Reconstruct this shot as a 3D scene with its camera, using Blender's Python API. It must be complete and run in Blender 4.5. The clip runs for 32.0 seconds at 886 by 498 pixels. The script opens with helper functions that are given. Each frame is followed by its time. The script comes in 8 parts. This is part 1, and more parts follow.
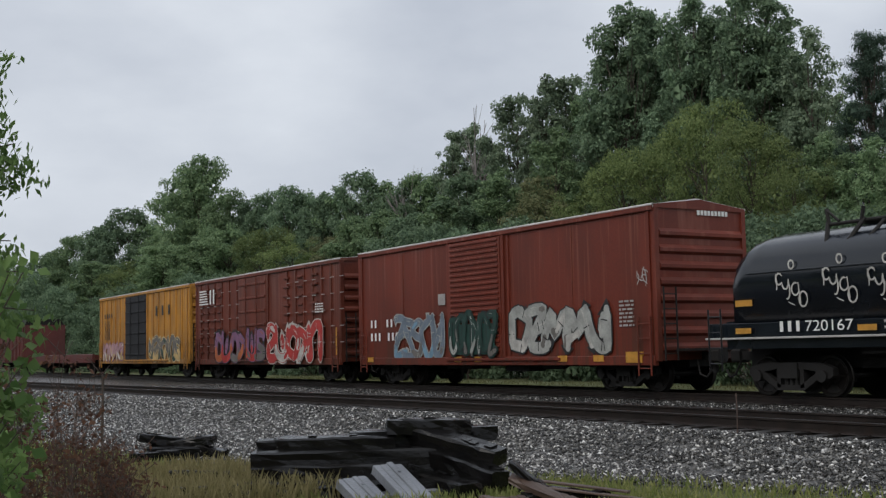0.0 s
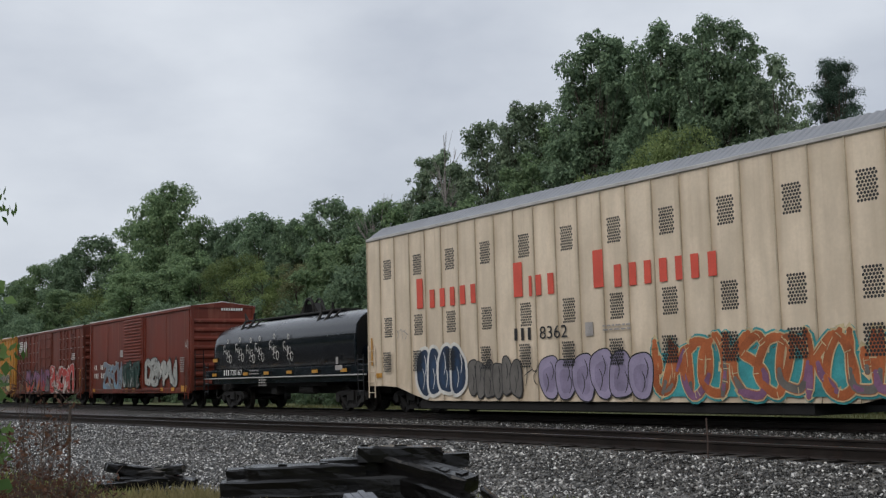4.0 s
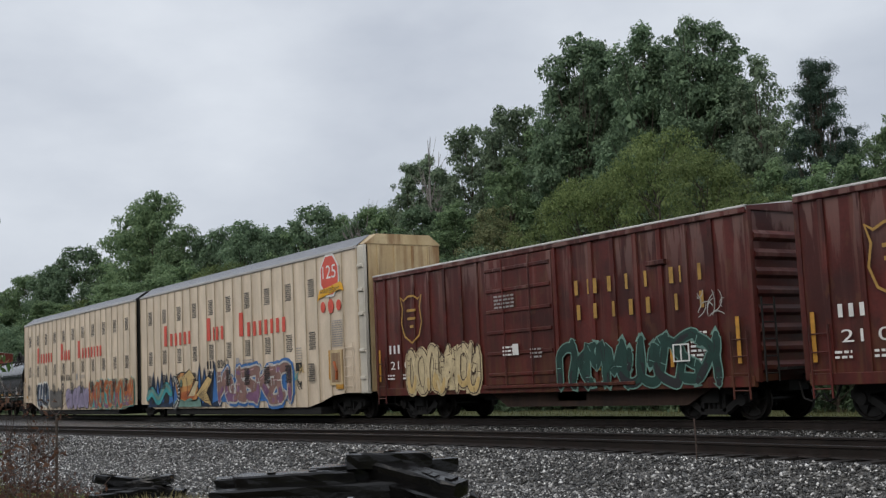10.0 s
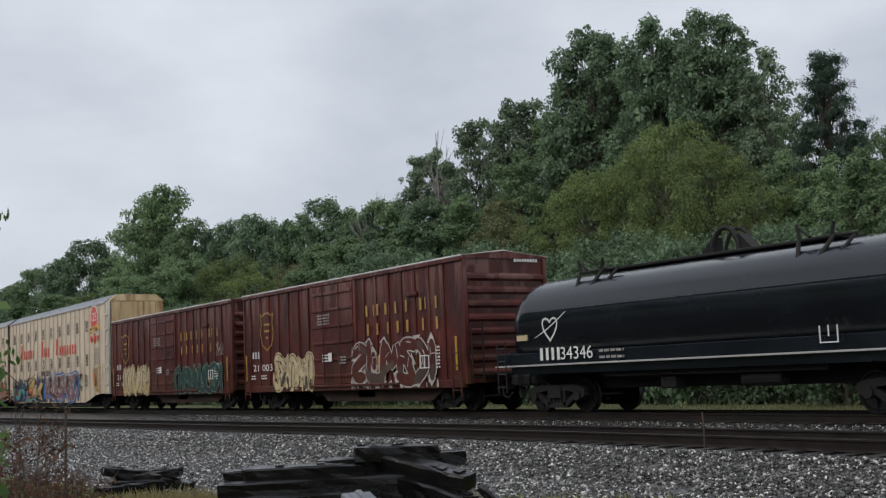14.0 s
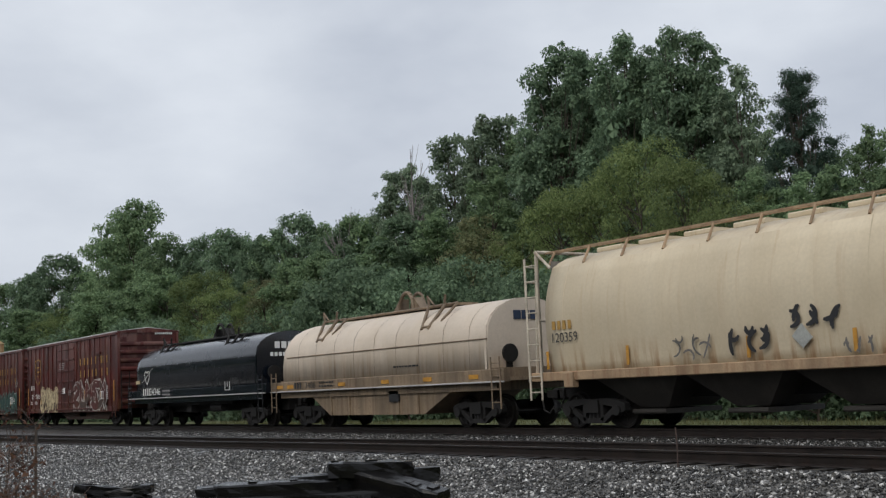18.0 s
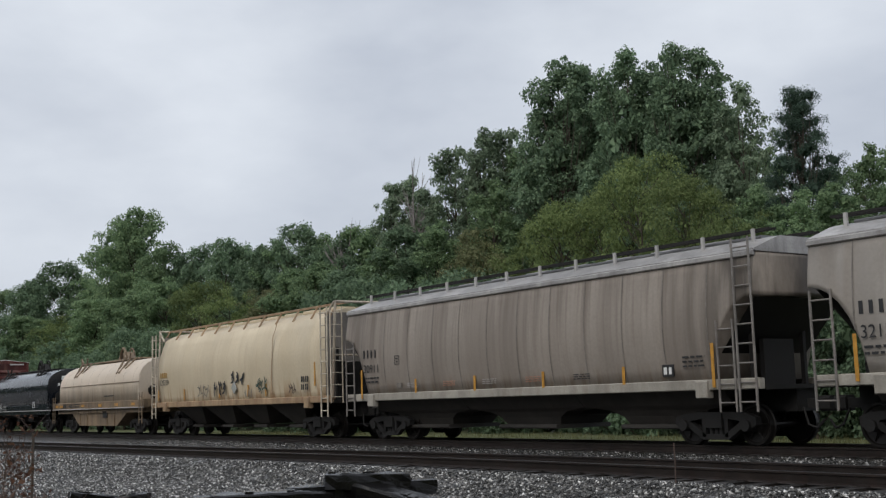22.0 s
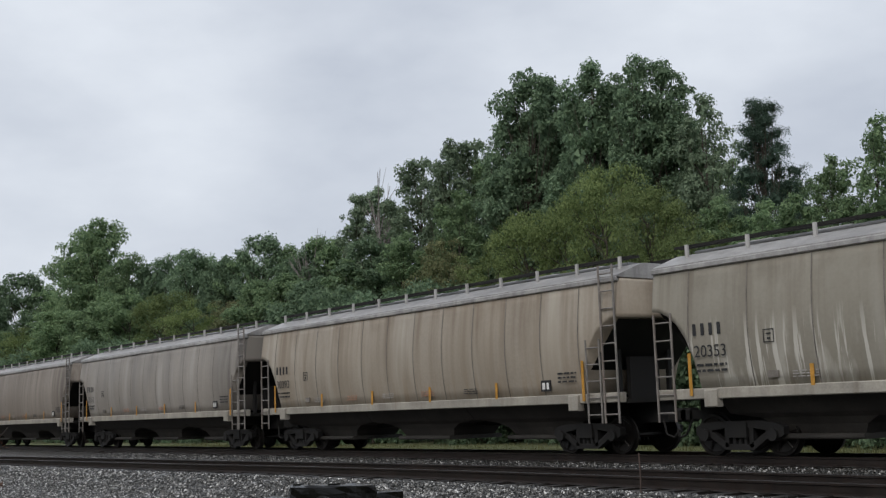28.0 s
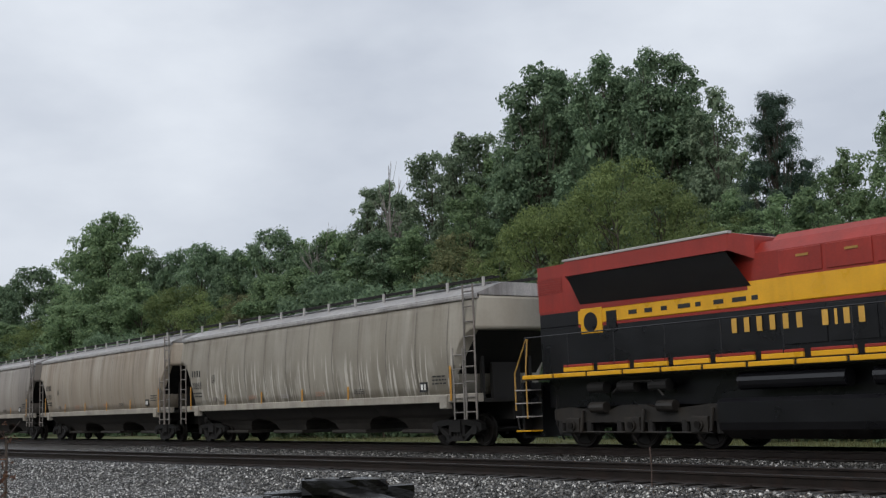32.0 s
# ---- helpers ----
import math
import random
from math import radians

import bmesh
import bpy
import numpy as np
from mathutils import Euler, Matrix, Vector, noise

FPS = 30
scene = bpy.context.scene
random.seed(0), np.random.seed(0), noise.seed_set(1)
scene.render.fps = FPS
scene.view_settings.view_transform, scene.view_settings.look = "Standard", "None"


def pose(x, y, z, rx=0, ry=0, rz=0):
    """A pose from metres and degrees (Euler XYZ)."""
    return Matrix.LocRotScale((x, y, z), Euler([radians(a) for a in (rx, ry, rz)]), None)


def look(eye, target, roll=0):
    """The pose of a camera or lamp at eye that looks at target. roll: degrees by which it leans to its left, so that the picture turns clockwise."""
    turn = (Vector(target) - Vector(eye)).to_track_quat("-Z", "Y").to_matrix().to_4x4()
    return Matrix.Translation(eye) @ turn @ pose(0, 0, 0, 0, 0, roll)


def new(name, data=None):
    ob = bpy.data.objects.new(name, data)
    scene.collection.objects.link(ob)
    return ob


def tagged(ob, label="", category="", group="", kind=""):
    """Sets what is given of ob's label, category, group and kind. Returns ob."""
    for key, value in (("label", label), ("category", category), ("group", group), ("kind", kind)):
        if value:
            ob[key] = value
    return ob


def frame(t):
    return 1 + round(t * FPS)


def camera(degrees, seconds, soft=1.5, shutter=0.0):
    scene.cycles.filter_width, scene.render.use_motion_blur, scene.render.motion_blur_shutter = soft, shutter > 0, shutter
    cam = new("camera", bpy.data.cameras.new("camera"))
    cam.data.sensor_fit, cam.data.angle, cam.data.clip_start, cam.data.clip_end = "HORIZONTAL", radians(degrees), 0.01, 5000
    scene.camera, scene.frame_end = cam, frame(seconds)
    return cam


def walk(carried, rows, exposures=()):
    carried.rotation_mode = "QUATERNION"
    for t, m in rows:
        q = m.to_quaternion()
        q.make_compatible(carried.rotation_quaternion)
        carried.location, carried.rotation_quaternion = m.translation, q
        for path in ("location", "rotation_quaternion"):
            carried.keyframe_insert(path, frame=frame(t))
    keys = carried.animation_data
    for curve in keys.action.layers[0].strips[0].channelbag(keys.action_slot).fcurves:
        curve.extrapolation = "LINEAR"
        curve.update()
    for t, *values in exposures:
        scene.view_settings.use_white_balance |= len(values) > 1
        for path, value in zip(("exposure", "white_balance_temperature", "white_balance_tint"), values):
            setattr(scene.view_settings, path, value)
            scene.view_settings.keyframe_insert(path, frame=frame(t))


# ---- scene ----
cam = camera(41.98, 32.0, soft=1.3)
EYE_Z = 1.18  # eye above the rail heads
PATH = [
    (0, pose(0, 0, EYE_Z, 94.95, 1.15, 58.22)),
    (0.5, pose(0, 0, EYE_Z, 94.93, 1.40, 58.23)),
    (1, pose(0, 0, EYE_Z, 95.01, 1.52, 57.97)),
    (1.5, pose(0, 0, EYE_Z, 95.14, 1.31, 57.61)),
    (2, pose(0, 0, EYE_Z, 94.84, 1.66, 56.99)),
    (2.5, pose(0, 0, EYE_Z, 94.73, 2.21, 56.81)),
    (3, pose(0, 0, EYE_Z, 95.46, 1.87, 57.44)),
    (3.5, pose(0, 0, EYE_Z, 95.89, 1.54, 57.17)),
    (4, pose(0, 0, EYE_Z, 96.23, 1.53, 56.78)),
    (4.5, pose(0, 0, EYE_Z, 96.47, 1.62, 57.11)),
    (6.5, pose(0, 0, EYE_Z, 96.87, 1.74, 58.66)),
    (7, pose(0, 0, EYE_Z, 96.86, 1.88, 59.06)),
    (7.5, pose(0, 0, EYE_Z, 96.61, 1.81, 59.52)),
    (8, pose(0, 0, EYE_Z, 96.47, 1.68, 59.51)),
    (8.5, pose(0, 0, EYE_Z, 96.46, 1.92, 58.99)),
    (9, pose(0, 0, EYE_Z, 96.81, 2.36, 58.26)),
    (9.5, pose(0, 0, EYE_Z, 96.94, 2.39, 57.24)),
    (10, pose(0, 0, EYE_Z, 96.46, 2.50, 56.18)),
    (10.5, pose(0, 0, EYE_Z, 96.32, 2.69, 55.82)),
    (11, pose(0, 0, EYE_Z, 96.29, 2.67, 55.93)),
    (11.5, pose(0, 0, EYE_Z, 96.11, 2.57, 56.14)),
    (12, pose(0, 0, EYE_Z, 96.00, 2.54, 56.08)),
    (12.5, pose(0, 0, EYE_Z, 95.85, 2.62, 56.22)),
    (13, pose(0, 0, EYE_Z, 95.88, 2.56, 56.54)),
    (13.5, pose(0, 0, EYE_Z, 95.92, 2.53, 56.69)),
    (14, pose(0, 0, EYE_Z, 96.14, 2.47, 56.57)),
    (14.5, pose(0, 0, EYE_Z, 96.55, 2.21, 56.13)),
    (16.5, pose(0, 0, EYE_Z, 97.05, 1.96, 55.48)),
    (17, pose(0, 0, EYE_Z, 96.87, 2.18, 55.36)),
    (17.5, pose(0, 0, EYE_Z, 96.82, 2.33, 55.28)),
    (18, pose(0, 0, EYE_Z, 96.85, 2.50, 55.29)),
    (18.5, pose(0, 0, EYE_Z, 96.94, 2.48, 55.34)),
    (19, pose(0, 0, EYE_Z, 97.01, 2.25, 55.26)),
    (19.5, pose(0, 0, EYE_Z, 97.07, 2.26, 55.30)),
    (20, pose(0, 0, EYE_Z, 97.11, 2.37, 55.48)),
    (20.5, pose(0, 0, EYE_Z, 97.17, 2.24, 55.62)),
    (21, pose(0, 0, EYE_Z, 97.28, 1.97, 55.85)),
    (21.5, pose(0, 0, EYE_Z, 97.31, 1.75, 55.82)),
    (22, pose(0, 0, EYE_Z, 97.46, 1.72, 55.21)),
    (22.5, pose(0, 0, EYE_Z, 97.57, 1.53, 54.04)),
    (23, pose(0, 0, EYE_Z, 97.38, 1.19, 53.31)),
    (23.5, pose(0, 0, EYE_Z, 97.44, 1.00, 53.04)),
    (24, pose(0, 0, EYE_Z, 97.48, 1.13, 53.07)),
    (24.5, pose(0, 0, EYE_Z, 97.45, 1.28, 53.27)),
    (25, pose(0, 0, EYE_Z, 97.49, 1.34, 53.39)),
    (25.5, pose(0, 0, EYE_Z, 97.55, 1.59, 53.46)),
    (27.5, pose(0, 0, EYE_Z, 97.91, 1.86, 53.64)),
    (28, pose(0, 0, EYE_Z, 97.95, 1.99, 53.53)),
    (28.5, pose(0, 0, EYE_Z, 97.77, 1.93, 53.09)),
    (29, pose(0, 0, EYE_Z, 97.66, 1.69, 52.71)),
    (29.5, pose(0, 0, EYE_Z, 98.01, 1.69, 53.13)),
    (30, pose(0, 0, EYE_Z, 98.26, 2.01, 53.92)),
    (30.5, pose(0, 0, EYE_Z, 98.32, 2.26, 54.57)),
    (31, pose(0, 0, EYE_Z, 98.46, 2.44, 54.88)),
    (31.5, pose(0, 0, EYE_Z, 98.28, 2.34, 54.58)),
    (32, pose(0, 0, EYE_Z, 97.66, 1.95, 54.07)),
]
walk(cam, PATH, [(0, -0.02), (8, 0.0), (20, 0.03), (32, 0.09)])

# how far the train has rolled along the track, seconds and metres
ROLL = [
    (0, -0.000), (1, -7.225), (2, -14.385), (3, -21.565), (4, -28.721), (4.5, -32.305), (6.5, -46.681), (7, -50.239), (8, -57.151), (9, -64.204), (10, -71.189), (11, -78.231), (12, -85.224), (13, -92.211), (14, -99.158), (14.5, -102.624), (16.5, -116.377), (17, -119.776), (18, -126.560), (19, -133.347), (20, -139.840), (21, -146.497), (22, -153.183), (23, -159.881), (24, -166.594), (25, -173.290), (25.5, -176.625), (27.5, -189.959), (28, -193.286), (29, -199.920), (30, -206.524), (31, -213.094), (32, -219.705),
]

# ---- light ----
world = bpy.data.worlds.new("overcast_sky")
scene.world = world
world.use_nodes = True
wn, wl = world.node_tree.nodes, world.node_tree.links
wn.clear()
w_out, w_bg, w_sky = wn.new("ShaderNodeOutputWorld"), wn.new("ShaderNodeBackground"), wn.new("ShaderNodeTexSky")
w_sky.sky_type, w_sky.sun_disc, w_sky.sun_elevation, w_sky.sun_rotation = "NISHITA", False, radians(52), radians(150)
w_sky.dust_density = 4.0
w_tc, w_map, w_n1, w_ramp, w_mix, w_dim = (wn.new("ShaderNodeTexCoord"), wn.new("ShaderNodeMapping"), wn.new("ShaderNodeTexNoise"),
                                           wn.new("ShaderNodeValToRGB"), wn.new("ShaderNodeMixRGB"), wn.new("ShaderNodeMixRGB"))
w_map.inputs["Scale"].default_value = (1.0, 1.0, 2.2)
w_n1.inputs["Scale"].default_value, w_n1.inputs["Detail"].default_value, w_n1.inputs["Roughness"].default_value = 2.6, 6.0, 0.5
w_ramp.color_ramp.elements[0].position, w_ramp.color_ramp.elements[0].color = 0.33, (0.50, 0.545, 0.63, 1)
w_ramp.color_ramp.elements[1].position, w_ramp.color_ramp.elements[1].color = 0.67, (0.79, 0.835, 0.90, 1)
w_dim.blend_type, w_dim.inputs[0].default_value, w_dim.inputs[2].default_value = "MULTIPLY", 1.0, (0.1, 0.1, 0.1, 1)
w_mix.inputs[0].default_value = 0.93
wl.new(w_tc.outputs["Generated"], w_map.inputs["Vector"])
wl.new(w_map.outputs["Vector"], w_n1.inputs["Vector"])
wl.new(w_n1.outputs["Fac"], w_ramp.inputs["Fac"])
wl.new(w_sky.outputs["Color"], w_dim.inputs[1])
wl.new(w_dim.outputs["Color"], w_mix.inputs[1])
wl.new(w_ramp.outputs["Color"], w_mix.inputs[2])
wl.new(w_mix.outputs["Color"], w_bg.inputs["Color"])
wl.new(w_bg.outputs["Background"], w_out.inputs["Surface"])
w_bg.inputs["Strength"].default_value = 1.0

sun = new("sun", bpy.data.lights.new("sun", "SUN"))
sun.data.energy, sun.data.angle, sun.data.color = 1.4, radians(50), (1.0, 0.945, 0.875)
sun.matrix_world = look((18, -30, 42), (0, 10, 0))

# ---- materials ----
MATS = {}


def surf(name, col, rough=0.6, metal=0.0, var=0.25, scale=1.2, fine=22.0, bump=0.15, streak=0.0, dirt=(0.05, 0.04, 0.03), coat=0.0, speck=0.0):
    """Procedural surface: two scales of mottling, streaks that run down, fine relief."""
    m = bpy.data.materials.new(name)
    m.use_nodes = True
    n, l = m.node_tree.nodes, m.node_tree.links
    bs = n["Principled BSDF"]
    bs.inputs["Metallic"].default_value = metal
    if coat:
        bs.inputs["Coat Weight"].default_value, bs.inputs["Coat Roughness"].default_value = coat, 0.12
    tc, oi, add = n.new("ShaderNodeTexCoord"), n.new("ShaderNodeObjectInfo"), n.new("ShaderNodeVectorMath")
    add.operation = "ADD"
    cmb = n.new("ShaderNodeMath")
    cmb.operation, cmb.inputs[1].default_value = "MULTIPLY", 37.0
    l.new(oi.outputs["Random"], cmb.inputs[0])
    l.new(tc.outputs["Object"], add.inputs[0])
    l.new(cmb.outputs[0], add.inputs[1])

    def noise_at(sc, detail, vec):
        t = n.new("ShaderNodeTexNoise")
        t.inputs["Scale"].default_value, t.inputs["Detail"].default_value = sc, detail
        l.new(vec, t.inputs["Vector"])
        return t.outputs["Fac"]

    def ramp(fac, a, b, ca, cb):
        r = n.new("ShaderNodeValToRGB")
        r.color_ramp.elements[0].position, r.color_ramp.elements[1].position = a, b
        r.color_ramp.elements[0].color, r.color_ramp.elements[1].color = (*ca, 1), (*cb, 1)
        l.new(fac, r.inputs["Fac"])
        return r.outputs["Color"]

    big, small = noise_at(scale, 5.0, add.outputs[0]), noise_at(fine, 4.0, add.outputs[0])
    lo, hi = [c * (1 - var) for c in col], [min(1, c * (1 + 0.45 * var)) for c in col]
    base = ramp(big, 0.3, 0.7, lo, hi)
    mul = n.new("ShaderNodeMixRGB")
    mul.blend_type, mul.inputs[0].default_value = "MULTIPLY", min(1.0, var * 1.6)
    l.new(base, mul.inputs[1])
    l.new(ramp(small, 0.3, 0.68, (0.72, 0.72, 0.72), (1.1, 1.1, 1.1)), mul.inputs[2])
    colour = mul.outputs["Color"]
    if streak:
        mp = n.new("ShaderNodeMapping")
        mp.inputs["Scale"].default_value = (5.5, 5.5, 0.28)
        l.new(add.outputs[0], mp.inputs["Vector"])
        st = ramp(noise_at(1.0, 5.0, mp.outputs[0]), 0.5, 0.78, (0, 0, 0), (streak, streak, streak))
        mx = n.new("ShaderNodeMixRGB")
        l.new(st, mx.inputs[0])
        l.new(colour, mx.inputs[1])
        mx.inputs[2].default_value = (*dirt, 1)
        mp2 = n.new("ShaderNodeMapping")
        mp2.inputs["Scale"].default_value, mp2.inputs["Location"].default_value = (2.3, 2.3, 0.12), (9.0, 4.0, 2.0)
        l.new(add.outputs[0], mp2.inputs["Vector"])
        k = min(1.0, streak * 0.85)
        dk = n.new("ShaderNodeMixRGB")
        l.new(ramp(noise_at(1.0, 6.0, mp2.outputs[0]), 0.48, 0.72, (0, 0, 0), (k, k, k)), dk.inputs[0])
        l.new(mx.outputs["Color"], dk.inputs[1])
        dk.inputs[2].default_value = (*[c * 0.38 for c in col], 1)
        colour = dk.outputs["Color"]
    if speck:
        sp = ramp(noise_at(9.0, 6.0, add.outputs[0]), 0.62, 0.68, (0, 0, 0), (speck, speck, speck))
        mx = n.new("ShaderNodeMixRGB")
        l.new(sp, mx.inputs[0])
        l.new(colour, mx.inputs[1])
        mx.inputs[2].default_value = (*dirt, 1)
        colour = mx.outputs["Color"]
    l.new(colour, bs.inputs["Base Color"])
    rr = n.new("ShaderNodeMapRange")
    rr.inputs["To Min"].default_value, rr.inputs["To Max"].default_value = max(0.03, rough - 0.12), min(1.0, rough + 0.12)
    l.new(big, rr.inputs["Value"])
    l.new(rr.outputs[0], bs.inputs["Roughness"])
    if bump:
        bp = n.new("ShaderNodeBump")
        bp.inputs["Strength"].default_value, bp.inputs["Distance"].default_value = bump, 0.02
        l.new(small, bp.inputs["Height"])
        l.new(bp.outputs["Normal"], bs.inputs["Normal"])
    MATS[name] = m
    return m


def leafy(name, a, b, gloss=0.7, thin=True):
    """Leaves: each leaf takes its own green."""
    m = bpy.data.materials.new(name)
    m.use_nodes = True
    n, l = m.node_tree.nodes, m.node_tree.links
    bs = n["Principled BSDF"]
    geo, oi, r, mx = n.new("ShaderNodeNewGeometry"), n.new("ShaderNodeObjectInfo"), n.new("ShaderNodeValToRGB"), n.new("ShaderNodeMixRGB")
    r.color_ramp.elements[0].color, r.color_ramp.elements[1].color = (*a, 1), (*b, 1)
    l.new(geo.outputs["Random Per Island"], r.inputs["Fac"])
    mx.blend_type = "MULTIPLY"
    mx.inputs[0].default_value = 1.0
    sh = n.new("ShaderNodeMapRange")
    sh.inputs["To Min"].default_value, sh.inputs["To Max"].default_value = 0.8, 1.2
    l.new(oi.outputs["Random"], sh.inputs["Value"])
    l.new(r.outputs["Color"], mx.inputs[1])
    l.new(sh.outputs[0], mx.inputs[2])
    l.new(mx.outputs["Color"], bs.inputs["Base Color"])
    bs.inputs["Roughness"].default_value = gloss
    bs.inputs["Specular IOR Level"].default_value = 0.12 if thin else 0.35
    if thin:
        tr, ms = n.new("ShaderNodeBsdfTranslucent"), n.new("ShaderNodeMixShader")
        ms.inputs[0].default_value = 0.45
        l.new(mx.outputs["Color"], tr.inputs["Color"])
        l.new(bs.outputs[0], ms.inputs[1])
        l.new(tr.outputs[0], ms.inputs[2])
        l.new(ms.outputs[0], n["Material Output"].inputs["Surface"])
    MATS[name] = m
    return m


def stony(name, cols, scale, rough=0.5, bump=0.8):
    """Loose stones: cells of many greys with dark gaps."""
    m = bpy.data.materials.new(name)
    m.use_nodes = True
    n, l = m.node_tree.nodes, m.node_tree.links
    bs = n["Principled BSDF"]
    tc, v, r, big, mx, bp, hs = (n.new("ShaderNodeTexCoord"), n.new("ShaderNodeTexVoronoi"), n.new("ShaderNodeValToRGB"), n.new("ShaderNodeTexNoise"),
                                 n.new("ShaderNodeMixRGB"), n.new("ShaderNodeBump"), n.new("ShaderNodeSeparateColor"))
    v.inputs["Scale"].default_value = scale
    l.new(tc.outputs["Object"], v.inputs["Vector"])
    l.new(v.outputs["Color"], hs.inputs[0])
    el = r.color_ramp.elements
    el[0].color, el[1].color = (*cols[0], 1), (*cols[-1], 1)
    for i, c in enumerate(cols[1:-1], 1):
        e = el.new(i / (len(cols) - 1))
        e.color = (*c, 1)
    l.new(hs.outputs[0], r.inputs["Fac"])
    big.inputs["Scale"].default_value, big.inputs["Detail"].default_value = 0.6, 5.0
    l.new(tc.outputs["Object"], big.inputs["Vector"])
    br = n.new("ShaderNodeValToRGB")
    br.color_ramp.elements[0].position, br.color_ramp.elements[1].position = 0.3, 0.7
    br.color_ramp.elements[0].color, br.color_ramp.elements[1].color = (0.6, 0.57, 0.52, 1), (1.05, 1.05, 1.05, 1)
    l.new(big.outputs["Fac"], br.inputs["Fac"])
    mx.blend_type, mx.inputs[0].default_value = "MULTIPLY", 1.0
    l.new(r.outputs["Color"], mx.inputs[1])
    l.new(br.outputs["Color"], mx.inputs[2])
    l.new(mx.outputs["Color"], bs.inputs["Base Color"])
    bp.inputs["Strength"].default_value, bp.inputs["Distance"].default_value, bp.invert = bump, 0.04, True
    l.new(v.outputs["Distance"], bp.inputs["Height"])
    l.new(bp.outputs["Normal"], bs.inputs["Normal"])
    bs.inputs["Roughness"].default_value = rough
    MATS[name] = m
    return m


def weathered(name, col, rough=0.5, var=0.2, scale=0.5, layers=(), coat=0.0):
    """Old vehicle paint: mottled, with runs and stains. Layer: across, along, low, high, strength, colour, fade from z, to z."""
    m = surf(name, col, rough, var=var, scale=scale, fine=14.0, bump=0.08, coat=coat)
    n, l = m.node_tree.nodes, m.node_tree.links
    bs = n["Principled BSDF"]
    link = bs.inputs["Base Color"].links[0]
    colour = link.from_socket
    add = [x for x in n if x.type == "VECT_MATH"][0]
    tc = [x for x in n if x.type == "TEX_COORD"][0]
    sep = n.new("ShaderNodeSeparateXYZ")
    l.new(tc.outputs["Object"], sep.inputs[0])
    for i, (ax, az, lo, hi, k, c, za, zb) in enumerate(layers):
        mp, t, r, mx = n.new("ShaderNodeMapping"), n.new("ShaderNodeTexNoise"), n.new("ShaderNodeMapRange"), n.new("ShaderNodeMixRGB")
        mp.inputs["Scale"].default_value, mp.inputs["Location"].default_value = (ax, ax * 0.3, az), (3.1 * i, 1.7 * i, 5.3 * i)
        t.inputs["Scale"].default_value, t.inputs["Detail"].default_value, t.inputs["Roughness"].default_value = 1.0, 6.0, 0.55
        l.new(add.outputs[0], mp.inputs["Vector"])
        l.new(mp.outputs[0], t.inputs["Vector"])
        r.inputs["From Min"].default_value, r.inputs["From Max"].default_value = lo, hi
        r.inputs["To Min"].default_value, r.inputs["To Max"].default_value = 0.0, k
        l.new(t.outputs["Fac"], r.inputs["Value"])
        fac = r.outputs[0]
        axis = "Z"
        if isinstance(za, str):
            axis, za, zb = "X", *zb
        if za != zb:
            zr, mu = n.new("ShaderNodeMapRange"), n.new("ShaderNodeMath")
            zr.inputs["From Min"].default_value, zr.inputs["From Max"].default_value = za, zb
            mu.operation = "MULTIPLY"
            l.new(sep.outputs[axis], zr.inputs["Value"])
            l.new(zr.outputs[0], mu.inputs[0])
            l.new(fac, mu.inputs[1])
            fac = mu.outputs[0]
        l.new(fac, mx.inputs[0])
        l.new(colour, mx.inputs[1])
        mx.inputs[2].default_value = (*c, 1)
        colour = mx.outputs["Color"]
    l.new(colour, bs.inputs["Base Color"])
    bs.inputs["Specular IOR Level"].default_value = 0.35
    return m


weathered("red_car", (0.148, 0.027, 0.014), 0.5, 0.25, 0.5, ((1.4, 0.25, 0.43, 0.66, 0.55, (0.080, 0.019, 0.011), 0, 0), (7.0, 0.22, 0.54, 0.66, 0.4, (0.28, 0.12, 0.085), 1.4, 4.4), (5.0, 0.3, 0.48, 0.63, 0.7, (0.06, 0.025, 0.015), 2.4, 1.0)))
# Boxcar roofs: the bright reflection off wet metal is put into this colour.
surf("roof_sheen", (0.62, 0.61, 0.60), 0.35, var=0.3, scale=1.5)
weathered("ns_car", (0.140, 0.031, 0.017), 0.5, 0.3, 0.6, ((1.6, 0.3, 0.42, 0.65, 0.6, (0.060, 0.018, 0.012), 0, 0), (8.0, 0.25, 0.53, 0.66, 0.35, (0.24, 0.12, 0.09), 1.4, 4.0), (5.0, 0.4, 0.45, 0.64, 0.8, (0.045, 0.022, 0.013), 2.6, 1.1)))
weathered("maroon_car", (0.100, 0.019, 0.015), 0.45, 0.4, 0.8, ((0.7, 0.7, 0.50, 0.62, 0.7, (0.028, 0.010, 0.009), 0, 0), (2.4, 1.2, 0.58, 0.63, 0.6, (0.085, 0.035, 0.018), 0, 0), (1.5, 0.30, 0.45, 0.65, 0.7, (0.038, 0.009, 0.007), 0, 0), (3.6, 0.40, 0.53, 0.57, 0.55, (0.20, 0.12, 0.105), 2.8, 4.3), (7.0, 0.25, 0.54, 0.64, 0.35, (0.18, 0.09, 0.07), 1.2, 3.6), (6.0, 0.5, 0.46, 0.62, 0.85, (0.09, 0.038, 0.018), 2.2, 1.0)))
surf("tag_olive", (0.085, 0.078, 0.062), 0.5, var=0.35, scale=2.5)
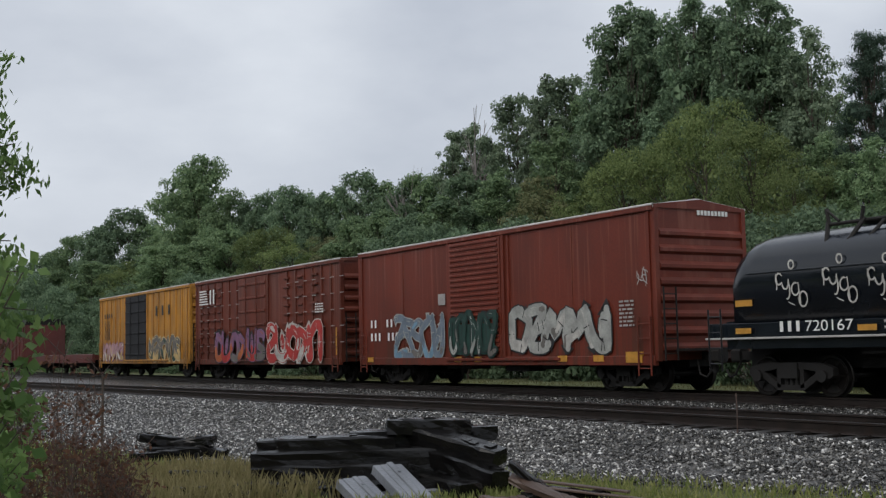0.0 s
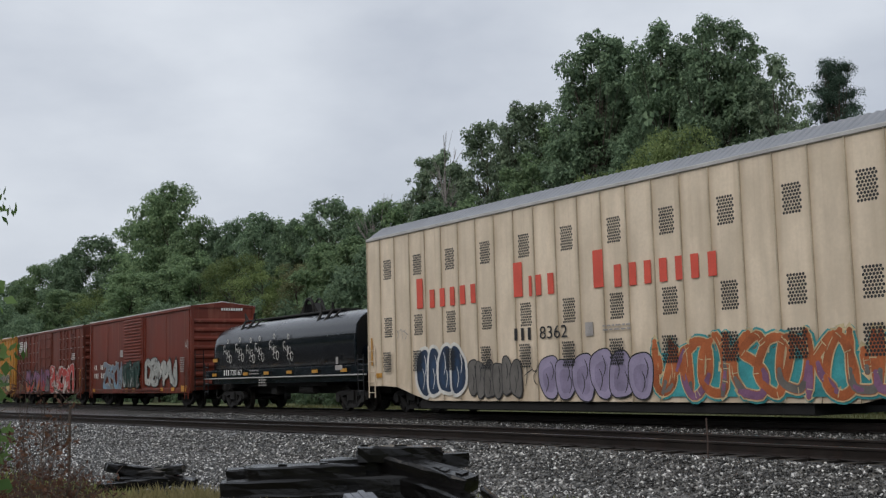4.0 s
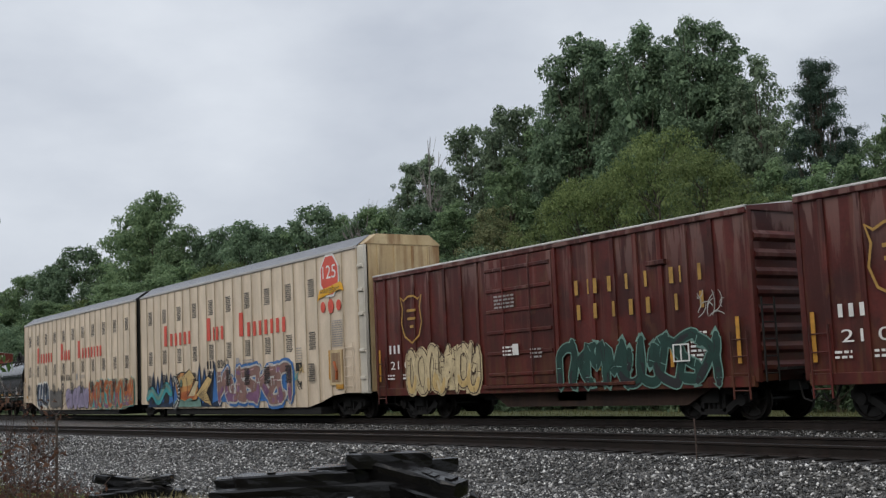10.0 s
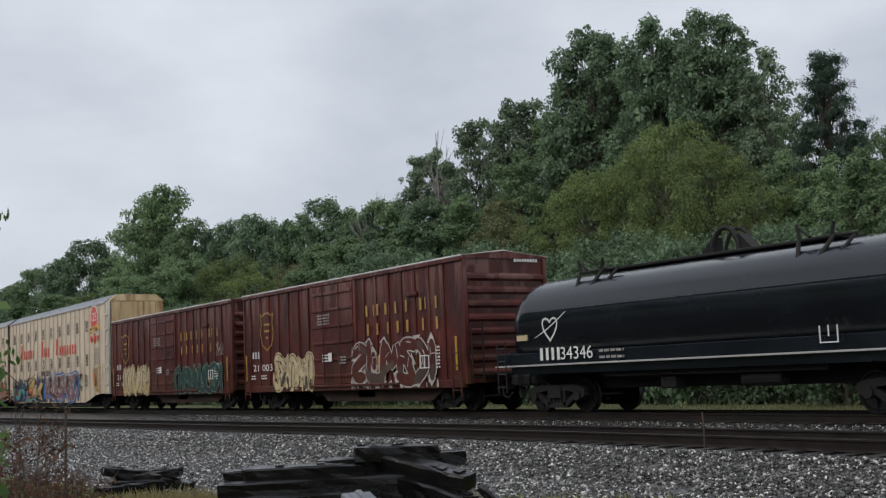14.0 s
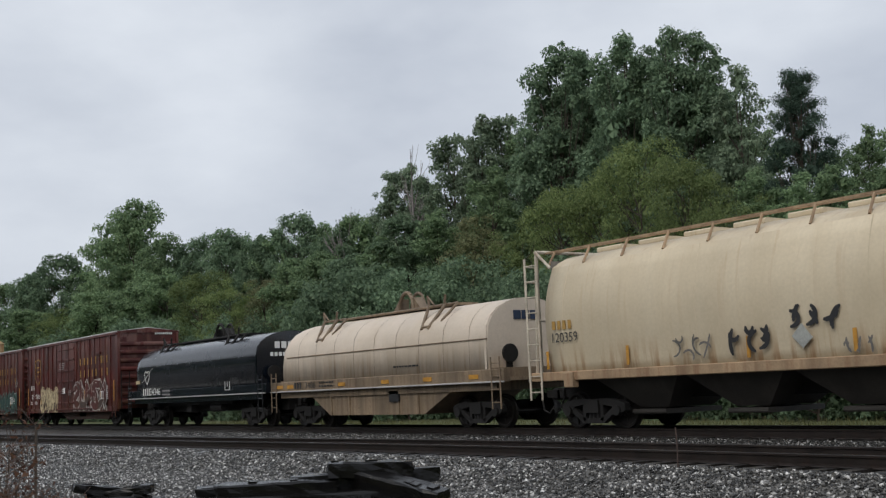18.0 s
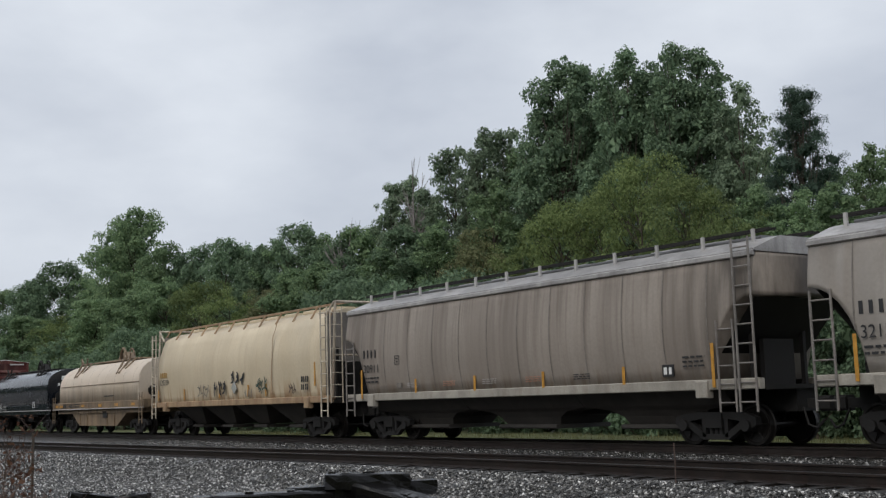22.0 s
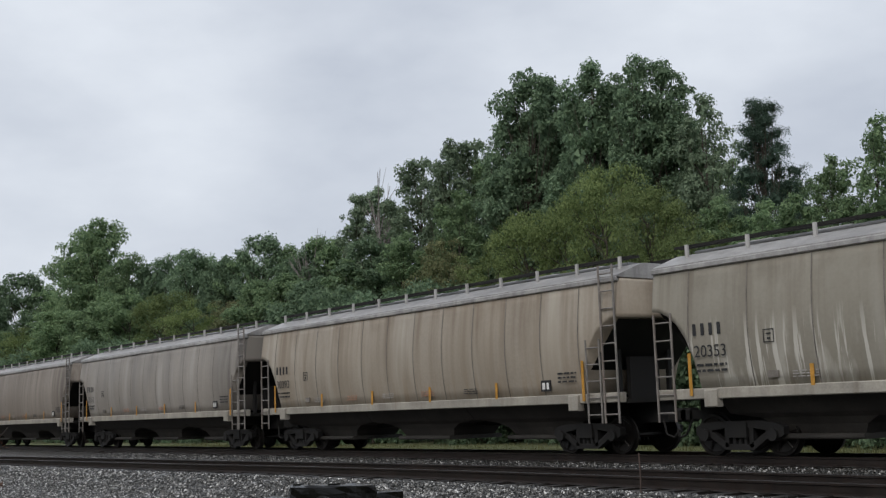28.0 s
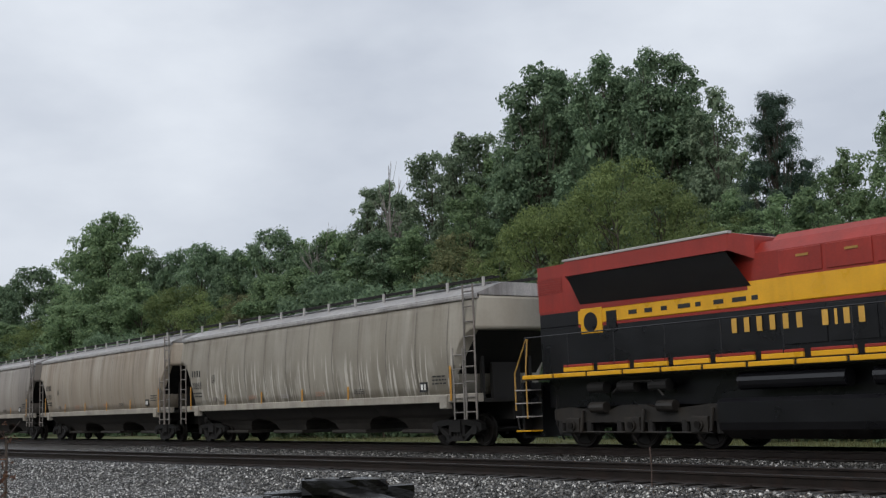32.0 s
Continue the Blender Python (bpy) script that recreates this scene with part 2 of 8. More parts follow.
weathered("yellow_car", (0.52, 0.245, 0.04), 0.5, 0.3, 0.7, ((1.6, 0.3, 0.43, 0.63, 0.6, (0.26, 0.13, 0.04), 0, 0), (8.0, 0.25, 0.50, 0.65, 0.75, (0.10, 0.055, 0.03), 1.8, 4.2), (3.5, 0.8, 0.43, 0.58, 0.8, (0.16, 0.09, 0.04), 2.6, 1.1)))
surf("door_black", (0.010, 0.011, 0.014), 0.75, var=0.4)
weathered("cream_rack", (0.70, 0.59, 0.46), 0.5, 0.14, 0.4, ((1.3, 0.55, 0.42, 0.62, 0.5, (0.46, 0.385, 0.29), 0, 0), (7.0, 0.18, 0.52, 0.68, 0.22, (0.36, 0.25, 0.15), 1.5, 5.0), (2.2, 0.6, 0.46, 0.64, 0.5, (0.40, 0.31, 0.21), 3.0, 1.0)))
def seam_stain(name, start, pitch, reach, strength, colour):
    """Brown dirt that gathers beside the upright joints of a panelled side."""
    m = MATS[name]
    n, l = m.node_tree.nodes, m.node_tree.links
    bs = n["Principled BSDF"]
    tc, sep, pp, mr, nz, mu, mx, sub = (n.new("ShaderNodeTexCoord"), n.new("ShaderNodeSeparateXYZ"), n.new("ShaderNodeMath"), n.new("ShaderNodeMapRange"), n.new("ShaderNodeTexNoise"),
                                        n.new("ShaderNodeMath"), n.new("ShaderNodeMixRGB"), n.new("ShaderNodeMath"))
    l.new(tc.outputs["Object"], sep.inputs[0])
    sub.operation, sub.inputs[1].default_value = "SUBTRACT", start
    l.new(sep.outputs["X"], sub.inputs[0])
    pp.operation, pp.inputs[1].default_value = "PINGPONG", pitch / 2
    l.new(sub.outputs[0], pp.inputs[0])
    mr.inputs["From Min"].default_value, mr.inputs["From Max"].default_value = 0.0, reach
    mr.inputs["To Min"].default_value, mr.inputs["To Max"].default_value = strength, 0.0
    l.new(pp.outputs[0], mr.inputs["Value"])
    nz.inputs["Scale"].default_value, nz.inputs["Detail"].default_value = 1.6, 4.0
    l.new(tc.outputs["Object"], nz.inputs["Vector"])
    mu.operation = "MULTIPLY"
    l.new(mr.outputs[0], mu.inputs[0])
    l.new(nz.outputs["Fac"], mu.inputs[1])
    l.new(mu.outputs[0], mx.inputs[0])
    l.new(bs.inputs["Base Color"].links[0].from_socket, mx.inputs[1])
    mx.inputs[2].default_value = (*colour, 1)
    l.new(mx.outputs["Color"], bs.inputs["Base Color"])


seam_stain("cream_rack", -9.15 - 1.5 * 0.9125, 0.9125, 0.2, 1.0, (0.34, 0.26, 0.17))
surf("rack_seam", (0.44, 0.37, 0.275), 0.6, var=0.3)
weathered("cream_end", (0.60, 0.48, 0.29), 0.5, 0.2, 0.7, ((2.0, 0.4, 0.40, 0.61, 0.6, (0.36, 0.24, 0.11), 0, 0), (7.0, 0.3, 0.48, 0.63, 0.75, (0.20, 0.095, 0.035), 1.0, 4.6)))
surf("galvanised", (0.26, 0.27, 0.29), 0.4, metal=0.5, var=0.18, scale=2.0, fine=30)
surf("black_coil", (0.006, 0.009, 0.014), 0.24, var=0.3, scale=1.0, coat=0.3, bump=0.015, streak=0.06, dirt=(0.02, 0.02, 0.022))
weathered("white_coil", (0.64, 0.55, 0.45), 0.5, 0.14, 0.5, ((1.6, 0.6, 0.38, 0.60, 0.6, (0.33, 0.285, 0.225), 2.7, 1.9), (0.9, 0.7, 0.42, 0.66, 0.35, (0.45, 0.36, 0.25), 0, 0), (5.0, 0.4, 0.50, 0.66, 0.65, (0.30, 0.18, 0.09), 2.6, 1.6)))
surf("coil_frame", (0.25, 0.185, 0.12), 0.6, var=0.45, scale=0.9, streak=0.9, dirt=(0.07, 0.038, 0.022), speck=0.35)
weathered("cream_hopper", (0.60, 0.515, 0.375), 0.5, 0.15, 0.45, ((1.0, 0.2, 0.40, 0.65, 0.4, (0.45, 0.36, 0.23), 0, 0), (8.0, 0.2, 0.56, 0.70, 0.4, (0.40, 0.27, 0.15), 1.6, 4.4), (4.5, 0.5, 0.48, 0.61, 0.85, (0.28, 0.14, 0.055), 2.2, 1.3)))
surf("frame_cream", (0.56, 0.50, 0.40), 0.55, var=0.35, scale=2.0, streak=0.7, dirt=(0.2, 0.09, 0.04))
surf("rusty_sill", (0.38, 0.265, 0.16), 0.65, var=0.35, scale=1.6, streak=0.7, dirt=(0.17, 0.07, 0.03))
weathered("grey_hopper_a", (0.308, 0.271, 0.235), 0.55, 0.2, 0.35, ((0.9, 0.10, 0.38, 0.61, 0.6, (0.20, 0.17, 0.145), 0, 0), (2.6, 0.12, 0.48, 0.65, 0.75, (0.115, 0.092, 0.075), 1.6, 4.4), (9.0, 0.2, 0.50, 0.67, 0.5, (0.13, 0.105, 0.085), 1.0, 4.2), (5.0, 0.5, 0.48, 0.63, 0.7, (0.16, 0.11, 0.07), 1.95, 1.4), (3.0, 0.3, 0.30, 0.55, 0.9, (0.055, 0.045, 0.037), "x", (5.6, 8.2)), (3.0, 0.3, 0.40, 0.62, 0.7, (0.09, 0.07, 0.055), "x", (-6.6, -8.4))))
weathered("grey_hopper_b", (0.310, 0.283, 0.253), 0.5, 0.18, 0.3, ((0.9, 0.10, 0.43, 0.65, 0.65, (0.25, 0.232, 0.215), 0, 0), (2.2, 0.10, 0.52, 0.65, 0.8, (0.17, 0.158, 0.15), 1.6, 4.3), (1.2, 0.9, 0.50, 0.67, 0.5, (0.13, 0.12, 0.11), 2.6, 4.3), (0.8, 0.10, 0.54, 0.68, 0.4, (0.48, 0.46, 0.43), 0, 0), (7.0, 0.3, 0.53, 0.68, 0.4, (0.22, 0.17, 0.13), 2.2, 1.4), (2.0, 0.2, 0.30, 0.55, 0.85, (0.085, 0.075, 0.065), "x", (5.2, 8.3)), (2.0, 0.2, 0.40, 0.62, 0.5, (0.18, 0.13, 0.10), "x", (-7.2, -8.6))))
weathered("grey_hopper_c", (0.333, 0.291, 0.238), 0.5, 0.18, 0.35, ((1.0, 0.10, 0.40, 0.63, 0.55, (0.28, 0.235, 0.18), 0, 0), (3.0, 0.12, 0.46, 0.62, 0.8, (0.17, 0.125, 0.085), 1.5, 4.4), (1.2, 0.9, 0.50, 0.66, 0.5, (0.15, 0.11, 0.075), 2.8, 4.3), (0.8, 0.10, 0.54, 0.68, 0.35, (0.55, 0.52, 0.46), 0, 0), (8.0, 0.25, 0.50, 0.65, 0.5, (0.25, 0.17, 0.10), 2.4, 1.4)))
weathered("grey_hopper_d", (0.278, 0.256, 0.213), 0.5, 0.18, 0.35, ((0.9, 0.10, 0.40, 0.65, 0.5, (0.27, 0.25, 0.205), 0, 0), (2.6, 0.10, 0.48, 0.64, 0.8, (0.155, 0.13, 0.10), 1.8, 4.4), (1.1, 0.8, 0.52, 0.68, 0.5, (0.14, 0.115, 0.085), 2.8, 4.3), (0.8, 0.10, 0.54, 0.68, 0.3, (0.50, 0.48, 0.43), 0, 0), (7.5, 0.33, 0.555, 0.60, 0.8, (0.58, 0.56, 0.51), 3.0, 2.2), (1.6, 0.5, 0.55, 0.64, 0.4, (0.56, 0.54, 0.49), 2.9, 2.0), (8.0, 0.3, 0.53, 0.63, 0.5, (0.15, 0.12, 0.09), 2.2, 1.4)))
surf("hopper_roof", (0.40, 0.385, 0.375), 0.35, var=0.35, scale=1.4, metal=0.2, streak=0.5, dirt=(0.13, 0.12, 0.115))
surf("hopper_sill", (0.36, 0.335, 0.29), 0.55, var=0.3, scale=1.5, streak=0.4, dirt=(0.14, 0.10, 0.07))
surf("hatch_dark", (0.20, 0.20, 0.205), 0.4, var=0.35, scale=1.5)
surf("hopper_seam", (0.19, 0.17, 0.15), 0.6, var=0.45, scale=3.0)
surf("post_cream", (0.62, 0.58, 0.5), 0.5, var=0.2, streak=0.3)
surf("hopper_end", (0.22, 0.20, 0.18), 0.6, var=0.35, streak=0.6, dirt=(0.05, 0.04, 0.04))
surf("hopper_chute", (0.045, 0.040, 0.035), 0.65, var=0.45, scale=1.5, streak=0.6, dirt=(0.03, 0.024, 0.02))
surf("rust_plate", (0.055, 0.028, 0.018), 0.7, var=0.5, scale=1.5, streak=0.5, dirt=(0.09, 0.05, 0.03))
# Dull black of steel parts; also the shade inside the hoppers' open ends.
surf("black_and_shade", (0.020, 0.019, 0.018), 0.6, var=0.4, scale=2.0)
MATS["black_and_shade"].node_tree.nodes["Principled BSDF"].inputs["Specular IOR Level"].default_value = 0.2
surf("running_gear", (0.010, 0.009, 0.0085), 0.8, var=0.5, scale=3.0, fine=35, bump=0.35)
surf("wheel_steel", (0.022, 0.019, 0.017), 0.45, metal=0.6, var=0.4, scale=4.0)
surf("rail_steel", (0.028, 0.021, 0.018), 0.45, metal=0.4, var=0.4, scale=3.0, streak=0.2, dirt=(0.08, 0.035, 0.02))
surf("rail_head", (0.30, 0.30, 0.31), 0.22, metal=0.9, var=0.2, scale=2.0)
surf("tie_wood", (0.020, 0.017, 0.015), 0.32, var=0.5, scale=3.0, fine=30, bump=0.5)
surf("old_tie", (0.007, 0.0066, 0.0065), 0.2, var=0.5, scale=2.5, fine=26, bump=0.3)
MATS["old_tie"].node_tree.nodes["Principled BSDF"].inputs["Specular IOR Level"].default_value = 0.3
surf("tie_grey", (0.204, 0.218, 0.246), 0.35, var=0.3, scale=3.0, fine=30, bump=0.5)
surf("ladder_grey", (0.42, 0.41, 0.40), 0.5, var=0.2)
surf("stencil_white", (0.72, 0.72, 0.70), 0.55, var=0.15, scale=3)
surf("stencil_dim", (0.34, 0.32, 0.31), 0.6, var=0.25, scale=3)
surf("stencil_black", (0.02, 0.02, 0.022), 0.5, var=0.2, scale=3)
surf("stencil_worn", (0.40, 0.20, 0.13), 0.6, var=0.3, scale=3)
surf("stencil_red", (0.62, 0.085, 0.055), 0.5, var=0.15, scale=2)
surf("stencil_gold", (0.40, 0.235, 0.055), 0.55, var=0.3, scale=4)
surf("reflector_amber", (0.50, 0.25, 0.04), 0.4, var=0.3, scale=6.0)
surf("ladder_worn", (0.21, 0.195, 0.18), 0.5, var=0.4, scale=4.0, streak=0.4, dirt=(0.12, 0.06, 0.03))
surf("loco_black", (0.008, 0.008, 0.010), 0.3, var=0.25, coat=0.12)
surf("loco_red", (0.31, 0.028, 0.018), 0.42, var=0.25, coat=0.05, streak=0.3, dirt=(0.12, 0.012, 0.01))
surf("loco_yellow", (0.76, 0.40, 0.018), 0.3, var=0.12, coat=0.3, streak=0.12)
surf("loco_gold", (0.62, 0.36, 0.07), 0.4, var=0.15)
surf("loco_truck", (0.022, 0.019, 0.016), 0.55, var=0.5, scale=2.5, streak=0.3, dirt=(0.07, 0.05, 0.035))
surf("flat_red", (0.11, 0.022, 0.018), 0.5, var=0.3, scale=0.8, streak=0.3)
surf("tag_white", (0.62, 0.61, 0.57), 0.5, var=0.2, scale=2.5)
surf("tag_navy", (0.016, 0.034, 0.075), 0.5, var=0.3, scale=2.5)
surf("tag_ink", (0.022, 0.052, 0.11), 0.5, var=0.3, scale=2.5)
surf("tag_dusk", (0.24, 0.205, 0.31), 0.5, var=0.25, scale=2.5)
surf("tag_grey", (0.14, 0.13, 0.12), 0.5, var=0.3, scale=2.5)
surf("tag_lilac", (0.30, 0.26, 0.38), 0.5, var=0.2, scale=2.5)
surf("tag_orange", (0.40, 0.11, 0.035), 0.5, var=0.4, scale=1.8)
surf("tag_sand", (0.56, 0.40, 0.17), 0.5, var=0.3, scale=1.8)
surf("tag_teal", (0.05, 0.31, 0.33), 0.5, var=0.35, scale=1.8)
surf("tag_blue", (0.045, 0.16, 0.42), 0.5, var=0.3, scale=1.8)
surf("tag_plum", (0.21, 0.10, 0.19), 0.5, var=0.35, scale=1.8)
surf("tag_pink", (0.50, 0.30, 0.32), 0.5, var=0.3, scale=1.8)
surf("tag_green", (0.012, 0.046, 0.036), 0.5, var=0.35, scale=2.0)
surf("tag_cream", (0.55, 0.45, 0.27), 0.5, var=0.3, scale=3.0, speck=0.4)
surf("tag_silver", (0.34, 0.35, 0.33), 0.5, var=0.35, scale=3.0)
surf("tag_chalk", (0.46, 0.45, 0.42), 0.55, var=0.35, scale=3.0, speck=0.35, dirt=(0.12, 0.06, 0.05))
surf("tag_slate", (0.15, 0.19, 0.24), 0.5, var=0.35, scale=2.5)
surf("tag_mint", (0.15, 0.27, 0.23), 0.5, var=0.35, scale=3.0, speck=0.3)
surf("tag_umber", (0.085, 0.055, 0.042), 0.5, var=0.45, scale=2.0, speck=0.4, dirt=(0.09, 0.02, 0.015))
surf("tag_russet", (0.24, 0.135, 0.115), 0.5, var=0.35, scale=2.0)
surf("tag_amber", (0.56, 0.25, 0.075), 0.5, var=0.35, scale=1.5)
surf("tag_red", (0.40, 0.035, 0.03), 0.5, var=0.3, scale=2.5)
surf("tag_sky", (0.16, 0.29, 0.40), 0.5, var=0.3, scale=2.5)
surf("bark", (0.075, 0.058, 0.045), 0.8, var=0.4, scale=3.0, bump=0.6)
surf("dry_stalk", (0.075, 0.048, 0.038), 0.7, var=0.4)
surf("dead_branch", (0.22, 0.20, 0.19), 0.8, var=0.3)
surf("earth", (0.11, 0.125, 0.05), 0.85, var=0.45, scale=0.35, fine=9, bump=0.5, speck=0.25, dirt=(0.09, 0.07, 0.04))
surf("unseen_wall_green", (0.03, 0.05, 0.025), 0.9, var=0.6, scale=0.4, fine=3.0, bump=0.8)
surf("planks", (0.085, 0.055, 0.043), 0.5, var=0.35)
stony("ballast_fouled", [(0.015, 0.014, 0.013), (0.04, 0.038, 0.035), (0.065, 0.06, 0.055), (0.13, 0.122, 0.112)], 22.0, 0.35, 1.0)
stony("ballast_grey", [(0.025, 0.025, 0.025), (0.075, 0.075, 0.073), (0.12, 0.12, 0.116), (0.24, 0.236, 0.228)], 22.0, 0.35, 1.0)
leafy("leaf_dark", (0.095, 0.150, 0.095), (0.229, 0.318, 0.193))
leafy("leaf_mid", (0.113, 0.180, 0.098), (0.267, 0.365, 0.192))
leafy("leaf_pale", (0.121, 0.173, 0.116), (0.284, 0.362, 0.236))
leafy("leaf_light", (0.112, 0.158, 0.060), (0.239, 0.295, 0.122))
leafy("leaf_olive", (0.121, 0.142, 0.071), (0.259, 0.269, 0.142))
leafy("leaf_pine", (0.052, 0.087, 0.067), (0.121, 0.184, 0.132))
leafy("leaf_near", (0.11, 0.20, 0.065), (0.24, 0.36, 0.13), 0.4)
leafy("grass_blade", (0.143, 0.195, 0.052), (0.351, 0.351, 0.143), 0.5)
leafy("grass_far", (0.10, 0.115, 0.05), (0.22, 0.21, 0.10))
leafy("dry_leaf", (0.075, 0.038, 0.030), (0.16, 0.085, 0.055), 0.6)
leafy("straw", (0.20, 0.18, 0.08), (0.36, 0.31, 0.16), 0.6)


def stones_mat(name, k):
    """Single stones: each its own grey, wet."""
    m = leafy(name, (0.014, 0.014, 0.014), (0.80 * k, 0.79 * k, 0.77 * k), 0.22, False)
    r = [x for x in m.node_tree.nodes if x.type == "VALTORGB"][0].color_ramp
    e = r.elements.new(0.55)
    e.color = (0.05 * k, 0.049 * k, 0.046 * k, 1)
    e = r.elements.new(0.85)
    e.color = (0.22 * k, 0.216 * k, 0.205 * k, 1)


stones_mat("stone", 0.9)
stones_mat("stone_fouled", 0.5)


# ---- mesh helpers ----
class Mesh:
    """Gathers plain geometry for one part."""

    def __init__(self):
        self.v, self.f = [], []

    def add(self, vs, fs):
        k = len(self.v)
        self.v += [tuple(p) for p in vs]
        self.f += [tuple(i + k for i in q) for q in fs]
        return self

    def box(self, x0, x1, y0, y1, z0, z1):
        return self.add([(x0, y0, z0), (x1, y0, z0), (x1, y1, z0), (x0, y1, z0), (x0, y0, z1), (x1, y0, z1), (x1, y1, z1), (x0, y1, z1)],
                        [(3, 2, 1, 0), (4, 5, 6, 7), (0, 1, 5, 4), (1, 2, 6, 5), (2, 3, 7, 6), (3, 0, 4, 7)])

    def bevel_box(self, x0, x1, y0, y1, z0, z1, b=0.02):
        """A box whose long edges along x are chamfered."""
        prof = [(y0 + b, z0), (y1 - b, z0), (y1, z0 + b), (y1, z1 - b), (y1 - b, z1), (y0 + b, z1), (y0, z1 - b), (y0, z0 + b)]
        return self.prism(prof, x0, x1)

    def prism(self, prof, x0, x1):
        """An outline in y and z, drawn out along x."""
        n = len(prof)
        return self.add([(x0, *p) for p in prof] + [(x1, *p) for p in prof],
                        [tuple(range(n))[::-1], tuple(range(n, 2 * n))] + [(i, (i + 1) % n, n + (i + 1) % n, n + i) for i in range(n)])

    def plate(self, prof, y0, y1):
        """An outline in x and z, drawn out along y."""
        n = len(prof)
        return self.add([(p[0], y0, p[1]) for p in prof] + [(p[0], y1, p[1]) for p in prof],
                        [tuple(range(n)), tuple(range(n, 2 * n))[::-1]] + [(i, n + i, n + (i + 1) % n, (i + 1) % n) for i in range(n)])

    def rod(self, a, b, r, n=8, r2=None):
        a, b = Vector(a), Vector(b)
        q = (b - a).to_track_quat("Z", "Y")
        r2 = r if r2 is None else r2
        ring = [(math.cos(2 * math.pi * i / n), math.sin(2 * math.pi * i / n)) for i in range(n)]
        vs = [a + q @ Vector((c * r, s * r, 0)) for c, s in ring] + [b + q @ Vector((c * r2, s * r2, 0)) for c, s in ring]
        return self.add(vs, [tuple(range(n))[::-1], tuple(range(n, 2 * n))] + [(i, (i + 1) % n, n + (i + 1) % n, n + i) for i in range(n)])

    def pipe(self, pts, r, n=6):
        for a, b in zip(pts, pts[1:]):
            self.rod(a, b, r, n)
        return self

    def loft(self, rings, closed=True, caps=True):
        """Rings of equal length joined in turn."""
        k, n = len(rings), len(rings[0])
        vs = [p for r in rings for p in r]
        fs = [(i * n + j, i * n + (j + 1) % n, (i + 1) * n + (j + 1) % n, (i + 1) * n + j) for i in range(k - 1) for j in range(n if closed else n - 1)]
        if caps:
            fs += [tuple(range(n))[::-1], tuple(range((k - 1) * n, k * n))]
        return self.add(vs, fs)

    def data(self, name, smooth=False):
        me = bpy.data.meshes.new(name)
        me.from_pydata(self.v, [], self.f)
        if smooth:
            me.shade_smooth()
        me.validate()
        return me


def part(name, m, material, parent, label="", smooth=False, at=None):
    me = m.data(name, smooth) if isinstance(m, Mesh) else m
    ob = new(name, me)
    if not me.materials:
        me.materials.append(MATS[material])
    ob.parent = parent
    if at is not None:
        ob.matrix_basis = at
    return tagged(ob, label) if label else ob


def thing(name, label, category, at, group="", kind=""):
    ob = new(name)
    ob.empty_display_size = 0.3
    ob.matrix_basis = at
    return tagged(ob, label, category, group, kind)


def solid(name, m, material, label, category, group="", kind="", smooth=False, at=None):
    """A thing of one mesh."""
    ob = part(name, m, material, None, smooth=smooth, at=at)
    return tagged(ob, label, category, group, kind)


def quad_mesh(name, verts, faces):
    """A mesh from numpy arrays of equal-sided faces."""
    me = bpy.data.meshes.new(name)
    nf, k = faces.shape
    me.vertices.add(len(verts))
    me.vertices.foreach_set("co", np.asarray(verts, np.float32).ravel())
    me.loops.add(nf * k)
    me.loops.foreach_set("vertex_index", np.asarray(faces, np.int32).ravel())
    me.polygons.add(nf)
    me.polygons.foreach_set("loop_start", np.arange(0, nf * k, k, dtype=np.int32))
    me.update(calc_edges=True)
    me.validate()
    return me


def lettering(name, body, x, z, height, material, parent, y, width=None, label=""):
    """Words on a car's flank: x of the left edge, z of the base line."""
    cu = bpy.data.curves.new(name, "FONT")
    cu.body, cu.size, cu.extrude = body, 1.0, 0.0
    tmp = bpy.data.objects.new(name, cu)
    scene.collection.objects.link(tmp)
    bpy.context.view_layer.update()
    me = bpy.data.meshes.new_from_object(tmp)
    bpy.data.objects.remove(tmp)
    co = np.array([v.co[:] for v in me.vertices])
    lo, hi = co.min(0), co.max(0)
    sy = height / (hi[1] - lo[1])
    sx = sy if width is None else width / (hi[0] - lo[0])
    for v, c in zip(me.vertices, co):
        v.co = (x + (c[0] - lo[0]) * sx, y, z + (c[1] - lo[1]) * sy)
    return part(name, me, material, parent, label)


def bars(name, x, z, widths, height, material, parent, y, gap=0.04, label=""):
    """Plain upright bars that stand in for marks: one bar a character."""
    for w in widths:
        if w > 0:
            k = 0.52 if w > 0.16 else 0.8
            part(name, Mesh().box(x + w * (1 - k) / 2, x + w * (1 + k) / 2, y - 0.004, y + 0.002, z, z + height), material, parent, label)
        x += abs(w) + gap


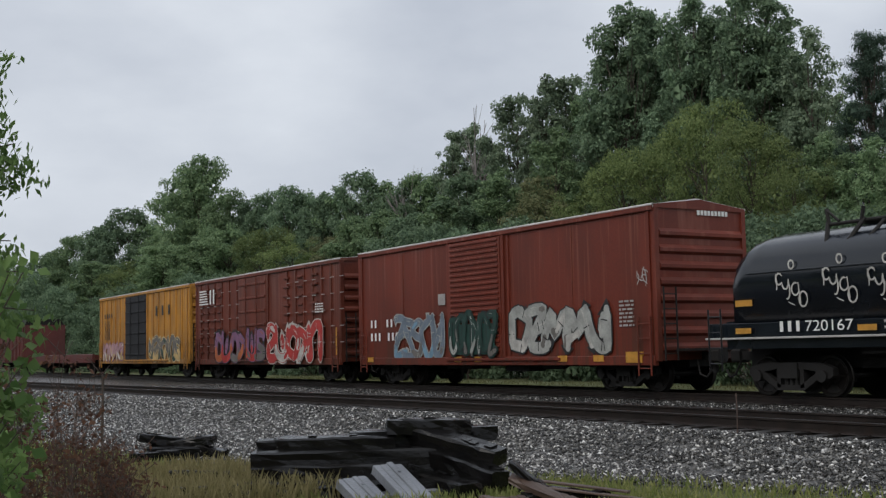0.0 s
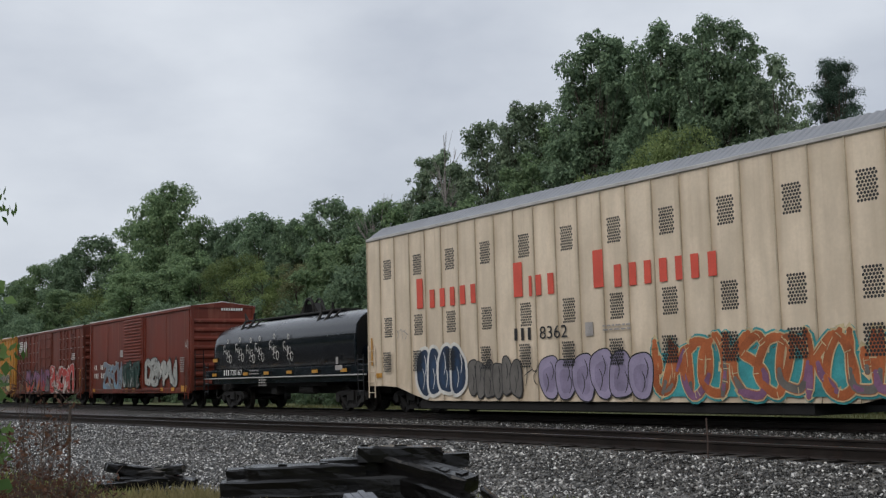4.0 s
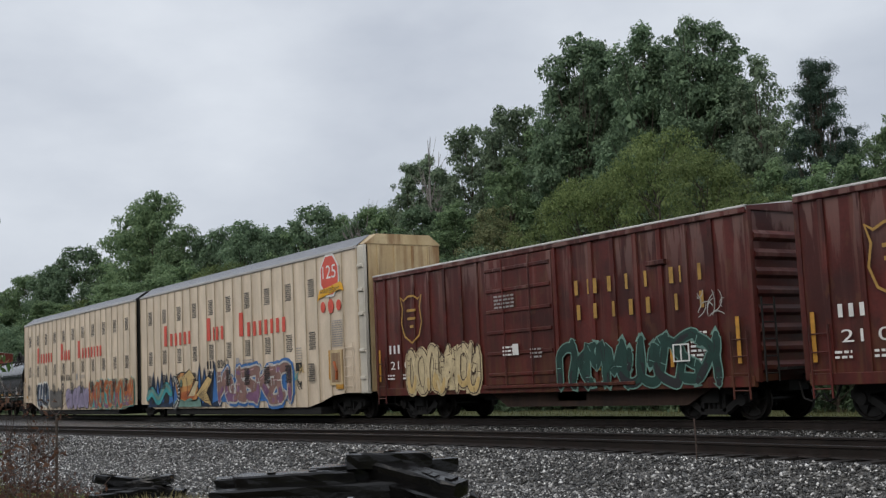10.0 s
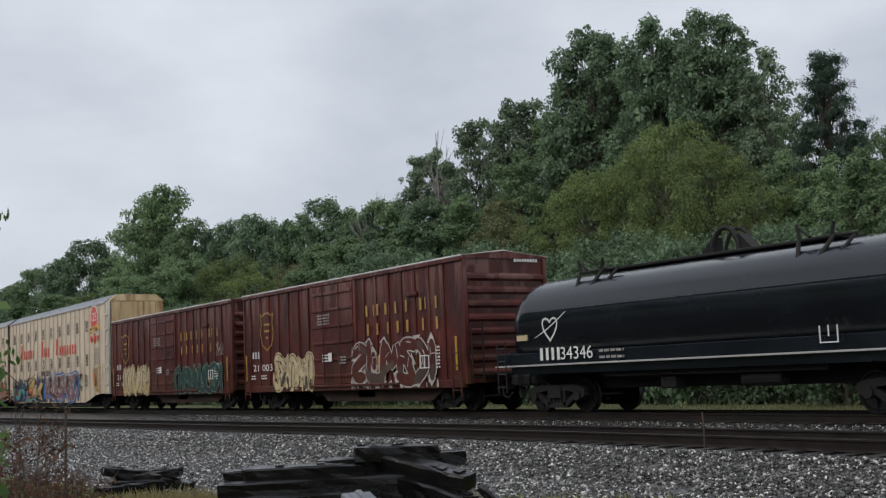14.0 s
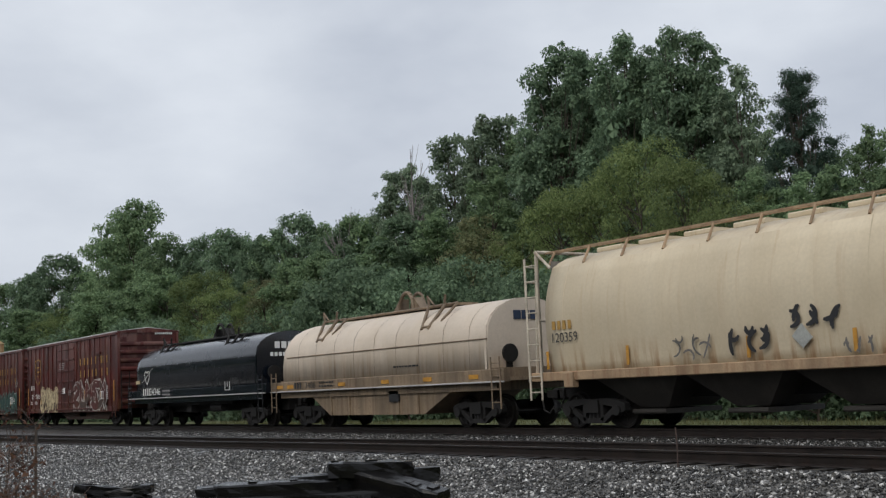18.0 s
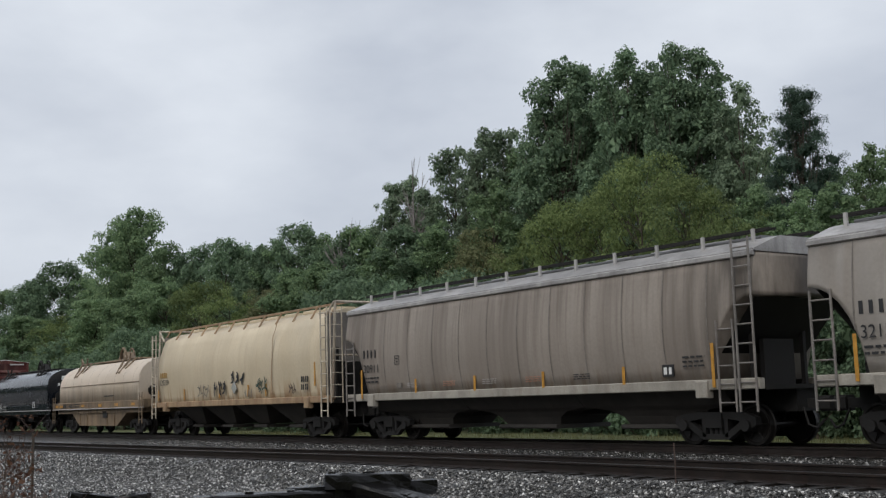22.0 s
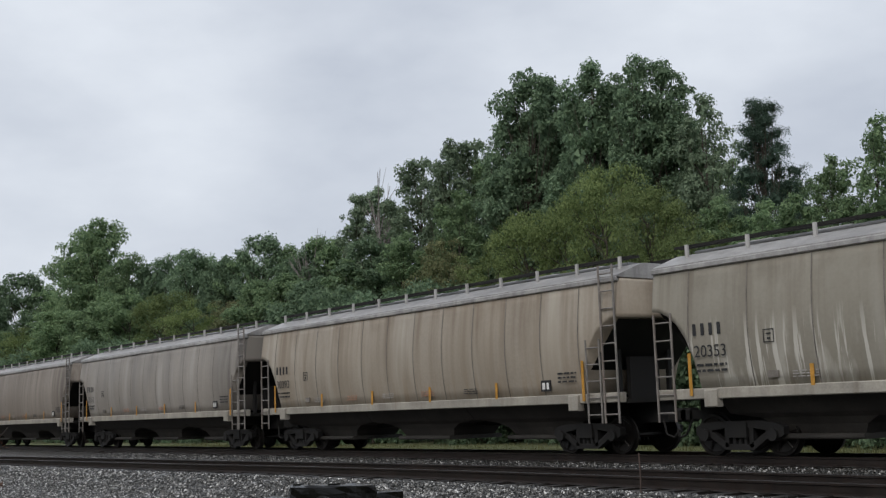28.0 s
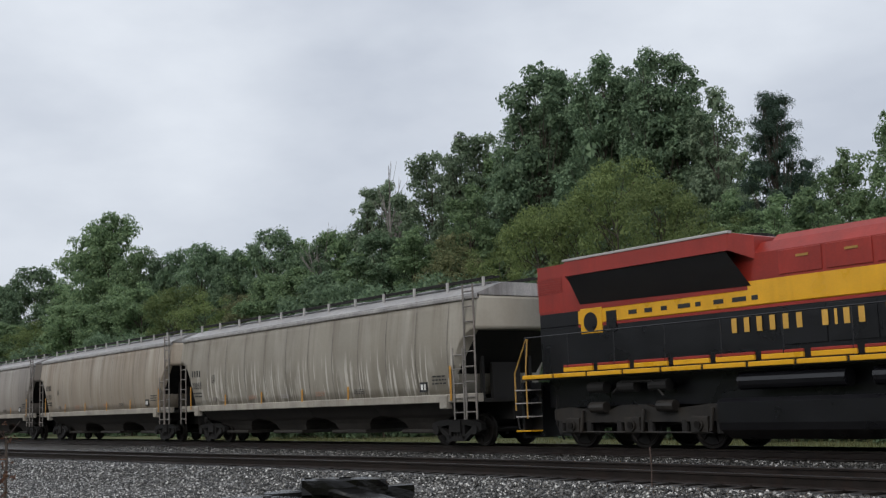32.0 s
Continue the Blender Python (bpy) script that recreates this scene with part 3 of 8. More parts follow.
def ribbon(m, pts, w, y):
    """A flat brush stroke along points in x and z, with round ends and swelling width."""
    pts = [Vector((p[0], p[1])) for p in pts]
    left, right = [], []
    n = len(pts)
    for i, p in enumerate(pts):
        d = (pts[min(i + 1, n - 1)] - pts[max(i - 1, 0)]).normalized()
        s = Vector((-d.y, d.x)) * w * (0.55 if i in (0, n - 1) else 1.0)
        left.append(p + s)
        right.append(p - s)
    vs = [(p.x, y - 0.0001 * i, p.y) for i, p in enumerate(left)] + [(p.x, y - 0.0001 * i, p.y) for i, p in enumerate(right)]
    m.add(vs, [(n + i, n + i + 1, i + 1, i) for i in range(n - 1)])
    for p, dy in ((pts[0], 0.0006), (pts[-1], 0.0006 + 0.0001 * n)):
        m.add([(p.x + w * 0.7 * math.cos(a), y - dy, p.y + w * 0.7 * math.sin(a)) for a in [2 * math.pi * k / 10 for k in range(10)]], [tuple(range(10))])


def strokes(rng, x0, x1, z0, z1, n, lean=0.0):
    """Curving brush paths that fill a field."""
    out = []
    step = (x1 - x0) / n
    for i in range(n):
        cx = x0 + (i + 0.5) * step
        for k in range(2 if rng.random() < 0.7 else 3):
            a = rng.uniform(-0.4, 0.4) + (math.pi / 2 if k == 0 else rng.uniform(-0.9, 1.4))
            ln = (z1 - z0) * (0.5 if k == 0 else rng.uniform(0.2, 0.42))
            c = Vector((cx + rng.uniform(-0.3, 0.3) * step * (k > 0), (z0 + z1) / 2 + (rng.uniform(-0.32, 0.32) * (z1 - z0) if k else 0)))
            bend = rng.uniform(-0.9, 0.9)
            p = []
            for s in range(9):
                u = s / 8 - 0.5
                d = a + bend * u * 2
                q = c + Vector((math.cos(d) * ln * 2 * u + lean * u * ln, math.sin(d) * ln * 2 * u * 0.95))
                p.append((min(max(q.x, x0), x1), min(max(q.y, z0), z1)))
            out.append(p)
    return out


def fan(m, pts, y, slot, slots):
    """A star-shaped flat patch round its middle."""
    n = len(pts)
    cx, cz = sum(p[0] for p in pts) / n, sum(p[1] for p in pts) / n
    m.add([(p[0], y, p[1]) for p in pts] + [(cx, y, cz)], [(i, (i + 1) % n, n) for i in range(n)])
    slots += [slot] * n


def painted(name, m, slots, mats, parent, label=""):
    """A flat piece in several paints."""
    me = m.data(name)
    for k in mats:
        me.materials.append(MATS[k])
    me.polygons.foreach_set("material_index", slots)
    return part(name, me, mats[0], parent, label)


STROKES = [
    [[(-0.7, -1), (-0.78, 0.2), (-0.3, 0.95), (0.4, 0.9), (0.78, 0.2), (0.6, -0.8), (0.9, -1)]],
    [[(0.85, 0.6), (0.1, 1), (-0.75, 0.6), (-0.2, 0.05), (0.65, -0.35), (0.4, -0.95), (-0.8, -0.8)]],
    [[(-0.65, 1), (-0.5, 0), (-0.65, -1)], [(-0.5, -0.1), (0.2, 0.5), (0.85, 0.95)], [(-0.2, 0.1), (0.3, -0.4), (0.9, -1)]],
    [[(-0.85, 1), (-0.75, -0.5), (0, -1), (0.7, -0.6), (0.8, 1)], [(0.0, 0.5), (0.05, -0.3)]],
    [[(-0.85, -1), (-0.5, 0.9), (0, -0.3), (0.5, 0.95), (0.85, -1)]],
    [[(0.1, 1), (-0.75, 0.4), (-0.6, -0.7), (0.1, -1), (0.75, -0.4), (0.6, 0.6), (-0.1, 1)]],
    [[(-0.85, 0.85), (0.0, 1), (0.7, 0.8), (-0.6, -0.85), (0.2, -1), (0.9, -0.8)], [(-0.4, 0), (0.6, 0.1)]],
]


def swung(rng, pts, amount):
    """A smooth line through jittered points."""
    p = [(a + rng.uniform(-amount, amount), b + rng.uniform(-amount, amount) * 0.7) for a, b in pts]
    out = []
    for k in range(len(p) - 1):
        a, b, c, d = p[max(k - 1, 0)], p[k], p[k + 1], p[min(k + 2, len(p) - 1)]
        for t in (0.0, 0.25, 0.5, 0.75):
            out.append(tuple(0.5 * (2 * b[e] + (c[e] - a[e]) * t + (2 * a[e] - 5 * b[e] + 4 * c[e] - d[e]) * t * t + (3 * b[e] - a[e] - 3 * c[e] + d[e]) * t ** 3) for e in (0, 1)))
    return out + [p[-1]]


def graffiti(parent, x0, x1, z0, z1, n, fill, edge, y, seed, inner=None, halo=None, style="bubble", cuts=2, over=0.62, shine=None, line=1.0, label="spray-painted piece of outlined letters, unreadable"):
    """Spray paint: crossing letter strokes with an outline, a filling, a second colour below and a halo behind."""
    rng = random.Random(seed)
    step = (x1 - x0) / n
    inner = inner or [fill]
    wid = min(step * (0.50 if style == "bubble" else 0.36), (z1 - z0) * 0.34)
    t = min(0.045, wid * 0.15) * line
    zc, zh, hw = (z0 + z1) / 2, (z1 - z0) / 2 - wid * 0.62, step * over * 0.92
    letters = []
    for i in range(n):
        cx, lean = x0 + (i + 0.5) * step, rng.uniform(-0.1, 0.2)
        h = zh * rng.uniform(0.84, 1.0)
        g = STROKES[rng.randrange(len(STROKES))]
        flip = rng.choice((-1, 1))
        lines = []
        for st in g:
            q = swung(rng, [(a * flip, b) for a, b in st], 0.16 if style == "bubble" else 0.24)
            lines.append([(min(max(cx + (a + lean * b) * hw, x0 + wid / 2), x1 - wid / 2), min(max(zc + b * h, z0 + wid * 0.55), z1 - wid * 0.55)) for a, b in q])
        letters.append((cx, h, lines))
    root = None
    if halo:
        m = Mesh()
        for k, (cx, h, lines) in enumerate(letters):
            for e, ln in enumerate(lines):
                ribbon(m, ln, wid / 2 + 2.6 * t, y - 0.001 - 0.0003 * (k * 2 + e))
        m.plate([(x0 + step * 0.3, z0 + wid * 0.5), (x1 - step * 0.3, z0 + wid * 0.5), (x1 - step * 0.4, zc + zh * 0.5), (x0 + step * 0.4, zc + zh * 0.5)], y - 0.0008, y + 0.001)
        root = painted("graffiti", m, [0] * len(m.f), [halo], parent, label)
    for i, (cx, h, lines) in enumerate(letters):
        m, slots = Mesh(), []
        yy = y - 0.012 - 0.0015 * i

        def lay(pts, w, dy, slot):
            before = len(m.f)
            ribbon(m, pts, w / 2, yy - dy)
            slots.extend([slot] * (len(m.f) - before))

        for e, ln in enumerate(lines):
            lay(ln, wid + 2 * t, 0.0005 * e, 0)
            if style == "wild":  # pointed ends
                for a, b in ((ln[1], ln[0]), (ln[-2], ln[-1])):
                    d = Vector((b[0] - a[0], b[1] - a[1])).normalized() if (b[0] - a[0], b[1] - a[1]) != (0, 0) else Vector((1, 0))
                    s = Vector((-d.y, d.x))
                    tip = [(b[0] + s.x * wid * 0.75, b[1] + s.y * wid * 0.75), (b[0] - s.x * wid * 0.75, b[1] - s.y * wid * 0.75), (b[0] + d.x * wid * 0.9, b[1] + d.y * wid * 0.9)]
                    tip = [(min(max(u, x0), x1), min(max(v, z0), z1)) for u, v in tip]
                    before = len(m.f)
                    m.add([(u, yy - 0.0003, v) for u, v in tip], [(0, 1, 2)])
                    slots.extend([0] * (len(m.f) - before))
        for e, ln in enumerate(lines):
            lay(ln, wid, 0.0042 + 0.0005 * e, 1)
            low = [p for p in ln if p[1] < zc - h * rng.uniform(0.0, 0.4)]
            run = []
            for p in ln:
                if p in low:
                    run.append(p)
                elif len(run) > 1:
                    lay(run, wid * 0.86, 0.0076 + 0.0005 * e, 2)
                    run = []
            if len(run) > 1:
                lay(run, wid * 0.86, 0.0078 + 0.0005 * e, 2)
            lay([(p[0] - wid * 0.22, p[1] + wid * 0.18) for p in ln[2:5]], wid * 0.12, 0.0085, 4)
            if rng.random() < 0.5 and len(ln) > 8:
                lay(ln[5:8], wid * 0.6, 0.0082, 3)
        for c in range(cuts):
            ln = rng.choice(lines)
            k = rng.randrange(1, len(ln) - 1)
            a, b = ln[k - 1], ln[k + 1]
            d = Vector((b[0] - a[0], b[1] - a[1] + 1e-6)).normalized()
            lay([(ln[k][0] - d.y * wid * 0.5, ln[k][1] + d.x * wid * 0.5), (ln[k][0] + d.y * wid * 0.2, ln[k][1] - d.x * wid * 0.2)], t * 1.2, 0.0088, 0)
        ob = painted("letter" if root else "graffiti", m, slots, [edge, fill, inner[i % len(inner)], inner[(i + 1) % len(inner)], shine or edge], root or parent, "" if root else label)
        root = root or ob
    return root


def bubble_letters(parent, x0, x1, z0, z1, n, fill, edge, y, seed, shade, glow=None, label="spray-painted piece of fat bubble letters, unreadable"):
    """Fat round letters side by side, each an uneven blob with an outline and a curved cut."""
    rng = random.Random(seed)
    step, root = (x1 - x0) / n, None
    for i in range(n):
        cx, cz = x0 + (i + 0.5) * step, (z0 + z1) / 2 + rng.uniform(-0.06, 0.06)
        rx, rz, p, q = step * 0.60, (z1 - z0) / 2 * rng.uniform(0.86, 1.0), rng.uniform(0, 6), rng.uniform(0.05, 0.12)
        m, slots = Mesh(), []

        def blob(grow, dy, slot, squeeze=1.0, lift=0.0):
            pts = []
            for k in range(28):
                a = 2 * math.pi * k / 28
                w = 1 + q * math.sin(3 * a + p) + 0.5 * q * math.sin(2 * a + 2 * p)
                c, d = math.cos(a), math.sin(a)
                pts.append((cx + (rx * w * squeeze * abs(c) ** 0.8 * (1 if c > 0 else -1)) + grow * c, cz + lift + rz * w * squeeze * abs(d) ** 0.75 * (1 if d > 0 else -1) + grow * d))
            fan(m, pts, y - dy - 0.004 * i, slot, slots)

        if glow:
            blob(0.11, 0.0, 2)
        blob(0.035, 0.0012, 1)
        blob(0.0, 0.0024, 0)
        blob(0.0, 0.003, 3, 0.62, -0.12 * rz)
        for k in range(2):
            before = len(m.f)
            u = rng.uniform(-0.4, 0.4)
            ribbon(m, [(cx + rx * (u + 0.25 * math.sin(3 * t)), cz + rz * (0.75 - 0.9 * t) * (1 if k else -1)) for t in (0.0, 0.25, 0.5, 0.75, 1.0)], 0.017, y - 0.0036 - 0.004 * i)
            slots.extend([1] * (len(m.f) - before))
        ob = painted("letter" if root else "graffiti", m, slots, [fill, edge, glow or edge, shade], root or parent, "" if root else label)
        root = root or ob
    return root


def peeling(parent, x0, x1, z0, z1, n, mat, y, seed):
    """Flakes of old paint that still hold on, in ragged upright patches."""
    rng = random.Random(seed)
    m = Mesh()
    for k in range(n):
        x, z = rng.uniform(x0, x1), rng.uniform(z0, z1)
        w, h = rng.uniform(0.03, 0.14), rng.uniform(0.05, 0.32)
        pts = [(x + w * math.cos(a) * rng.uniform(0.6, 1.2), y - 0.0004 * k, min(z1 + 0.2, max(z0, z + h * math.sin(a) * rng.uniform(0.6, 1.2)))) for a in [math.pi * j / 4 for j in range(8)]]
        m.add(pts, [tuple(range(8))])
    return tagged(part("paint_flakes", m, mat, parent, "flakes of pale peeling paint"), kind="stuff")


def scribble(parent, x0, x1, z0, z1, n, mat, y, seed, width=0.018, label="thin sprayed tag, unreadable"):
    rng = random.Random(seed)
    m = Mesh()
    for k, p in enumerate(strokes(rng, x0, x1, z0, z1, n)):
        ribbon(m, p, width, y - 0.004 - 0.00002 * k)
    return tagged(part("graffiti", m, mat, parent, label), kind="stuff")


# ---- ground and track ----
TRACK_Y = 20.6  # centre line of the track that carries the train


def siding_y(x):
    """Centre line of the nearer track, which swings away from the main line."""
    d = max(0.0, -x - 15)
    return 14.72 - 0.066 * d * min(1.0, d / 14)


def gravel_edge(x):
    return min(11.0, max(5.4, 10.5 + (x + 10) * 0.44))


def bed_z(x, y):
    """Height of the stone bed and of the grass round it."""
    c = siding_y(x)
    if y > 24.6:
        return max(-0.75, -0.24 - (y - 24.6) * 0.33)
    if y > c - 1.75:
        return -0.205 + 0.012 * math.sin(y * 1.7)
    z = -0.205 - (c - 1.75 - y) * 0.21
    return max(z, -0.56)


def ground():
    m = Mesh()
    xs = [-1500, -600, -300, -150, -90] + [-60 + 2 * i for i in range(36)] + [20, 60, 200, 600, 1500]
    ys = [-900, -300, -100, -40, -15, -6, -2] + [i * 0.75 for i in range(0, 35)] + [27, 29, 32, 38, 46, 60, 90, 160, 400, 1500]
    for x in xs:
        for y in ys:
            z = min(bed_z(x, y) - 0.06, -0.5) + 0.05 * noise.noise((x * 0.3, y * 0.3, 0))
            if y > 30:
                z = -0.6 + 0.25 * noise.noise((x * 0.05, y * 0.05, 3))
            m.v.append((x, y, z))
    n = len(ys)
    m.f = [(i * n + j, (i + 1) * n + j, (i + 1) * n + j + 1, i * n + j + 1) for i in range(len(xs) - 1) for j in range(n - 1)]
    solid("ground", m, "earth", "damp grassy ground beside the railway", "ground", kind="structure", smooth=True)


def ballast():
    m = Mesh()
    xs = [-420, -300, -220, -160, -120, -95, -80] + [-70 + 0.5 * i for i in range(150)] + [8, 14, 25, 60, 120]
    nr = 66
    for x in xs:
        e = gravel_edge(x)
        for j in range(nr):
            y = e + (26.2 - e) * j / (nr - 1)
            m.v.append((x, y, bed_z(x, y) + 0.035 * noise.noise((x * 1.6, y * 1.6, 0)) + 0.02 * noise.noise((x * 5, y * 5, 1)) - (0.16 if j in (0, nr - 1) else 0)))
    m.f = [(i * nr + j, (i + 1) * nr + j, (i + 1) * nr + j + 1, i * nr + j + 1) for i in range(len(xs) - 1) for j in range(nr - 1)]
    bed = solid("ballast_bed", m, "ballast_grey", "wet grey crushed stone ballast, darker and fouled under the tracks", "ballast", kind="structure", smooth=True)
    bed.data.materials.append(MATS["ballast_fouled"])
    for p in bed.data.polygons:
        x, y, _ = m.v[p.vertices[0]]
        p.material_index = 1 if y > siding_y(x) - 1.15 + 0.3 * noise.noise((x, y, 7)) else 0


def scatter_stones(name, count, box, size, seed, fouled=False):
    """Loose stones lying on the bed, six-faced and knocked out of shape."""
    rng = np.random.default_rng(seed)
    x0, x1, y0, y1 = box
    xs, ys = [], []
    while len(xs) < count:
        x = x1 - (x1 - x0) * rng.random() ** 1.15
        y = y0 + (y1 - y0) * rng.random()
        if y > gravel_edge(x) - 0.3 + 0.5 * rng.random() and (siding_y(x) + 1.3 < y < TRACK_Y - 1.3 if fouled else y < siding_y(x) - 1.25):
            xs.append(x)
            ys.append(y)
    zs = np.array([bed_z(a, b) for a, b in zip(xs, ys)])
    base = np.array([(1, 0, 0), (0, 1, 0), (-1, 0, 0), (0, -1, 0), (0, 0, 0.9), (0, 0, -0.9)], float)
    s = size * (0.6 + 0.9 * rng.random((count, 1, 1)))
    v = base[None] * np.array([1.15, 0.9, 0.7]) * s * (0.65 + 0.6 * rng.random((count, 6, 1))) + rng.normal(0, 0.22, (count, 6, 3)) * s
    ang = rng.random((count, 3)) * 6.28
    for ax in (0, 2):
        c, d = np.cos(ang[:, ax])[:, None], np.sin(ang[:, ax])[:, None]
        i, j = ((1, 2), None, (0, 1))[ax]
        a, b = v[:, :, i].copy(), v[:, :, j].copy()
        v[:, :, i], v[:, :, j] = a * c - b * d, a * d + b * c
    v += np.stack([np.array(xs), np.array(ys), zs + size * 0.35], 1)[:, None]
    q = np.array([(0, 1, 4), (1, 2, 4), (2, 3, 4), (3, 0, 4), (1, 0, 5), (2, 1, 5), (3, 2, 5), (0, 3, 5)])
    f = (np.arange(count)[:, None, None] * 6 + q[None]).reshape(-1, 3)
    me = quad_mesh(name, v.reshape(-1, 3), f)
    me.materials.append(MATS["stone_fouled" if fouled else "stone"])
    tagged(new(name, me), "loose dark fouled ballast stones between the tracks" if fouled else "loose wet grey ballast stones", "stones", kind="stuff")


def rail_profile(y):
    return [(y - 0.075, -0.18), (y + 0.075, -0.18), (y + 0.07, -0.165), (y + 0.012, -0.14), (y + 0.012, -0.045), (y + 0.036, -0.035), (y + 0.036, -0.006),
            (y + 0.026, 0.0), (y - 0.026, 0.0), (y - 0.036, -0.006), (y - 0.036, -0.035), (y - 0.012, -0.045), (y - 0.012, -0.14), (y - 0.07, -0.165)]


def track(name, label, centre, x0, x1, near):
    t = thing(name, label, "railway track", pose(0, 0, 0), kind="structure")
    xs = [x0] + [x for x in range(-120, 30, 3) if x0 < x < x1] + [x1]
    for side in (-0.7525, 0.7525):
        rail = part("rail", Mesh().loft([[(x, *p) for p in rail_profile(centre(x) + side)] for x in xs]), "rail_steel", t, "rusty steel rail")
        strip = Mesh()
        for a, b in zip(xs, xs[1:]):
            strip.add([(a, centre(a) + side - 0.024, 0.003), (b, centre(b) + side - 0.024, 0.003), (b, centre(b) + side + 0.024, 0.003), (a, centre(a) + side + 0.024, 0.003)], [(0, 1, 2, 3)])
        part("running_surface", strip, "rail_head", rail, "polished wet rail head")
    rng = random.Random(5)
    tie = Mesh().bevel_box(-0.115, 0.115, -1.3, 1.3, -0.36, -0.175, 0.02).data("sleeper")
    plate = Mesh().box(-0.09, 0.09, -0.84, -0.66, -0.176, -0.162).box(-0.09, 0.09, 0.66, 0.84, -0.176, -0.162).data("tie_plate")
    x = near[0]
    while x < near[1]:
        s = part("sleeper", tie, "tie_wood", t, at=pose(x, centre(x) + rng.uniform(-0.04, 0.04), rng.uniform(-0.012, 0.004), 0, 0, rng.uniform(-1.5, 1.5)))
        part("tie_plate", plate, "rail_steel", s)
        x += 0.53
    return t


ground()
ballast()
track("main_track", "main line track with rusty rails on dark sleepers", lambda x: TRACK_Y, -420, 120, (-60, 2))
track("siding_track", "nearer empty track with wet rusty rails", siding_y, -160, 60, (-55, 2))
scatter_stones("ballast_stones", 110000, (-50, -2, 5.0, 18.9), 0.027, 1)
scatter_stones("fouled_stones", 26000, (-50, -2, 10.0, 19.4), 0.029, 2, True)

# ---- train ----
CARS = []  # things that roll, with their wheel sets
CACHE = {}


def wheelset_mesh(r):
    if ("w", r) not in CACHE:
        m = Mesh()
        m.rod((0, -0.86, 0), (0, 0.86, 0), 0.075, 10)
        for s in (-1, 1):
            prof = [(0.66, 0.09), (0.68, r * 0.86), (0.66, r * 0.9), (0.655, r + 0.025), (0.69, r + 0.025), (0.70, r), (0.80, r - 0.012), (0.80, r * 0.86), (0.77, r * 0.8), (0.745, r * 0.4), (0.79, 0.13), (0.80, 0.09)]
            n = 28
            m.loft([[(ra * math.cos(2 * math.pi * k / n), s * yy, ra * math.sin(2 * math.pi * k / n)) for k in range(n)] for yy, ra in prof])
            for k in range(6):  # cast spokes ribs that show the turning
                a = k * math.pi / 3
                m.rod((0.16 * math.cos(a), s * 0.79, 0.16 * math.sin(a)), (r * 0.78 * math.cos(a), s * 0.765, r * 0.78 * math.sin(a)), 0.018, 5)
        CACHE["w", r] = m.data("wheelset")
    return CACHE["w", r]


def side_frame_mesh():
    if "sf" not in CACHE:
        m = Mesh()
        top = [(-1.15, 0.62), (-0.95, 0.70), (-0.55, 0.74), (0.55, 0.74), (0.95, 0.70), (1.15, 0.62), (1.15, 0.46), (1.05, 0.40), (0.78, 0.42), (0.7, 0.55), (0.35, 0.60), (-0.35, 0.60), (-0.7, 0.55), (-0.78, 0.42), (-1.05, 0.40), (-1.15, 0.46)]
        m.plate(top, -0.09, 0.09)
        m.plate([(-0.86, 0.46), (-0.70, 0.52), (-0.28, 0.26), (0.28, 0.26), (0.70, 0.52), (0.86, 0.46), (0.36, 0.14), (-0.36, 0.14)], -0.08, 0.08)
        for x in (-0.32, 0.32):
            m.box(x - 0.05, x + 0.05, -0.08, 0.08, 0.2, 0.62)
        for x in (-0.14, 0, 0.14):
            m.rod((x, -0.02, 0.24), (x, -0.02, 0.5), 0.055, 8)
        for x in (-0.89, 0.89):
            m.rod((x, -0.16, 0.455), (x, 0.05, 0.455), 0.13, 12)
        CACHE["sf"] = m.data("side_frame")
        CACHE["bo"] = Mesh().box(-0.24, 0.24, -1.12, 1.12, 0.4, 0.72).rod((0, 0, 0.7), (0, 0, 0.86), 0.2, 12).data("truck")
    return CACHE["sf"]


def truck(root, x, sets, r=0.45):
    sf = side_frame_mesh()
    t = part("truck", CACHE["bo"], "running_gear", root, at=pose(x, 0, 0))
    part("side_frame", sf, "running_gear", t, at=pose(0, -0.98, 0))
    part("side_frame", sf, "running_gear", t, at=pose(0, 0.98, 0, 0, 0, 180))
    for dx in (-0.89, 0.89):
        w = part("wheelset", wheelset_mesh(r), "wheel_steel", t)
        sets.append((w, dx, r))


def coupler(root, x, d):
    m = Mesh()
    m.box(min(x, x + d * 0.35), max(x, x + d * 0.35), -0.09, 0.09, 0.78, 0.98)
    m.bevel_box(min(x + d * 0.35, x + d * 0.62), max(x + d * 0.35, x + d * 0.62), -0.17, 0.17, 0.72, 1.04, 0.05)
    m.pipe([(x + d * 0.1, -0.35, 0.8), (x + d * 0.25, -0.42, 0.45), (x + d * 0.45, -0.4, 0.38), (x + d * 0.6, -0.35, 0.55)], 0.025)
    part("coupler", m, "running_gear", root)


def ladder(root, x0, x1, y, z0, z1, material, rungs, r=0.016, label="", name="ladder"):
    m = Mesh()
    m.rod((x0, y, z0), (x0, y, z1), r * 1.4).rod((x1, y, z0), (x1, y, z1), r * 1.4)
    for k in range(rungs):
        z = z0 + (k + 0.5) * (z1 - z0) / rungs
        m.rod((x0, y, z), (x1, y, z), r, 6)
    return part(name, m, material, root, label)


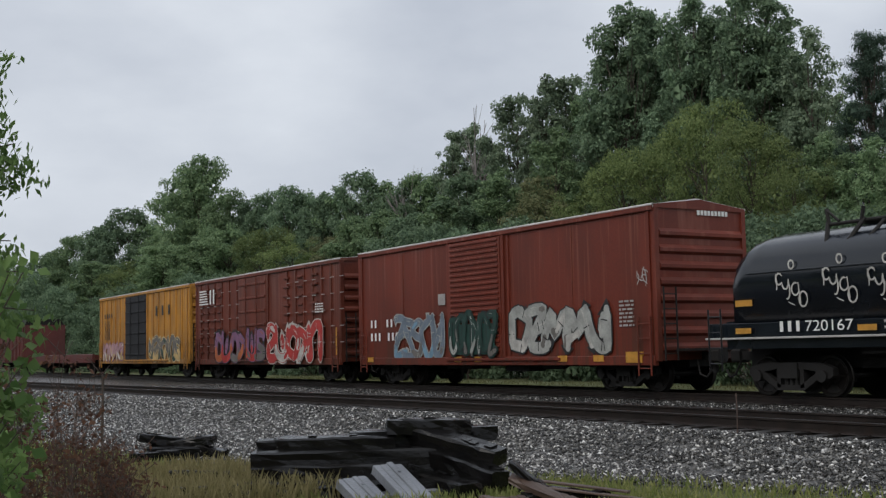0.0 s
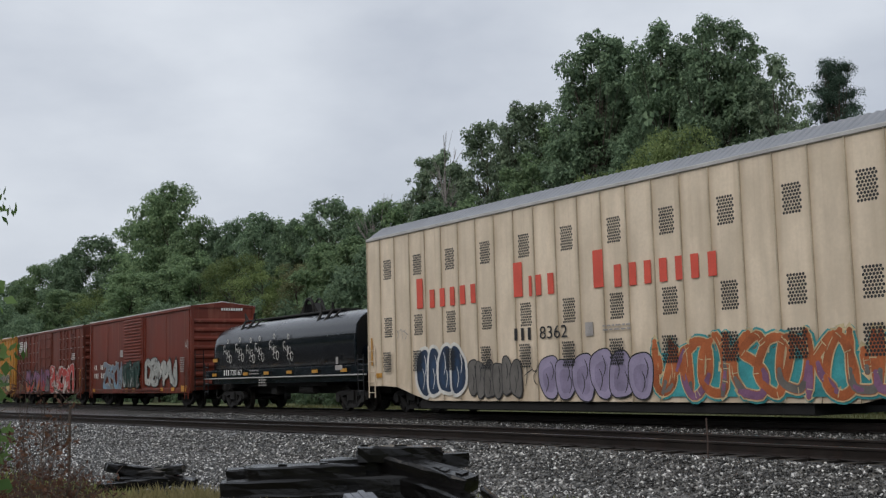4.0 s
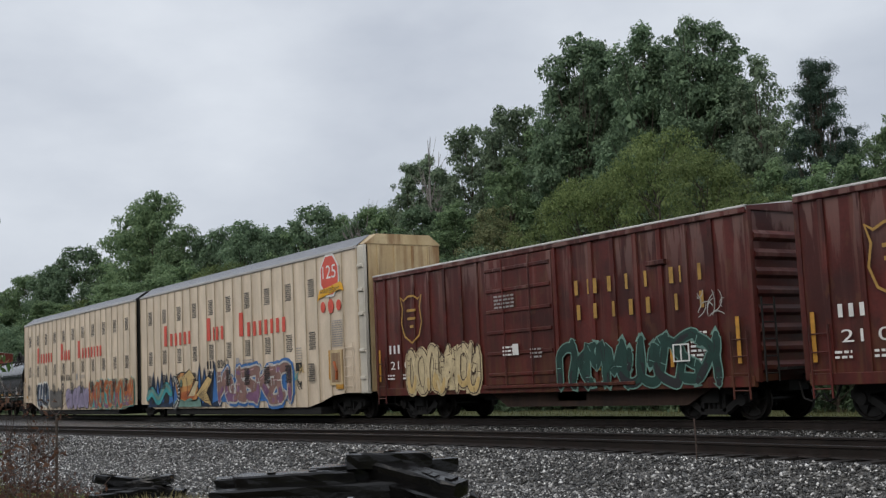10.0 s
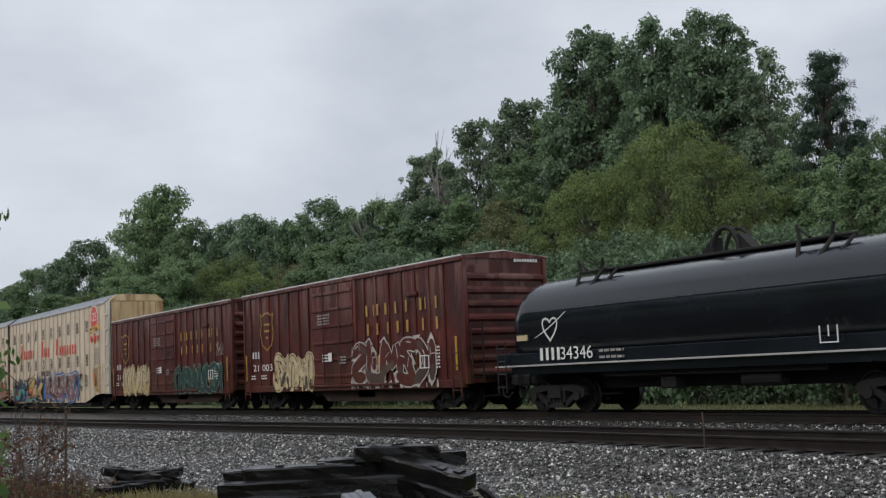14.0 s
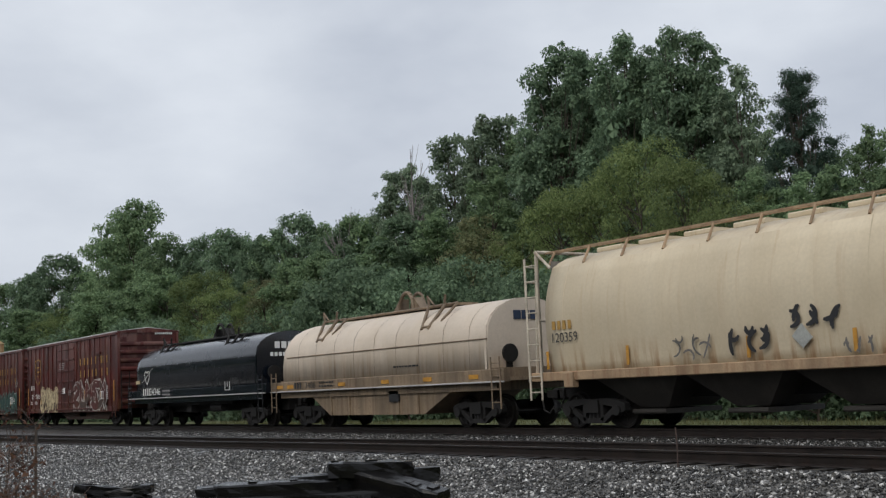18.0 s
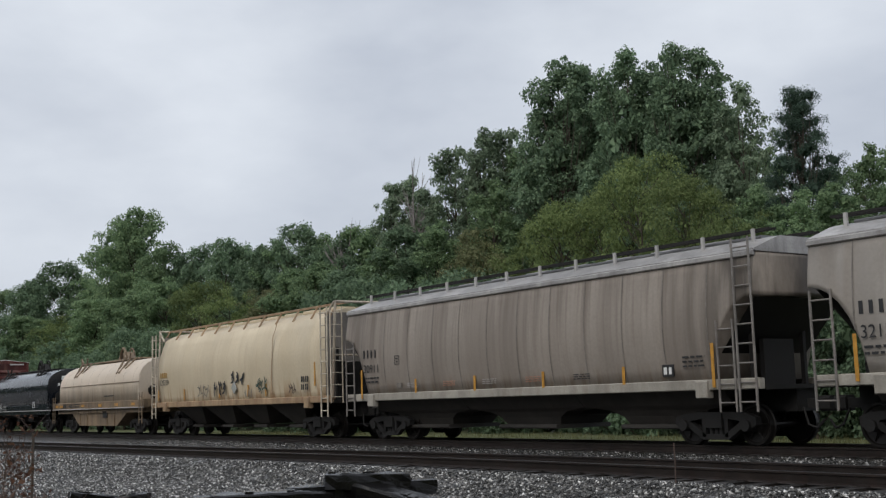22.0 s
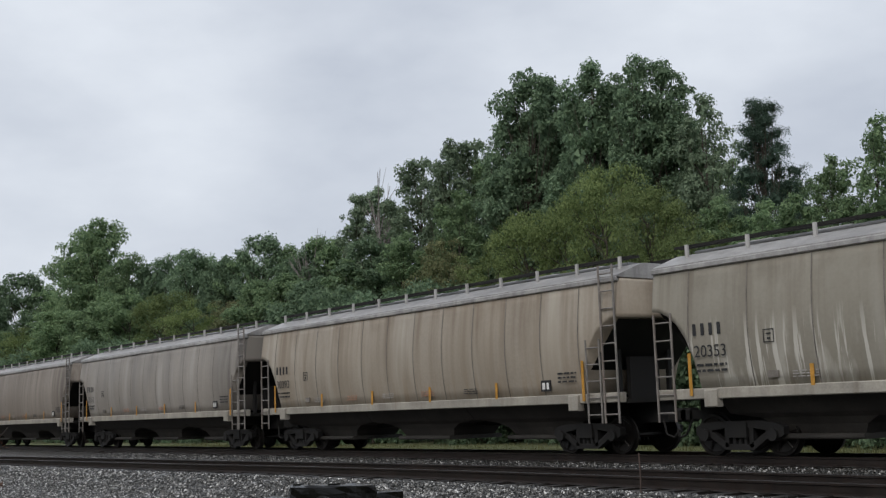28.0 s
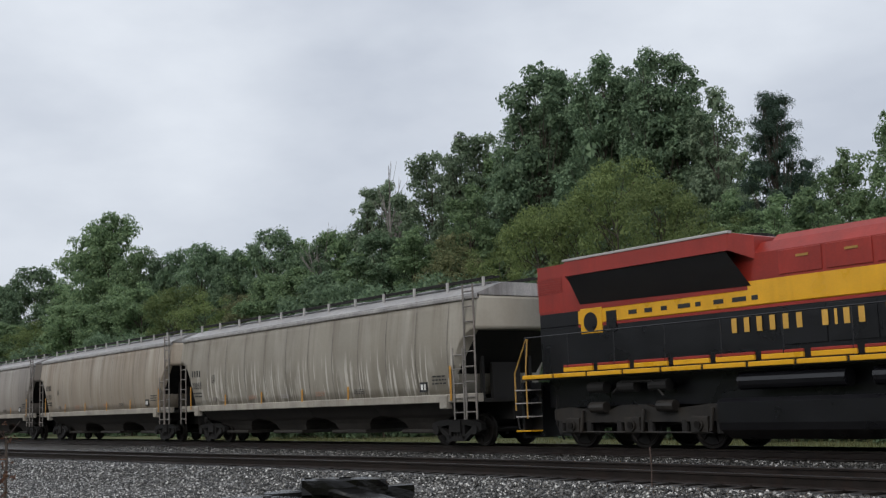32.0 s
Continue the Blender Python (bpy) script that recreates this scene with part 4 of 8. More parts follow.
def end_ladder(root, x, y0, y1, z0, z1, material, rungs, r=0.016):
    m = Mesh()
    m.rod((x, y0, z0), (x, y0, z1), r * 1.4).rod((x, y1, z0), (x, y1, z1), r * 1.4)
    for k in range(rungs):
        z = z0 + (k + 0.5) * (z1 - z0) / rungs
        m.rod((x, y0, z), (x, y1, z), r, 6)
    return part("end_ladder", m, material, root)


def car(name, label, u):
    root = thing(name, label, "rail car" if name != "locomotive" else "locomotive", pose(u, TRACK_Y, 0), group="train")
    sets = []
    CARS.append((root, u, sets))
    return root, sets


def small_print(root, x, z, rows, w, material, y, seed, h=0.05, pitch=0.1):
    """Stencilled lines too small to read, as bars."""
    rng = random.Random(seed)
    m = Mesh()
    for i in range(rows):
        a = x
        while a < x + w:
            d = rng.uniform(0.07, 0.2)
            m.box(a, min(a + d, x + w), y - 0.004, y + 0.002, z - i * pitch - h, z - i * pitch)
            a += d + 0.05
    return tagged(part("stencil", m, material, root), kind="stuff")


def reflector(root, x, z, w, h, y):
    return part("reflector", Mesh().box(x - w / 2, x + w / 2, y - 0.008, y + 0.002, z - h / 2, z + h / 2), "reflector_amber", root, "amber reflective strip")


def boxcar(label, u, L, paint, sill, eave, peak, ribs, door, doormat, end_mat=None, smooth_door=True, rib_w=0.11, truck_x=None):
    """A steel boxcar. ribs: places of the outside posts; door: its two edges; all from the car's middle."""
    root, sets = car("boxcar", label, u)
    h, W2 = L / 2, 1.52
    part("body", Mesh().bevel_box(-h, h, -W2, W2, sill + 0.12, eave - 0.05, 0.02), paint, root)
    part("roof", Mesh().prism([(-W2 - 0.05, eave - 0.05), (-W2 - 0.05, eave + 0.03), (0, peak), (W2 + 0.05, eave + 0.03), (W2 + 0.05, eave - 0.05)], -h - 0.03, h + 0.03), "roof_sheen", root, "wet roof with its sky sheen coloured in pale")
    for s in (-1, 1):
        a, b = sorted((s * (W2 - 0.02), s * (W2 + 0.075)))
        part("eave_rail", Mesh().bevel_box(-h - 0.02, h + 0.02, a, b, eave - 0.13, eave - 0.01, 0.015), paint, root)
        part("roof_edge", Mesh().bevel_box(-h - 0.03, h + 0.03, a, b, eave - 0.008, eave + 0.045, 0.012), "roof_sheen", root, "roof edge strip coloured pale as wet sheen")
        a, b = sorted((s * (W2 - 0.05), s * (W2 + 0.06)))
        part("side_sill", Mesh().bevel_box(-h + 0.05, h - 0.05, a, b, sill, sill + 0.24, 0.015), paint, root)
    rm = Mesh().plate([(-rib_w / 2, sill + 0.2), (rib_w / 2, sill + 0.2), (rib_w / 2, eave - 0.12), (-rib_w / 2, eave - 0.12)], -W2 - 0.045, -W2 + 0.01).data("side_post")
    for x in ribs:
        part("side_post", rm, paint, root, at=pose(x, 0, 0))
    rr = Mesh().prism([(-W2, eave + 0.035), (0, peak + 0.03), (W2, eave + 0.035), (W2, eave), (0, peak - 0.02), (-W2, eave)], -0.04, 0.04).data("roof_rib")
    k = int(L / 1.2)
    for i in range(k + 1):
        part("roof_rib", rr, "roof_sheen", root, at=pose(-h + 0.1 + i * (L - 0.2) / k, 0, 0))
    for d in (-1, 1):  # corrugated ends
        z = sill + 0.3
        while z < eave - 0.5:
            prof = [(d * h, z), (d * (h + 0.075), z + 0.07), (d * (h + 0.075), z + 0.15), (d * h, z + 0.24)]
            part("end_rib", Mesh().add([(a, -W2 + 0.12, b) for a, b in prof] + [(a, W2 - 0.12, b) for a, b in prof], [(0, 1, 2, 3), (4, 5, 6, 7), (0, 1, 5, 4), (1, 2, 6, 5), (2, 3, 7, 6)]), end_mat or paint, root)
            z += 0.4
        part("end_gable", Mesh().add([(d * (h + 0.045), -W2 - 0.04, eave - 0.06), (d * (h + 0.045), W2 + 0.04, eave - 0.06), (d * (h + 0.045), W2 + 0.04, eave + 0.02), (d * (h + 0.045), 0, peak - 0.012), (d * (h + 0.045), -W2 - 0.04, eave + 0.02)], [(0, 1, 2, 3, 4)]), end_mat or paint, root)
        for s in (-1, 1):
            a, b = sorted((s * (W2 - 0.1), s * (W2 + 0.03)))
            part("corner_post", Mesh().bevel_box(d * h - 0.07, d * h + 0.05, a, b, sill + 0.1, eave - 0.05, 0.02), paint, root)
        end_ladder(root, d * (h + 0.13), -1.4, -1.0, sill + 0.1, sill + 1.9, "black_and_shade", 5)
        ladder(root, d * h - d * 0.15, d * h - d * 0.6, -W2 - 0.1, sill - 0.25, sill + 1.2, paint, 4)
        part("brake_step", Mesh().box(d * h + min(0, d * 0.35), d * h + max(0, d * 0.35), -1.0, 1.0, sill + 0.34, sill + 0.40), "black_and_shade", root)
        coupler(root, d * h, d)
        truck(root, d * ((truck_x or (h - 1.75))), sets)
    part("underframe", Mesh().box(-h + 0.2, h - 0.2, -0.32, 0.32, 0.62, sill + 0.2).box(-2.6, -1.2, -1.1, -0.4, 0.55, 0.9).box(0.8, 1.9, -1.2, -0.6, 0.5, 0.85).rod((2.3, -0.9, 0.72), (3.2, -0.9, 0.72), 0.16), "running_gear", root)
    a, b = door
    dz0, dz1 = sill + 0.22, eave - 0.16
    dr = part("door", Mesh().bevel_box(a, b, -W2 - 0.075, -W2 + 0.01, dz0, dz1, 0.02), doormat, root)
    if smooth_door == "corrugated":
        z = dz0 + 0.12
        while z < dz1 - 0.1:
            part("door_corrugation", Mesh().prism([(-W2 - 0.075, z), (-W2 - 0.115, z + 0.03), (-W2 - 0.115, z + 0.07), (-W2 - 0.075, z + 0.10)], a + 0.08, b - 0.08), doormat, dr)
            z += 0.155
    else:
        for i in range(6):
            z = dz0 + (i + 0.5) * (dz1 - dz0) / 6
            part("door_stiffener", Mesh().bevel_box(a + 0.06, b - 0.06, -W2 - 0.115, -W2 - 0.07, z - 0.05, z + 0.05, 0.015), doormat, dr)
        for x in (a + (b - a) * 0.3, a + (b - a) * 0.7):
            part("lock_rod", Mesh().rod((x, -W2 - 0.14, dz0), (x, -W2 - 0.14, dz1), 0.022), doormat, dr)
    part("door_rail", Mesh().bevel_box(a - 0.2, b + (b - a), -W2 - 0.13, -W2, dz0 - 0.09, dz0 - 0.01, 0.01), paint, root)
    for x in (a - 0.09, b + 0.09):
        part("door_post", Mesh().bevel_box(x - 0.07, x + 0.07, -W2 - 0.06, -W2 + 0.01, dz0 - 0.05, dz1 + 0.05, 0.01), paint, root)
    return root


Y1 = -1.572  # just proud of a boxcar's posts


def flatcar():
    root, sets = car("flatcar", "low dark red flatcar with an empty deck", -79.5)
    part("deck", Mesh().bevel_box(-8.2, 8.4, -1.5, 1.5, 0.95, 1.25, 0.03), "flat_red", root)
    part("side_sill", Mesh().bevel_box(-8.0, 8.2, -1.56, -1.4, 0.75, 1.3, 0.03), "flat_red", root)
    part("underframe", Mesh().plate([(-6, 0.95), (6, 0.95), (4, 0.5), (-4, 0.5)], -0.3, 0.3), "running_gear", root)
    for d in (-1, 1):
        truck(root, d * 6.4, sets)
        coupler(root, d * 8.2, d)
    root, sets = car("gondola", "dark red high-sided rail car with a black load cover", -99)
    part("body", Mesh().bevel_box(-8.5, 8.5, -1.5, 1.5, 0.8, 3.6, 0.04), "flat_red", root)
    part("load_cover", Mesh().prism([(-1.45, 3.6), (-1.2, 4.05), (1.2, 4.05), (1.45, 3.6)], -8.3, 8.3), "black_and_shade", root, "black cover")
    for i in range(14):
        part("side_post", Mesh().box(-8.2 + i * 1.26, -8.08 + i * 1.26, -1.56, -1.48, 0.85, 3.55), "flat_red", root)
    for d in (-1, 1):
        truck(root, d * 6.6, sets)
        coupler(root, d * 8.5, d)


def yellow_boxcar():
    ribs = [-7.4, -6.5, -5.6, -4.7, -3.8, -2.9, 2.2, 3.1, 4.0, 4.9, 5.8, 6.7, 7.5]
    c = boxcar("faded yellow boxcar with black door and sprayed tags", -61.8, 15.7, "yellow_car", 0.72, 4.55, 4.75, ribs, (-2.55, 1.15), "door_black")
    bars("emblem", -6.9, 3.35, [0.35, 0.35, 0.35, 0.35], 0.25, "stencil_black", c, Y1, 0.12)
    bars("emblem", 2.6, 3.2, [0.5, 0.5, 0.5], 0.5, "stencil_black", c, Y1, 0.5)
    bars("stencil", -6.7, 2.1, [0.1, 0.1, 0.1, 0.1], 1.1, "stencil_black", c, Y1, 0.2)
    graffiti(c, -7.0, -2.9, 0.8, 2.0, 6, "tag_pink", "tag_plum", Y1, 3, ["tag_white", "tag_sand"], None, "wild")
    graffiti(c, 1.6, 6.6, 0.8, 2.2, 6, "tag_grey", "tag_cream", Y1, 4, ["tag_green", "tag_sand"], None, "wild")


def brown_boxcar():
    ribs = [-7.0 + 0.9 * i for i in range(6)] + [2.9 + 0.78 * i for i in range(7)]
    c = boxcar("brown boxcar with rows of panel ridges and tall sprayed lettering", -45.4, 15.25, "ns_car", 0.68, 4.55, 4.72, ribs, (-2.1, 0.85), "ns_car")
    for i in range(7):
        for j in range(9):
            x = -7.1 + 0.75 * i if i < 4 else 2.6 + 1.3 * (i - 4)
            part("panel_ridge", Mesh().bevel_box(x, x + 0.5, -1.60, -1.5, 1.2 + 0.36 * j, 1.28 + 0.36 * j, 0.01), "ns_car", c)
    # Light dashes laid on as the wet highlights of the ridge edges.
    worn = Mesh()
    for x in ribs:
        for j in range(5):
            worn.box(x + 0.1, x + 0.38, -1.612, -1.59, 1.5 + 0.6 * j, 1.53 + 0.6 * j)
    tagged(part("worn_ridges", worn, "stencil_dim", c, "pale dashes painted as wet highlights on ridge edges"), kind="stuff")
    for k in range(6):
        part("emblem", Mesh().box(-7.0, -5.9 - 0.05 * k, -1.61, -1.575, 3.45 + 0.12 * k, 3.51 + 0.12 * k), "stencil_white", c)
    bars("emblem", -5.75, 3.45, [0.32, 0.32], 0.66, "stencil_white", c, -1.6, 0.1)
    graffiti(c, -4.9, 0.9, 0.72, 2.3, 6, "tag_plum", "stencil_black", -1.63, 7, ["tag_orange", "tag_red", "tag_grey"], None, "wild", 3, 0.7, "tag_orange")
    graffiti(c, 1.0, 6.3, 0.72, 2.4, 5, "tag_red", "tag_chalk", -1.63, 8, ["tag_red", "tag_chalk"], None, "wild", 2, 0.62)
    small_print(c, 5.6, 3.0, 4, 0.7, "stencil_white", -1.61, 3)
    reflector(c, 7.35, 1.55, 0.1, 1.0, -1.6)


def red_boxcar():
    c = boxcar("rust-red smooth-sided boxcar with sprayed white lettering", -28.62, 15.3, "red_car", 0.68, 4.57, 4.78, [-7.5, 7.45], (-1.62, 1.15), "red_car", smooth_door="corrugated")
    part("door_panel_seam", Mesh().box(1.45, 1.53, -1.56, -1.5, 0.95, 4.4), "red_car", c)
    for x in (-4.6, 4.4):
        part("side_seam", Mesh().box(x - 0.02, x + 0.02, -1.535, -1.51, 0.95, 4.4), "red_car", c)
    y = -1.55
    graffiti(c, -5.2, -2.0, 0.8, 2.35, 5, "tag_slate", "tag_silver", y, 11, ["tag_sky", "tag_slate", "tag_grey"], None, "wild", 3, 0.8)
    graffiti(c, -1.55, 1.05, 0.92, 2.3, 6, "tag_green", "stencil_black", -1.665, 12, ["tag_silver", "tag_green", "tag_grey"], "tag_green", "wild", 5, 0.7, "tag_silver")
    graffiti(c, 1.5, 6.0, 0.95, 2.4, 5, "tag_silver", "stencil_black", y, 13, ["tag_chalk", "tag_silver", "tag_grey"], None, "wild", 3, 0.7, "tag_chalk")
    scribble(c, 7.05, 7.45, 2.6, 3.1, 3, "stencil_dim", -1.58, 14, 0.016)
    bars("stencil", -6.9, 1.95, [0.22, 0.22, -0.5, 0.22, 0.22], 0.26, "stencil_white", c, y, 0.06)
    bars("stencil", -6.9, 1.5, [0.22, 0.22, 0.22, -0.3, 0.22, 0.22, 0.22], 0.26, "stencil_white", c, y, 0.06)
    for x in (-6.8, -1.2, -0.1, 4.0, 5.5):
        reflector(c, x, 0.86, 0.4, 0.16, -1.6)
    part("placard", Mesh().box(6.55, 7.15, -1.6, -1.54, 0.75, 1.02), "reflector_amber", c, "amber placard")
    part("placard", Mesh().box(-2.35, -1.95, -1.56, -1.54, 2.55, 2.9), "stencil_dim", c)
    small_print(c, 6.3, 2.3, 7, 0.55, "stencil_dim", y, 5)
    m = Mesh()
    for i in range(9):
        m.box(7.675, 7.69, -0.1 + 0.12 * i, -0.02 + 0.12 * i, 4.38, 4.5)
    tagged(part("stencil", m, "stencil_white", c), kind="stuff")


def wc_boxcar(u, seed, first):
    ribs = [-7.2, -6.35, -5.5, -4.65, -3.8, -2.95, -2.15] + [1.95, 2.75, 3.55, 4.35, 5.15, 5.95, 6.75]
    c = boxcar("weathered maroon boxcar with outside posts and gold lettering", u, 15.6, "maroon_car", 0.74, 4.57, 4.76, ribs, (-1.68, 1.25), "maroon_car", rib_w=0.13)
    part("belly_plate", Mesh().plate([(-2.2, 0.76), (6.2, 0.76), (5.4, 0.36), (-1.4, 0.36)], -1.2, -1.12), "rust_plate", c, "rusty deep side sill plate")
    # a shield outline and two lines of marks, drawn as plain shapes
    m = Mesh()
    sh = [(-0.52, 0.62), (-0.36, 0.5), (-0.14, 0.62), (0.14, 0.62), (0.36, 0.5), (0.52, 0.62), (0.42, 0.25), (0.5, -0.2), (0.36, -0.6), (0, -0.82), (-0.36, -0.6), (-0.5, -0.2), (-0.42, 0.25), (-0.52, 0.62)]
    ribbon(m, [(-5.6 + a * 1.15, 3.16 + b) for a, b in sh], 0.03, -1.585)
    for k, w in enumerate((0.5, 0.45, 0.2)):
        m.box(-5.6 - w / 2, -5.6 + w / 2, -1.585, -1.575, 3.3 - 0.25 * k, 3.38 - 0.25 * k)
    part("emblem", m, "stencil_gold", c, "gold shield outline")
    for x, w in ((2.0, 0.4), (2.6, 0.1), (2.78, 0.26), (3.3, 0.26), (3.9, 0.28), (4.55, 0.28), (5.4, 0.26), (5.76, 0.1), (6.25, 0.3)):
        bars("wordmark", x + 0.2 * w, 3.14, [w * 0.6], 0.37, "stencil_gold", c, -1.585)
    for x, w in ((2.12, 0.26), (2.75, 0.24), (3.4, 0.28), (4.02, 0.26), (4.6, 0.26), (5.5, 0.28), (6.3, 0.24)):
        bars("wordmark", x + 0.2 * w, 2.52, [w * 0.6], 0.37, "stencil_gold", c, -1.585)
    bars("stencil", -7.0, 2.05, [0.2, 0.2, 0.2], 0.26, "stencil_white", c, -1.585, 0.05)
    lettering("stencil", "21 00" + ("5" if first else "3"), -6.92, 1.56, 0.25, "stencil_white", c, -1.585, 1.75)
    small_print(c, -7.1, 1.4, 2, 0.4, "stencil_white", -1.585, seed)
    small_print(c, -6.2, 1.4, 2, 0.5, "stencil_white", -1.585, seed + 1)
    reflector(c, -7.58, 1.7, 0.1, 1.0, -1.575)
    for x in (-4.9, -2.55, 2.9, 5.4):
        reflector(c, x, 1.55, 0.1, 0.62, -1.585)
    reflector(c, 7.4, 1.75, 0.1, 1.0, -1.59)
    small_print(c, -1.2, 3.4, 4, 0.9, "stencil_dim", -1.66, seed + 2)
    small_print(c, -0.9, 2.0, 3, 0.7, "stencil_white", -1.66, seed + 3)
    small_print(c, 0.3, 1.9, 3, 0.5, "stencil_dim", -1.66, seed + 4)
    part("placard", Mesh().box(-0.45, -0.2, -1.67, -1.66, 1.75, 2.05), "stencil_white", c)
    part("vent_hood", Mesh().bevel_box(4.75, 5.35, -1.62, -1.5, 3.6, 3.72, 0.02), "maroon_car", c)
    for a, b, d, e in ((5.5, 6.0, 1.35, 1.38), (5.5, 6.0, 1.72, 1.75), (5.5, 5.53, 1.38, 1.72), (5.97, 6.0, 1.38, 1.72), (5.73, 5.76, 1.38, 1.72)):
        part("card_frame", Mesh().box(a, b, -1.66, -1.64, d, e), "stencil_white", c)
    if first:
        scribble(c, 6.3, 7.1, 2.3, 2.9, 4, "tag_silver", -1.59, 230, 0.012)
    small_print(c, 6.0, 2.0, 7, 0.5, "stencil_white", -1.585, seed + 5)
    if first:
        graffiti(c, -5.95, -2.05, 0.77, 2.25, 7, "tag_cream", "tag_umber", -1.59, 21, ["tag_sand", "tag_cream", "tag_sand"], "tag_cream", "wild", 3, 0.6, "tag_umber")
        peeling(c, -5.9, -2.2, 0.76, 1.5, 22, "tag_cream", -1.6, 27)
        graffiti(c, 1.3, 6.9, 0.72, 2.1, 9, "tag_green", "tag_mint", -1.59, 22, ["stencil_black", "tag_green"], None, "wild", 2, 0.8, "stencil_black")
    else:
        graffiti(c, -4.95, -1.75, 0.8, 2.2, 5, "tag_cream", "tag_umber", -1.59, 23, ["tag_cream", "tag_umber", "tag_cream"], "tag_cream", "wild", 3, 0.55, "tag_umber")
        peeling(c, -5.1, -1.8, 0.76, 1.3, 22, "tag_cream", -1.6, 26)
        graffiti(c, 1.1, 6.3, 0.8, 2.45, 5, "maroon_car", "tag_chalk", -1.59, 24, ["maroon_car", "tag_umber", "tag_umber"], None, "wild", 1, 0.6)
        peeling(c, 0.9, 6.4, 0.78, 1.15, 26, "tag_chalk", -1.6, 25)
    m = Mesh()
    for i in range(9):
        m.box(7.825, 7.84, 0.35 + 0.1 * i, 0.42 + 0.1 * i, 4.42, 4.53)
    tagged(part("stencil", m, "stencil_white", c), kind="stuff")


def hood_ring(x, w, z0, zs, zt, pinch=1.0):
    """Cross-section of a coil cover: straight sides and a round top."""
    p = [(x, -w, z0), (x, -w, zs)]
    for k in range(1, 12):
        a = math.pi * k / 12
        p.append((x, -w * math.cos(a) * (1 if pinch == 1 else pinch ** 0.5), zs + (zt - zs) * math.sin(a) ** 0.85 * pinch))
    return p + [(x, w, zs), (x, w, z0)]


def coil_car(u, L, label, hood, frame_mat, black, seed):
    root, sets = car("coil_car", label, u)
    h = L / 2
    c0 = h - 0.75
    zs, zt = (2.48 if not black else 2.7), 3.62
    rings = [hood_ring(-c0, 1.42, 1.62, zs - 0.3, zt - 0.55), hood_ring(-c0 + 0.12, 1.46, 1.62, zs - 0.1, zt - 0.22), hood_ring(-c0 + 0.4, 1.5, 1.62, zs, zt - 0.04)]
    rings += [hood_ring(-c0 + 0.7 + i * (2 * c0 - 0.7) / 10, 1.5, 1.62, zs, zt) for i in range(11)]
    cover = part("cover", Mesh().loft(rings, caps=False), hood, root, smooth=True)
    part("cover_end", Mesh().loft([[(x, y * 0.999, z) for _, y, z in hood_ring(0, 1.5, 1.62, zs, zt)] for x in (c0 - 0.02, c0 + 0.012)]), hood, cover)
    part("cover_end", Mesh().loft([[(x, y, z) for _, y, z in hood_ring(0, 1.42, 1.62, zs - 0.3, zt - 0.55)] for x in (-c0 - 0.01, -c0 + 0.01)]), hood, cover)
    part("cover_rim", Mesh().loft([[(x, y * 1.012, z + 0.012) for _, y, z in hood_ring(0, 1.5, 1.62, zs, zt)] for x in (c0 - 0.12, c0 - 0.03)], caps=False), hood, cover)
    seam = [(y * 1.006, z + 0.006) for _, y, z in hood_ring(0, 1.5, 1.64, zs, zt)]
    for i in range(9 if not black else 0):
        x = -c0 + 0.7 + (i + 0.5) * (2 * c0 - 0.9) / 9
        part("cover_seam", Mesh().loft([[(x + dx, y, z) for y, z in seam] for dx in ((-0.009, 0.009) if not black else (-0.02, 0.02))], closed=False, caps=False), hood if black else "coil_frame", cover)
    part("cover_hip", Mesh().bevel_box(-c0 + 0.5, c0, -1.53, -1.49, zs - 0.03, zs + 0.005, 0.008), hood if black else "coil_frame", cover)
    part("ridge_walk", Mesh().bevel_box(-c0 + 2.6, c0 - 2.9, -0.42, 0.42, zt + 0.02, zt + 0.10, 0.02), frame_mat if not black else "black_and_shade", root)
    part("lifting_hoop", Mesh().pipe([(0.1 + 0.42 * math.cos(a), -0.1, zt + 0.08 + 0.60 * math.sin(a)) for a in [math.pi * k / 10 for k in range(11)]], 0.065).pipe([(0.1 + 0.42 * math.cos(a), 0.35, zt + 0.08 + 0.60 * math.sin(a)) for a in [math.pi * k / 10 for k in range(11)]], 0.05).plate([(-0.75, zt + 0.08), (-0.3, zt + 0.5), (-0.3, zt + 0.08)], -0.1, 0.25).plate([(0.95, zt + 0.08), (0.5, zt + 0.5), (0.5, zt + 0.08)], -0.1, 0.25), "black_and_shade" if black else frame_mat, root, "steel lifting bracket")
    for x in (-c0 + 2.7, c0 - 3.2):
        b = Mesh()
        b.rod((x - 0.42, -0.9, zt + 0.06), (x - 0.12, -1.42, 2.92), 0.05).rod((x + 0.5, -0.9, zt + 0.06), (x + 0.2, -1.42, 2.92), 0.05)
        b.rod((x - 0.15, -1.39, 3.0), (x + 0.3, -1.39, 3.0), 0.035).rod((x - 0.4, -0.95, zt), (x + 1.0, -0.85, zt + 0.02), 0.04)
        b.rod((x + 0.95, -0.85, zt), (x + 0.75, -1.3, 3.12), 0.04).rod((x - 0.35, -0.95, zt), (x - 0.42, -0.95, zt + 0.34), 0.04).rod((x + 0.45, -0.95, zt), (x + 0.52, -0.95, zt + 0.3), 0.04)
        b.rod((x - 0.42, -0.95, zt + 0.32), (x - 0.1, -0.95, zt + 0.05), 0.03)
        part("cover_bracket", b, "black_and_shade" if black else frame_mat, root)
    part("trough", Mesh().box(-h + 0.5, h - 0.5, -1.42, 1.42, 1.05, 1.66), frame_mat, root)
    sy = 1.51 if black else 1.56
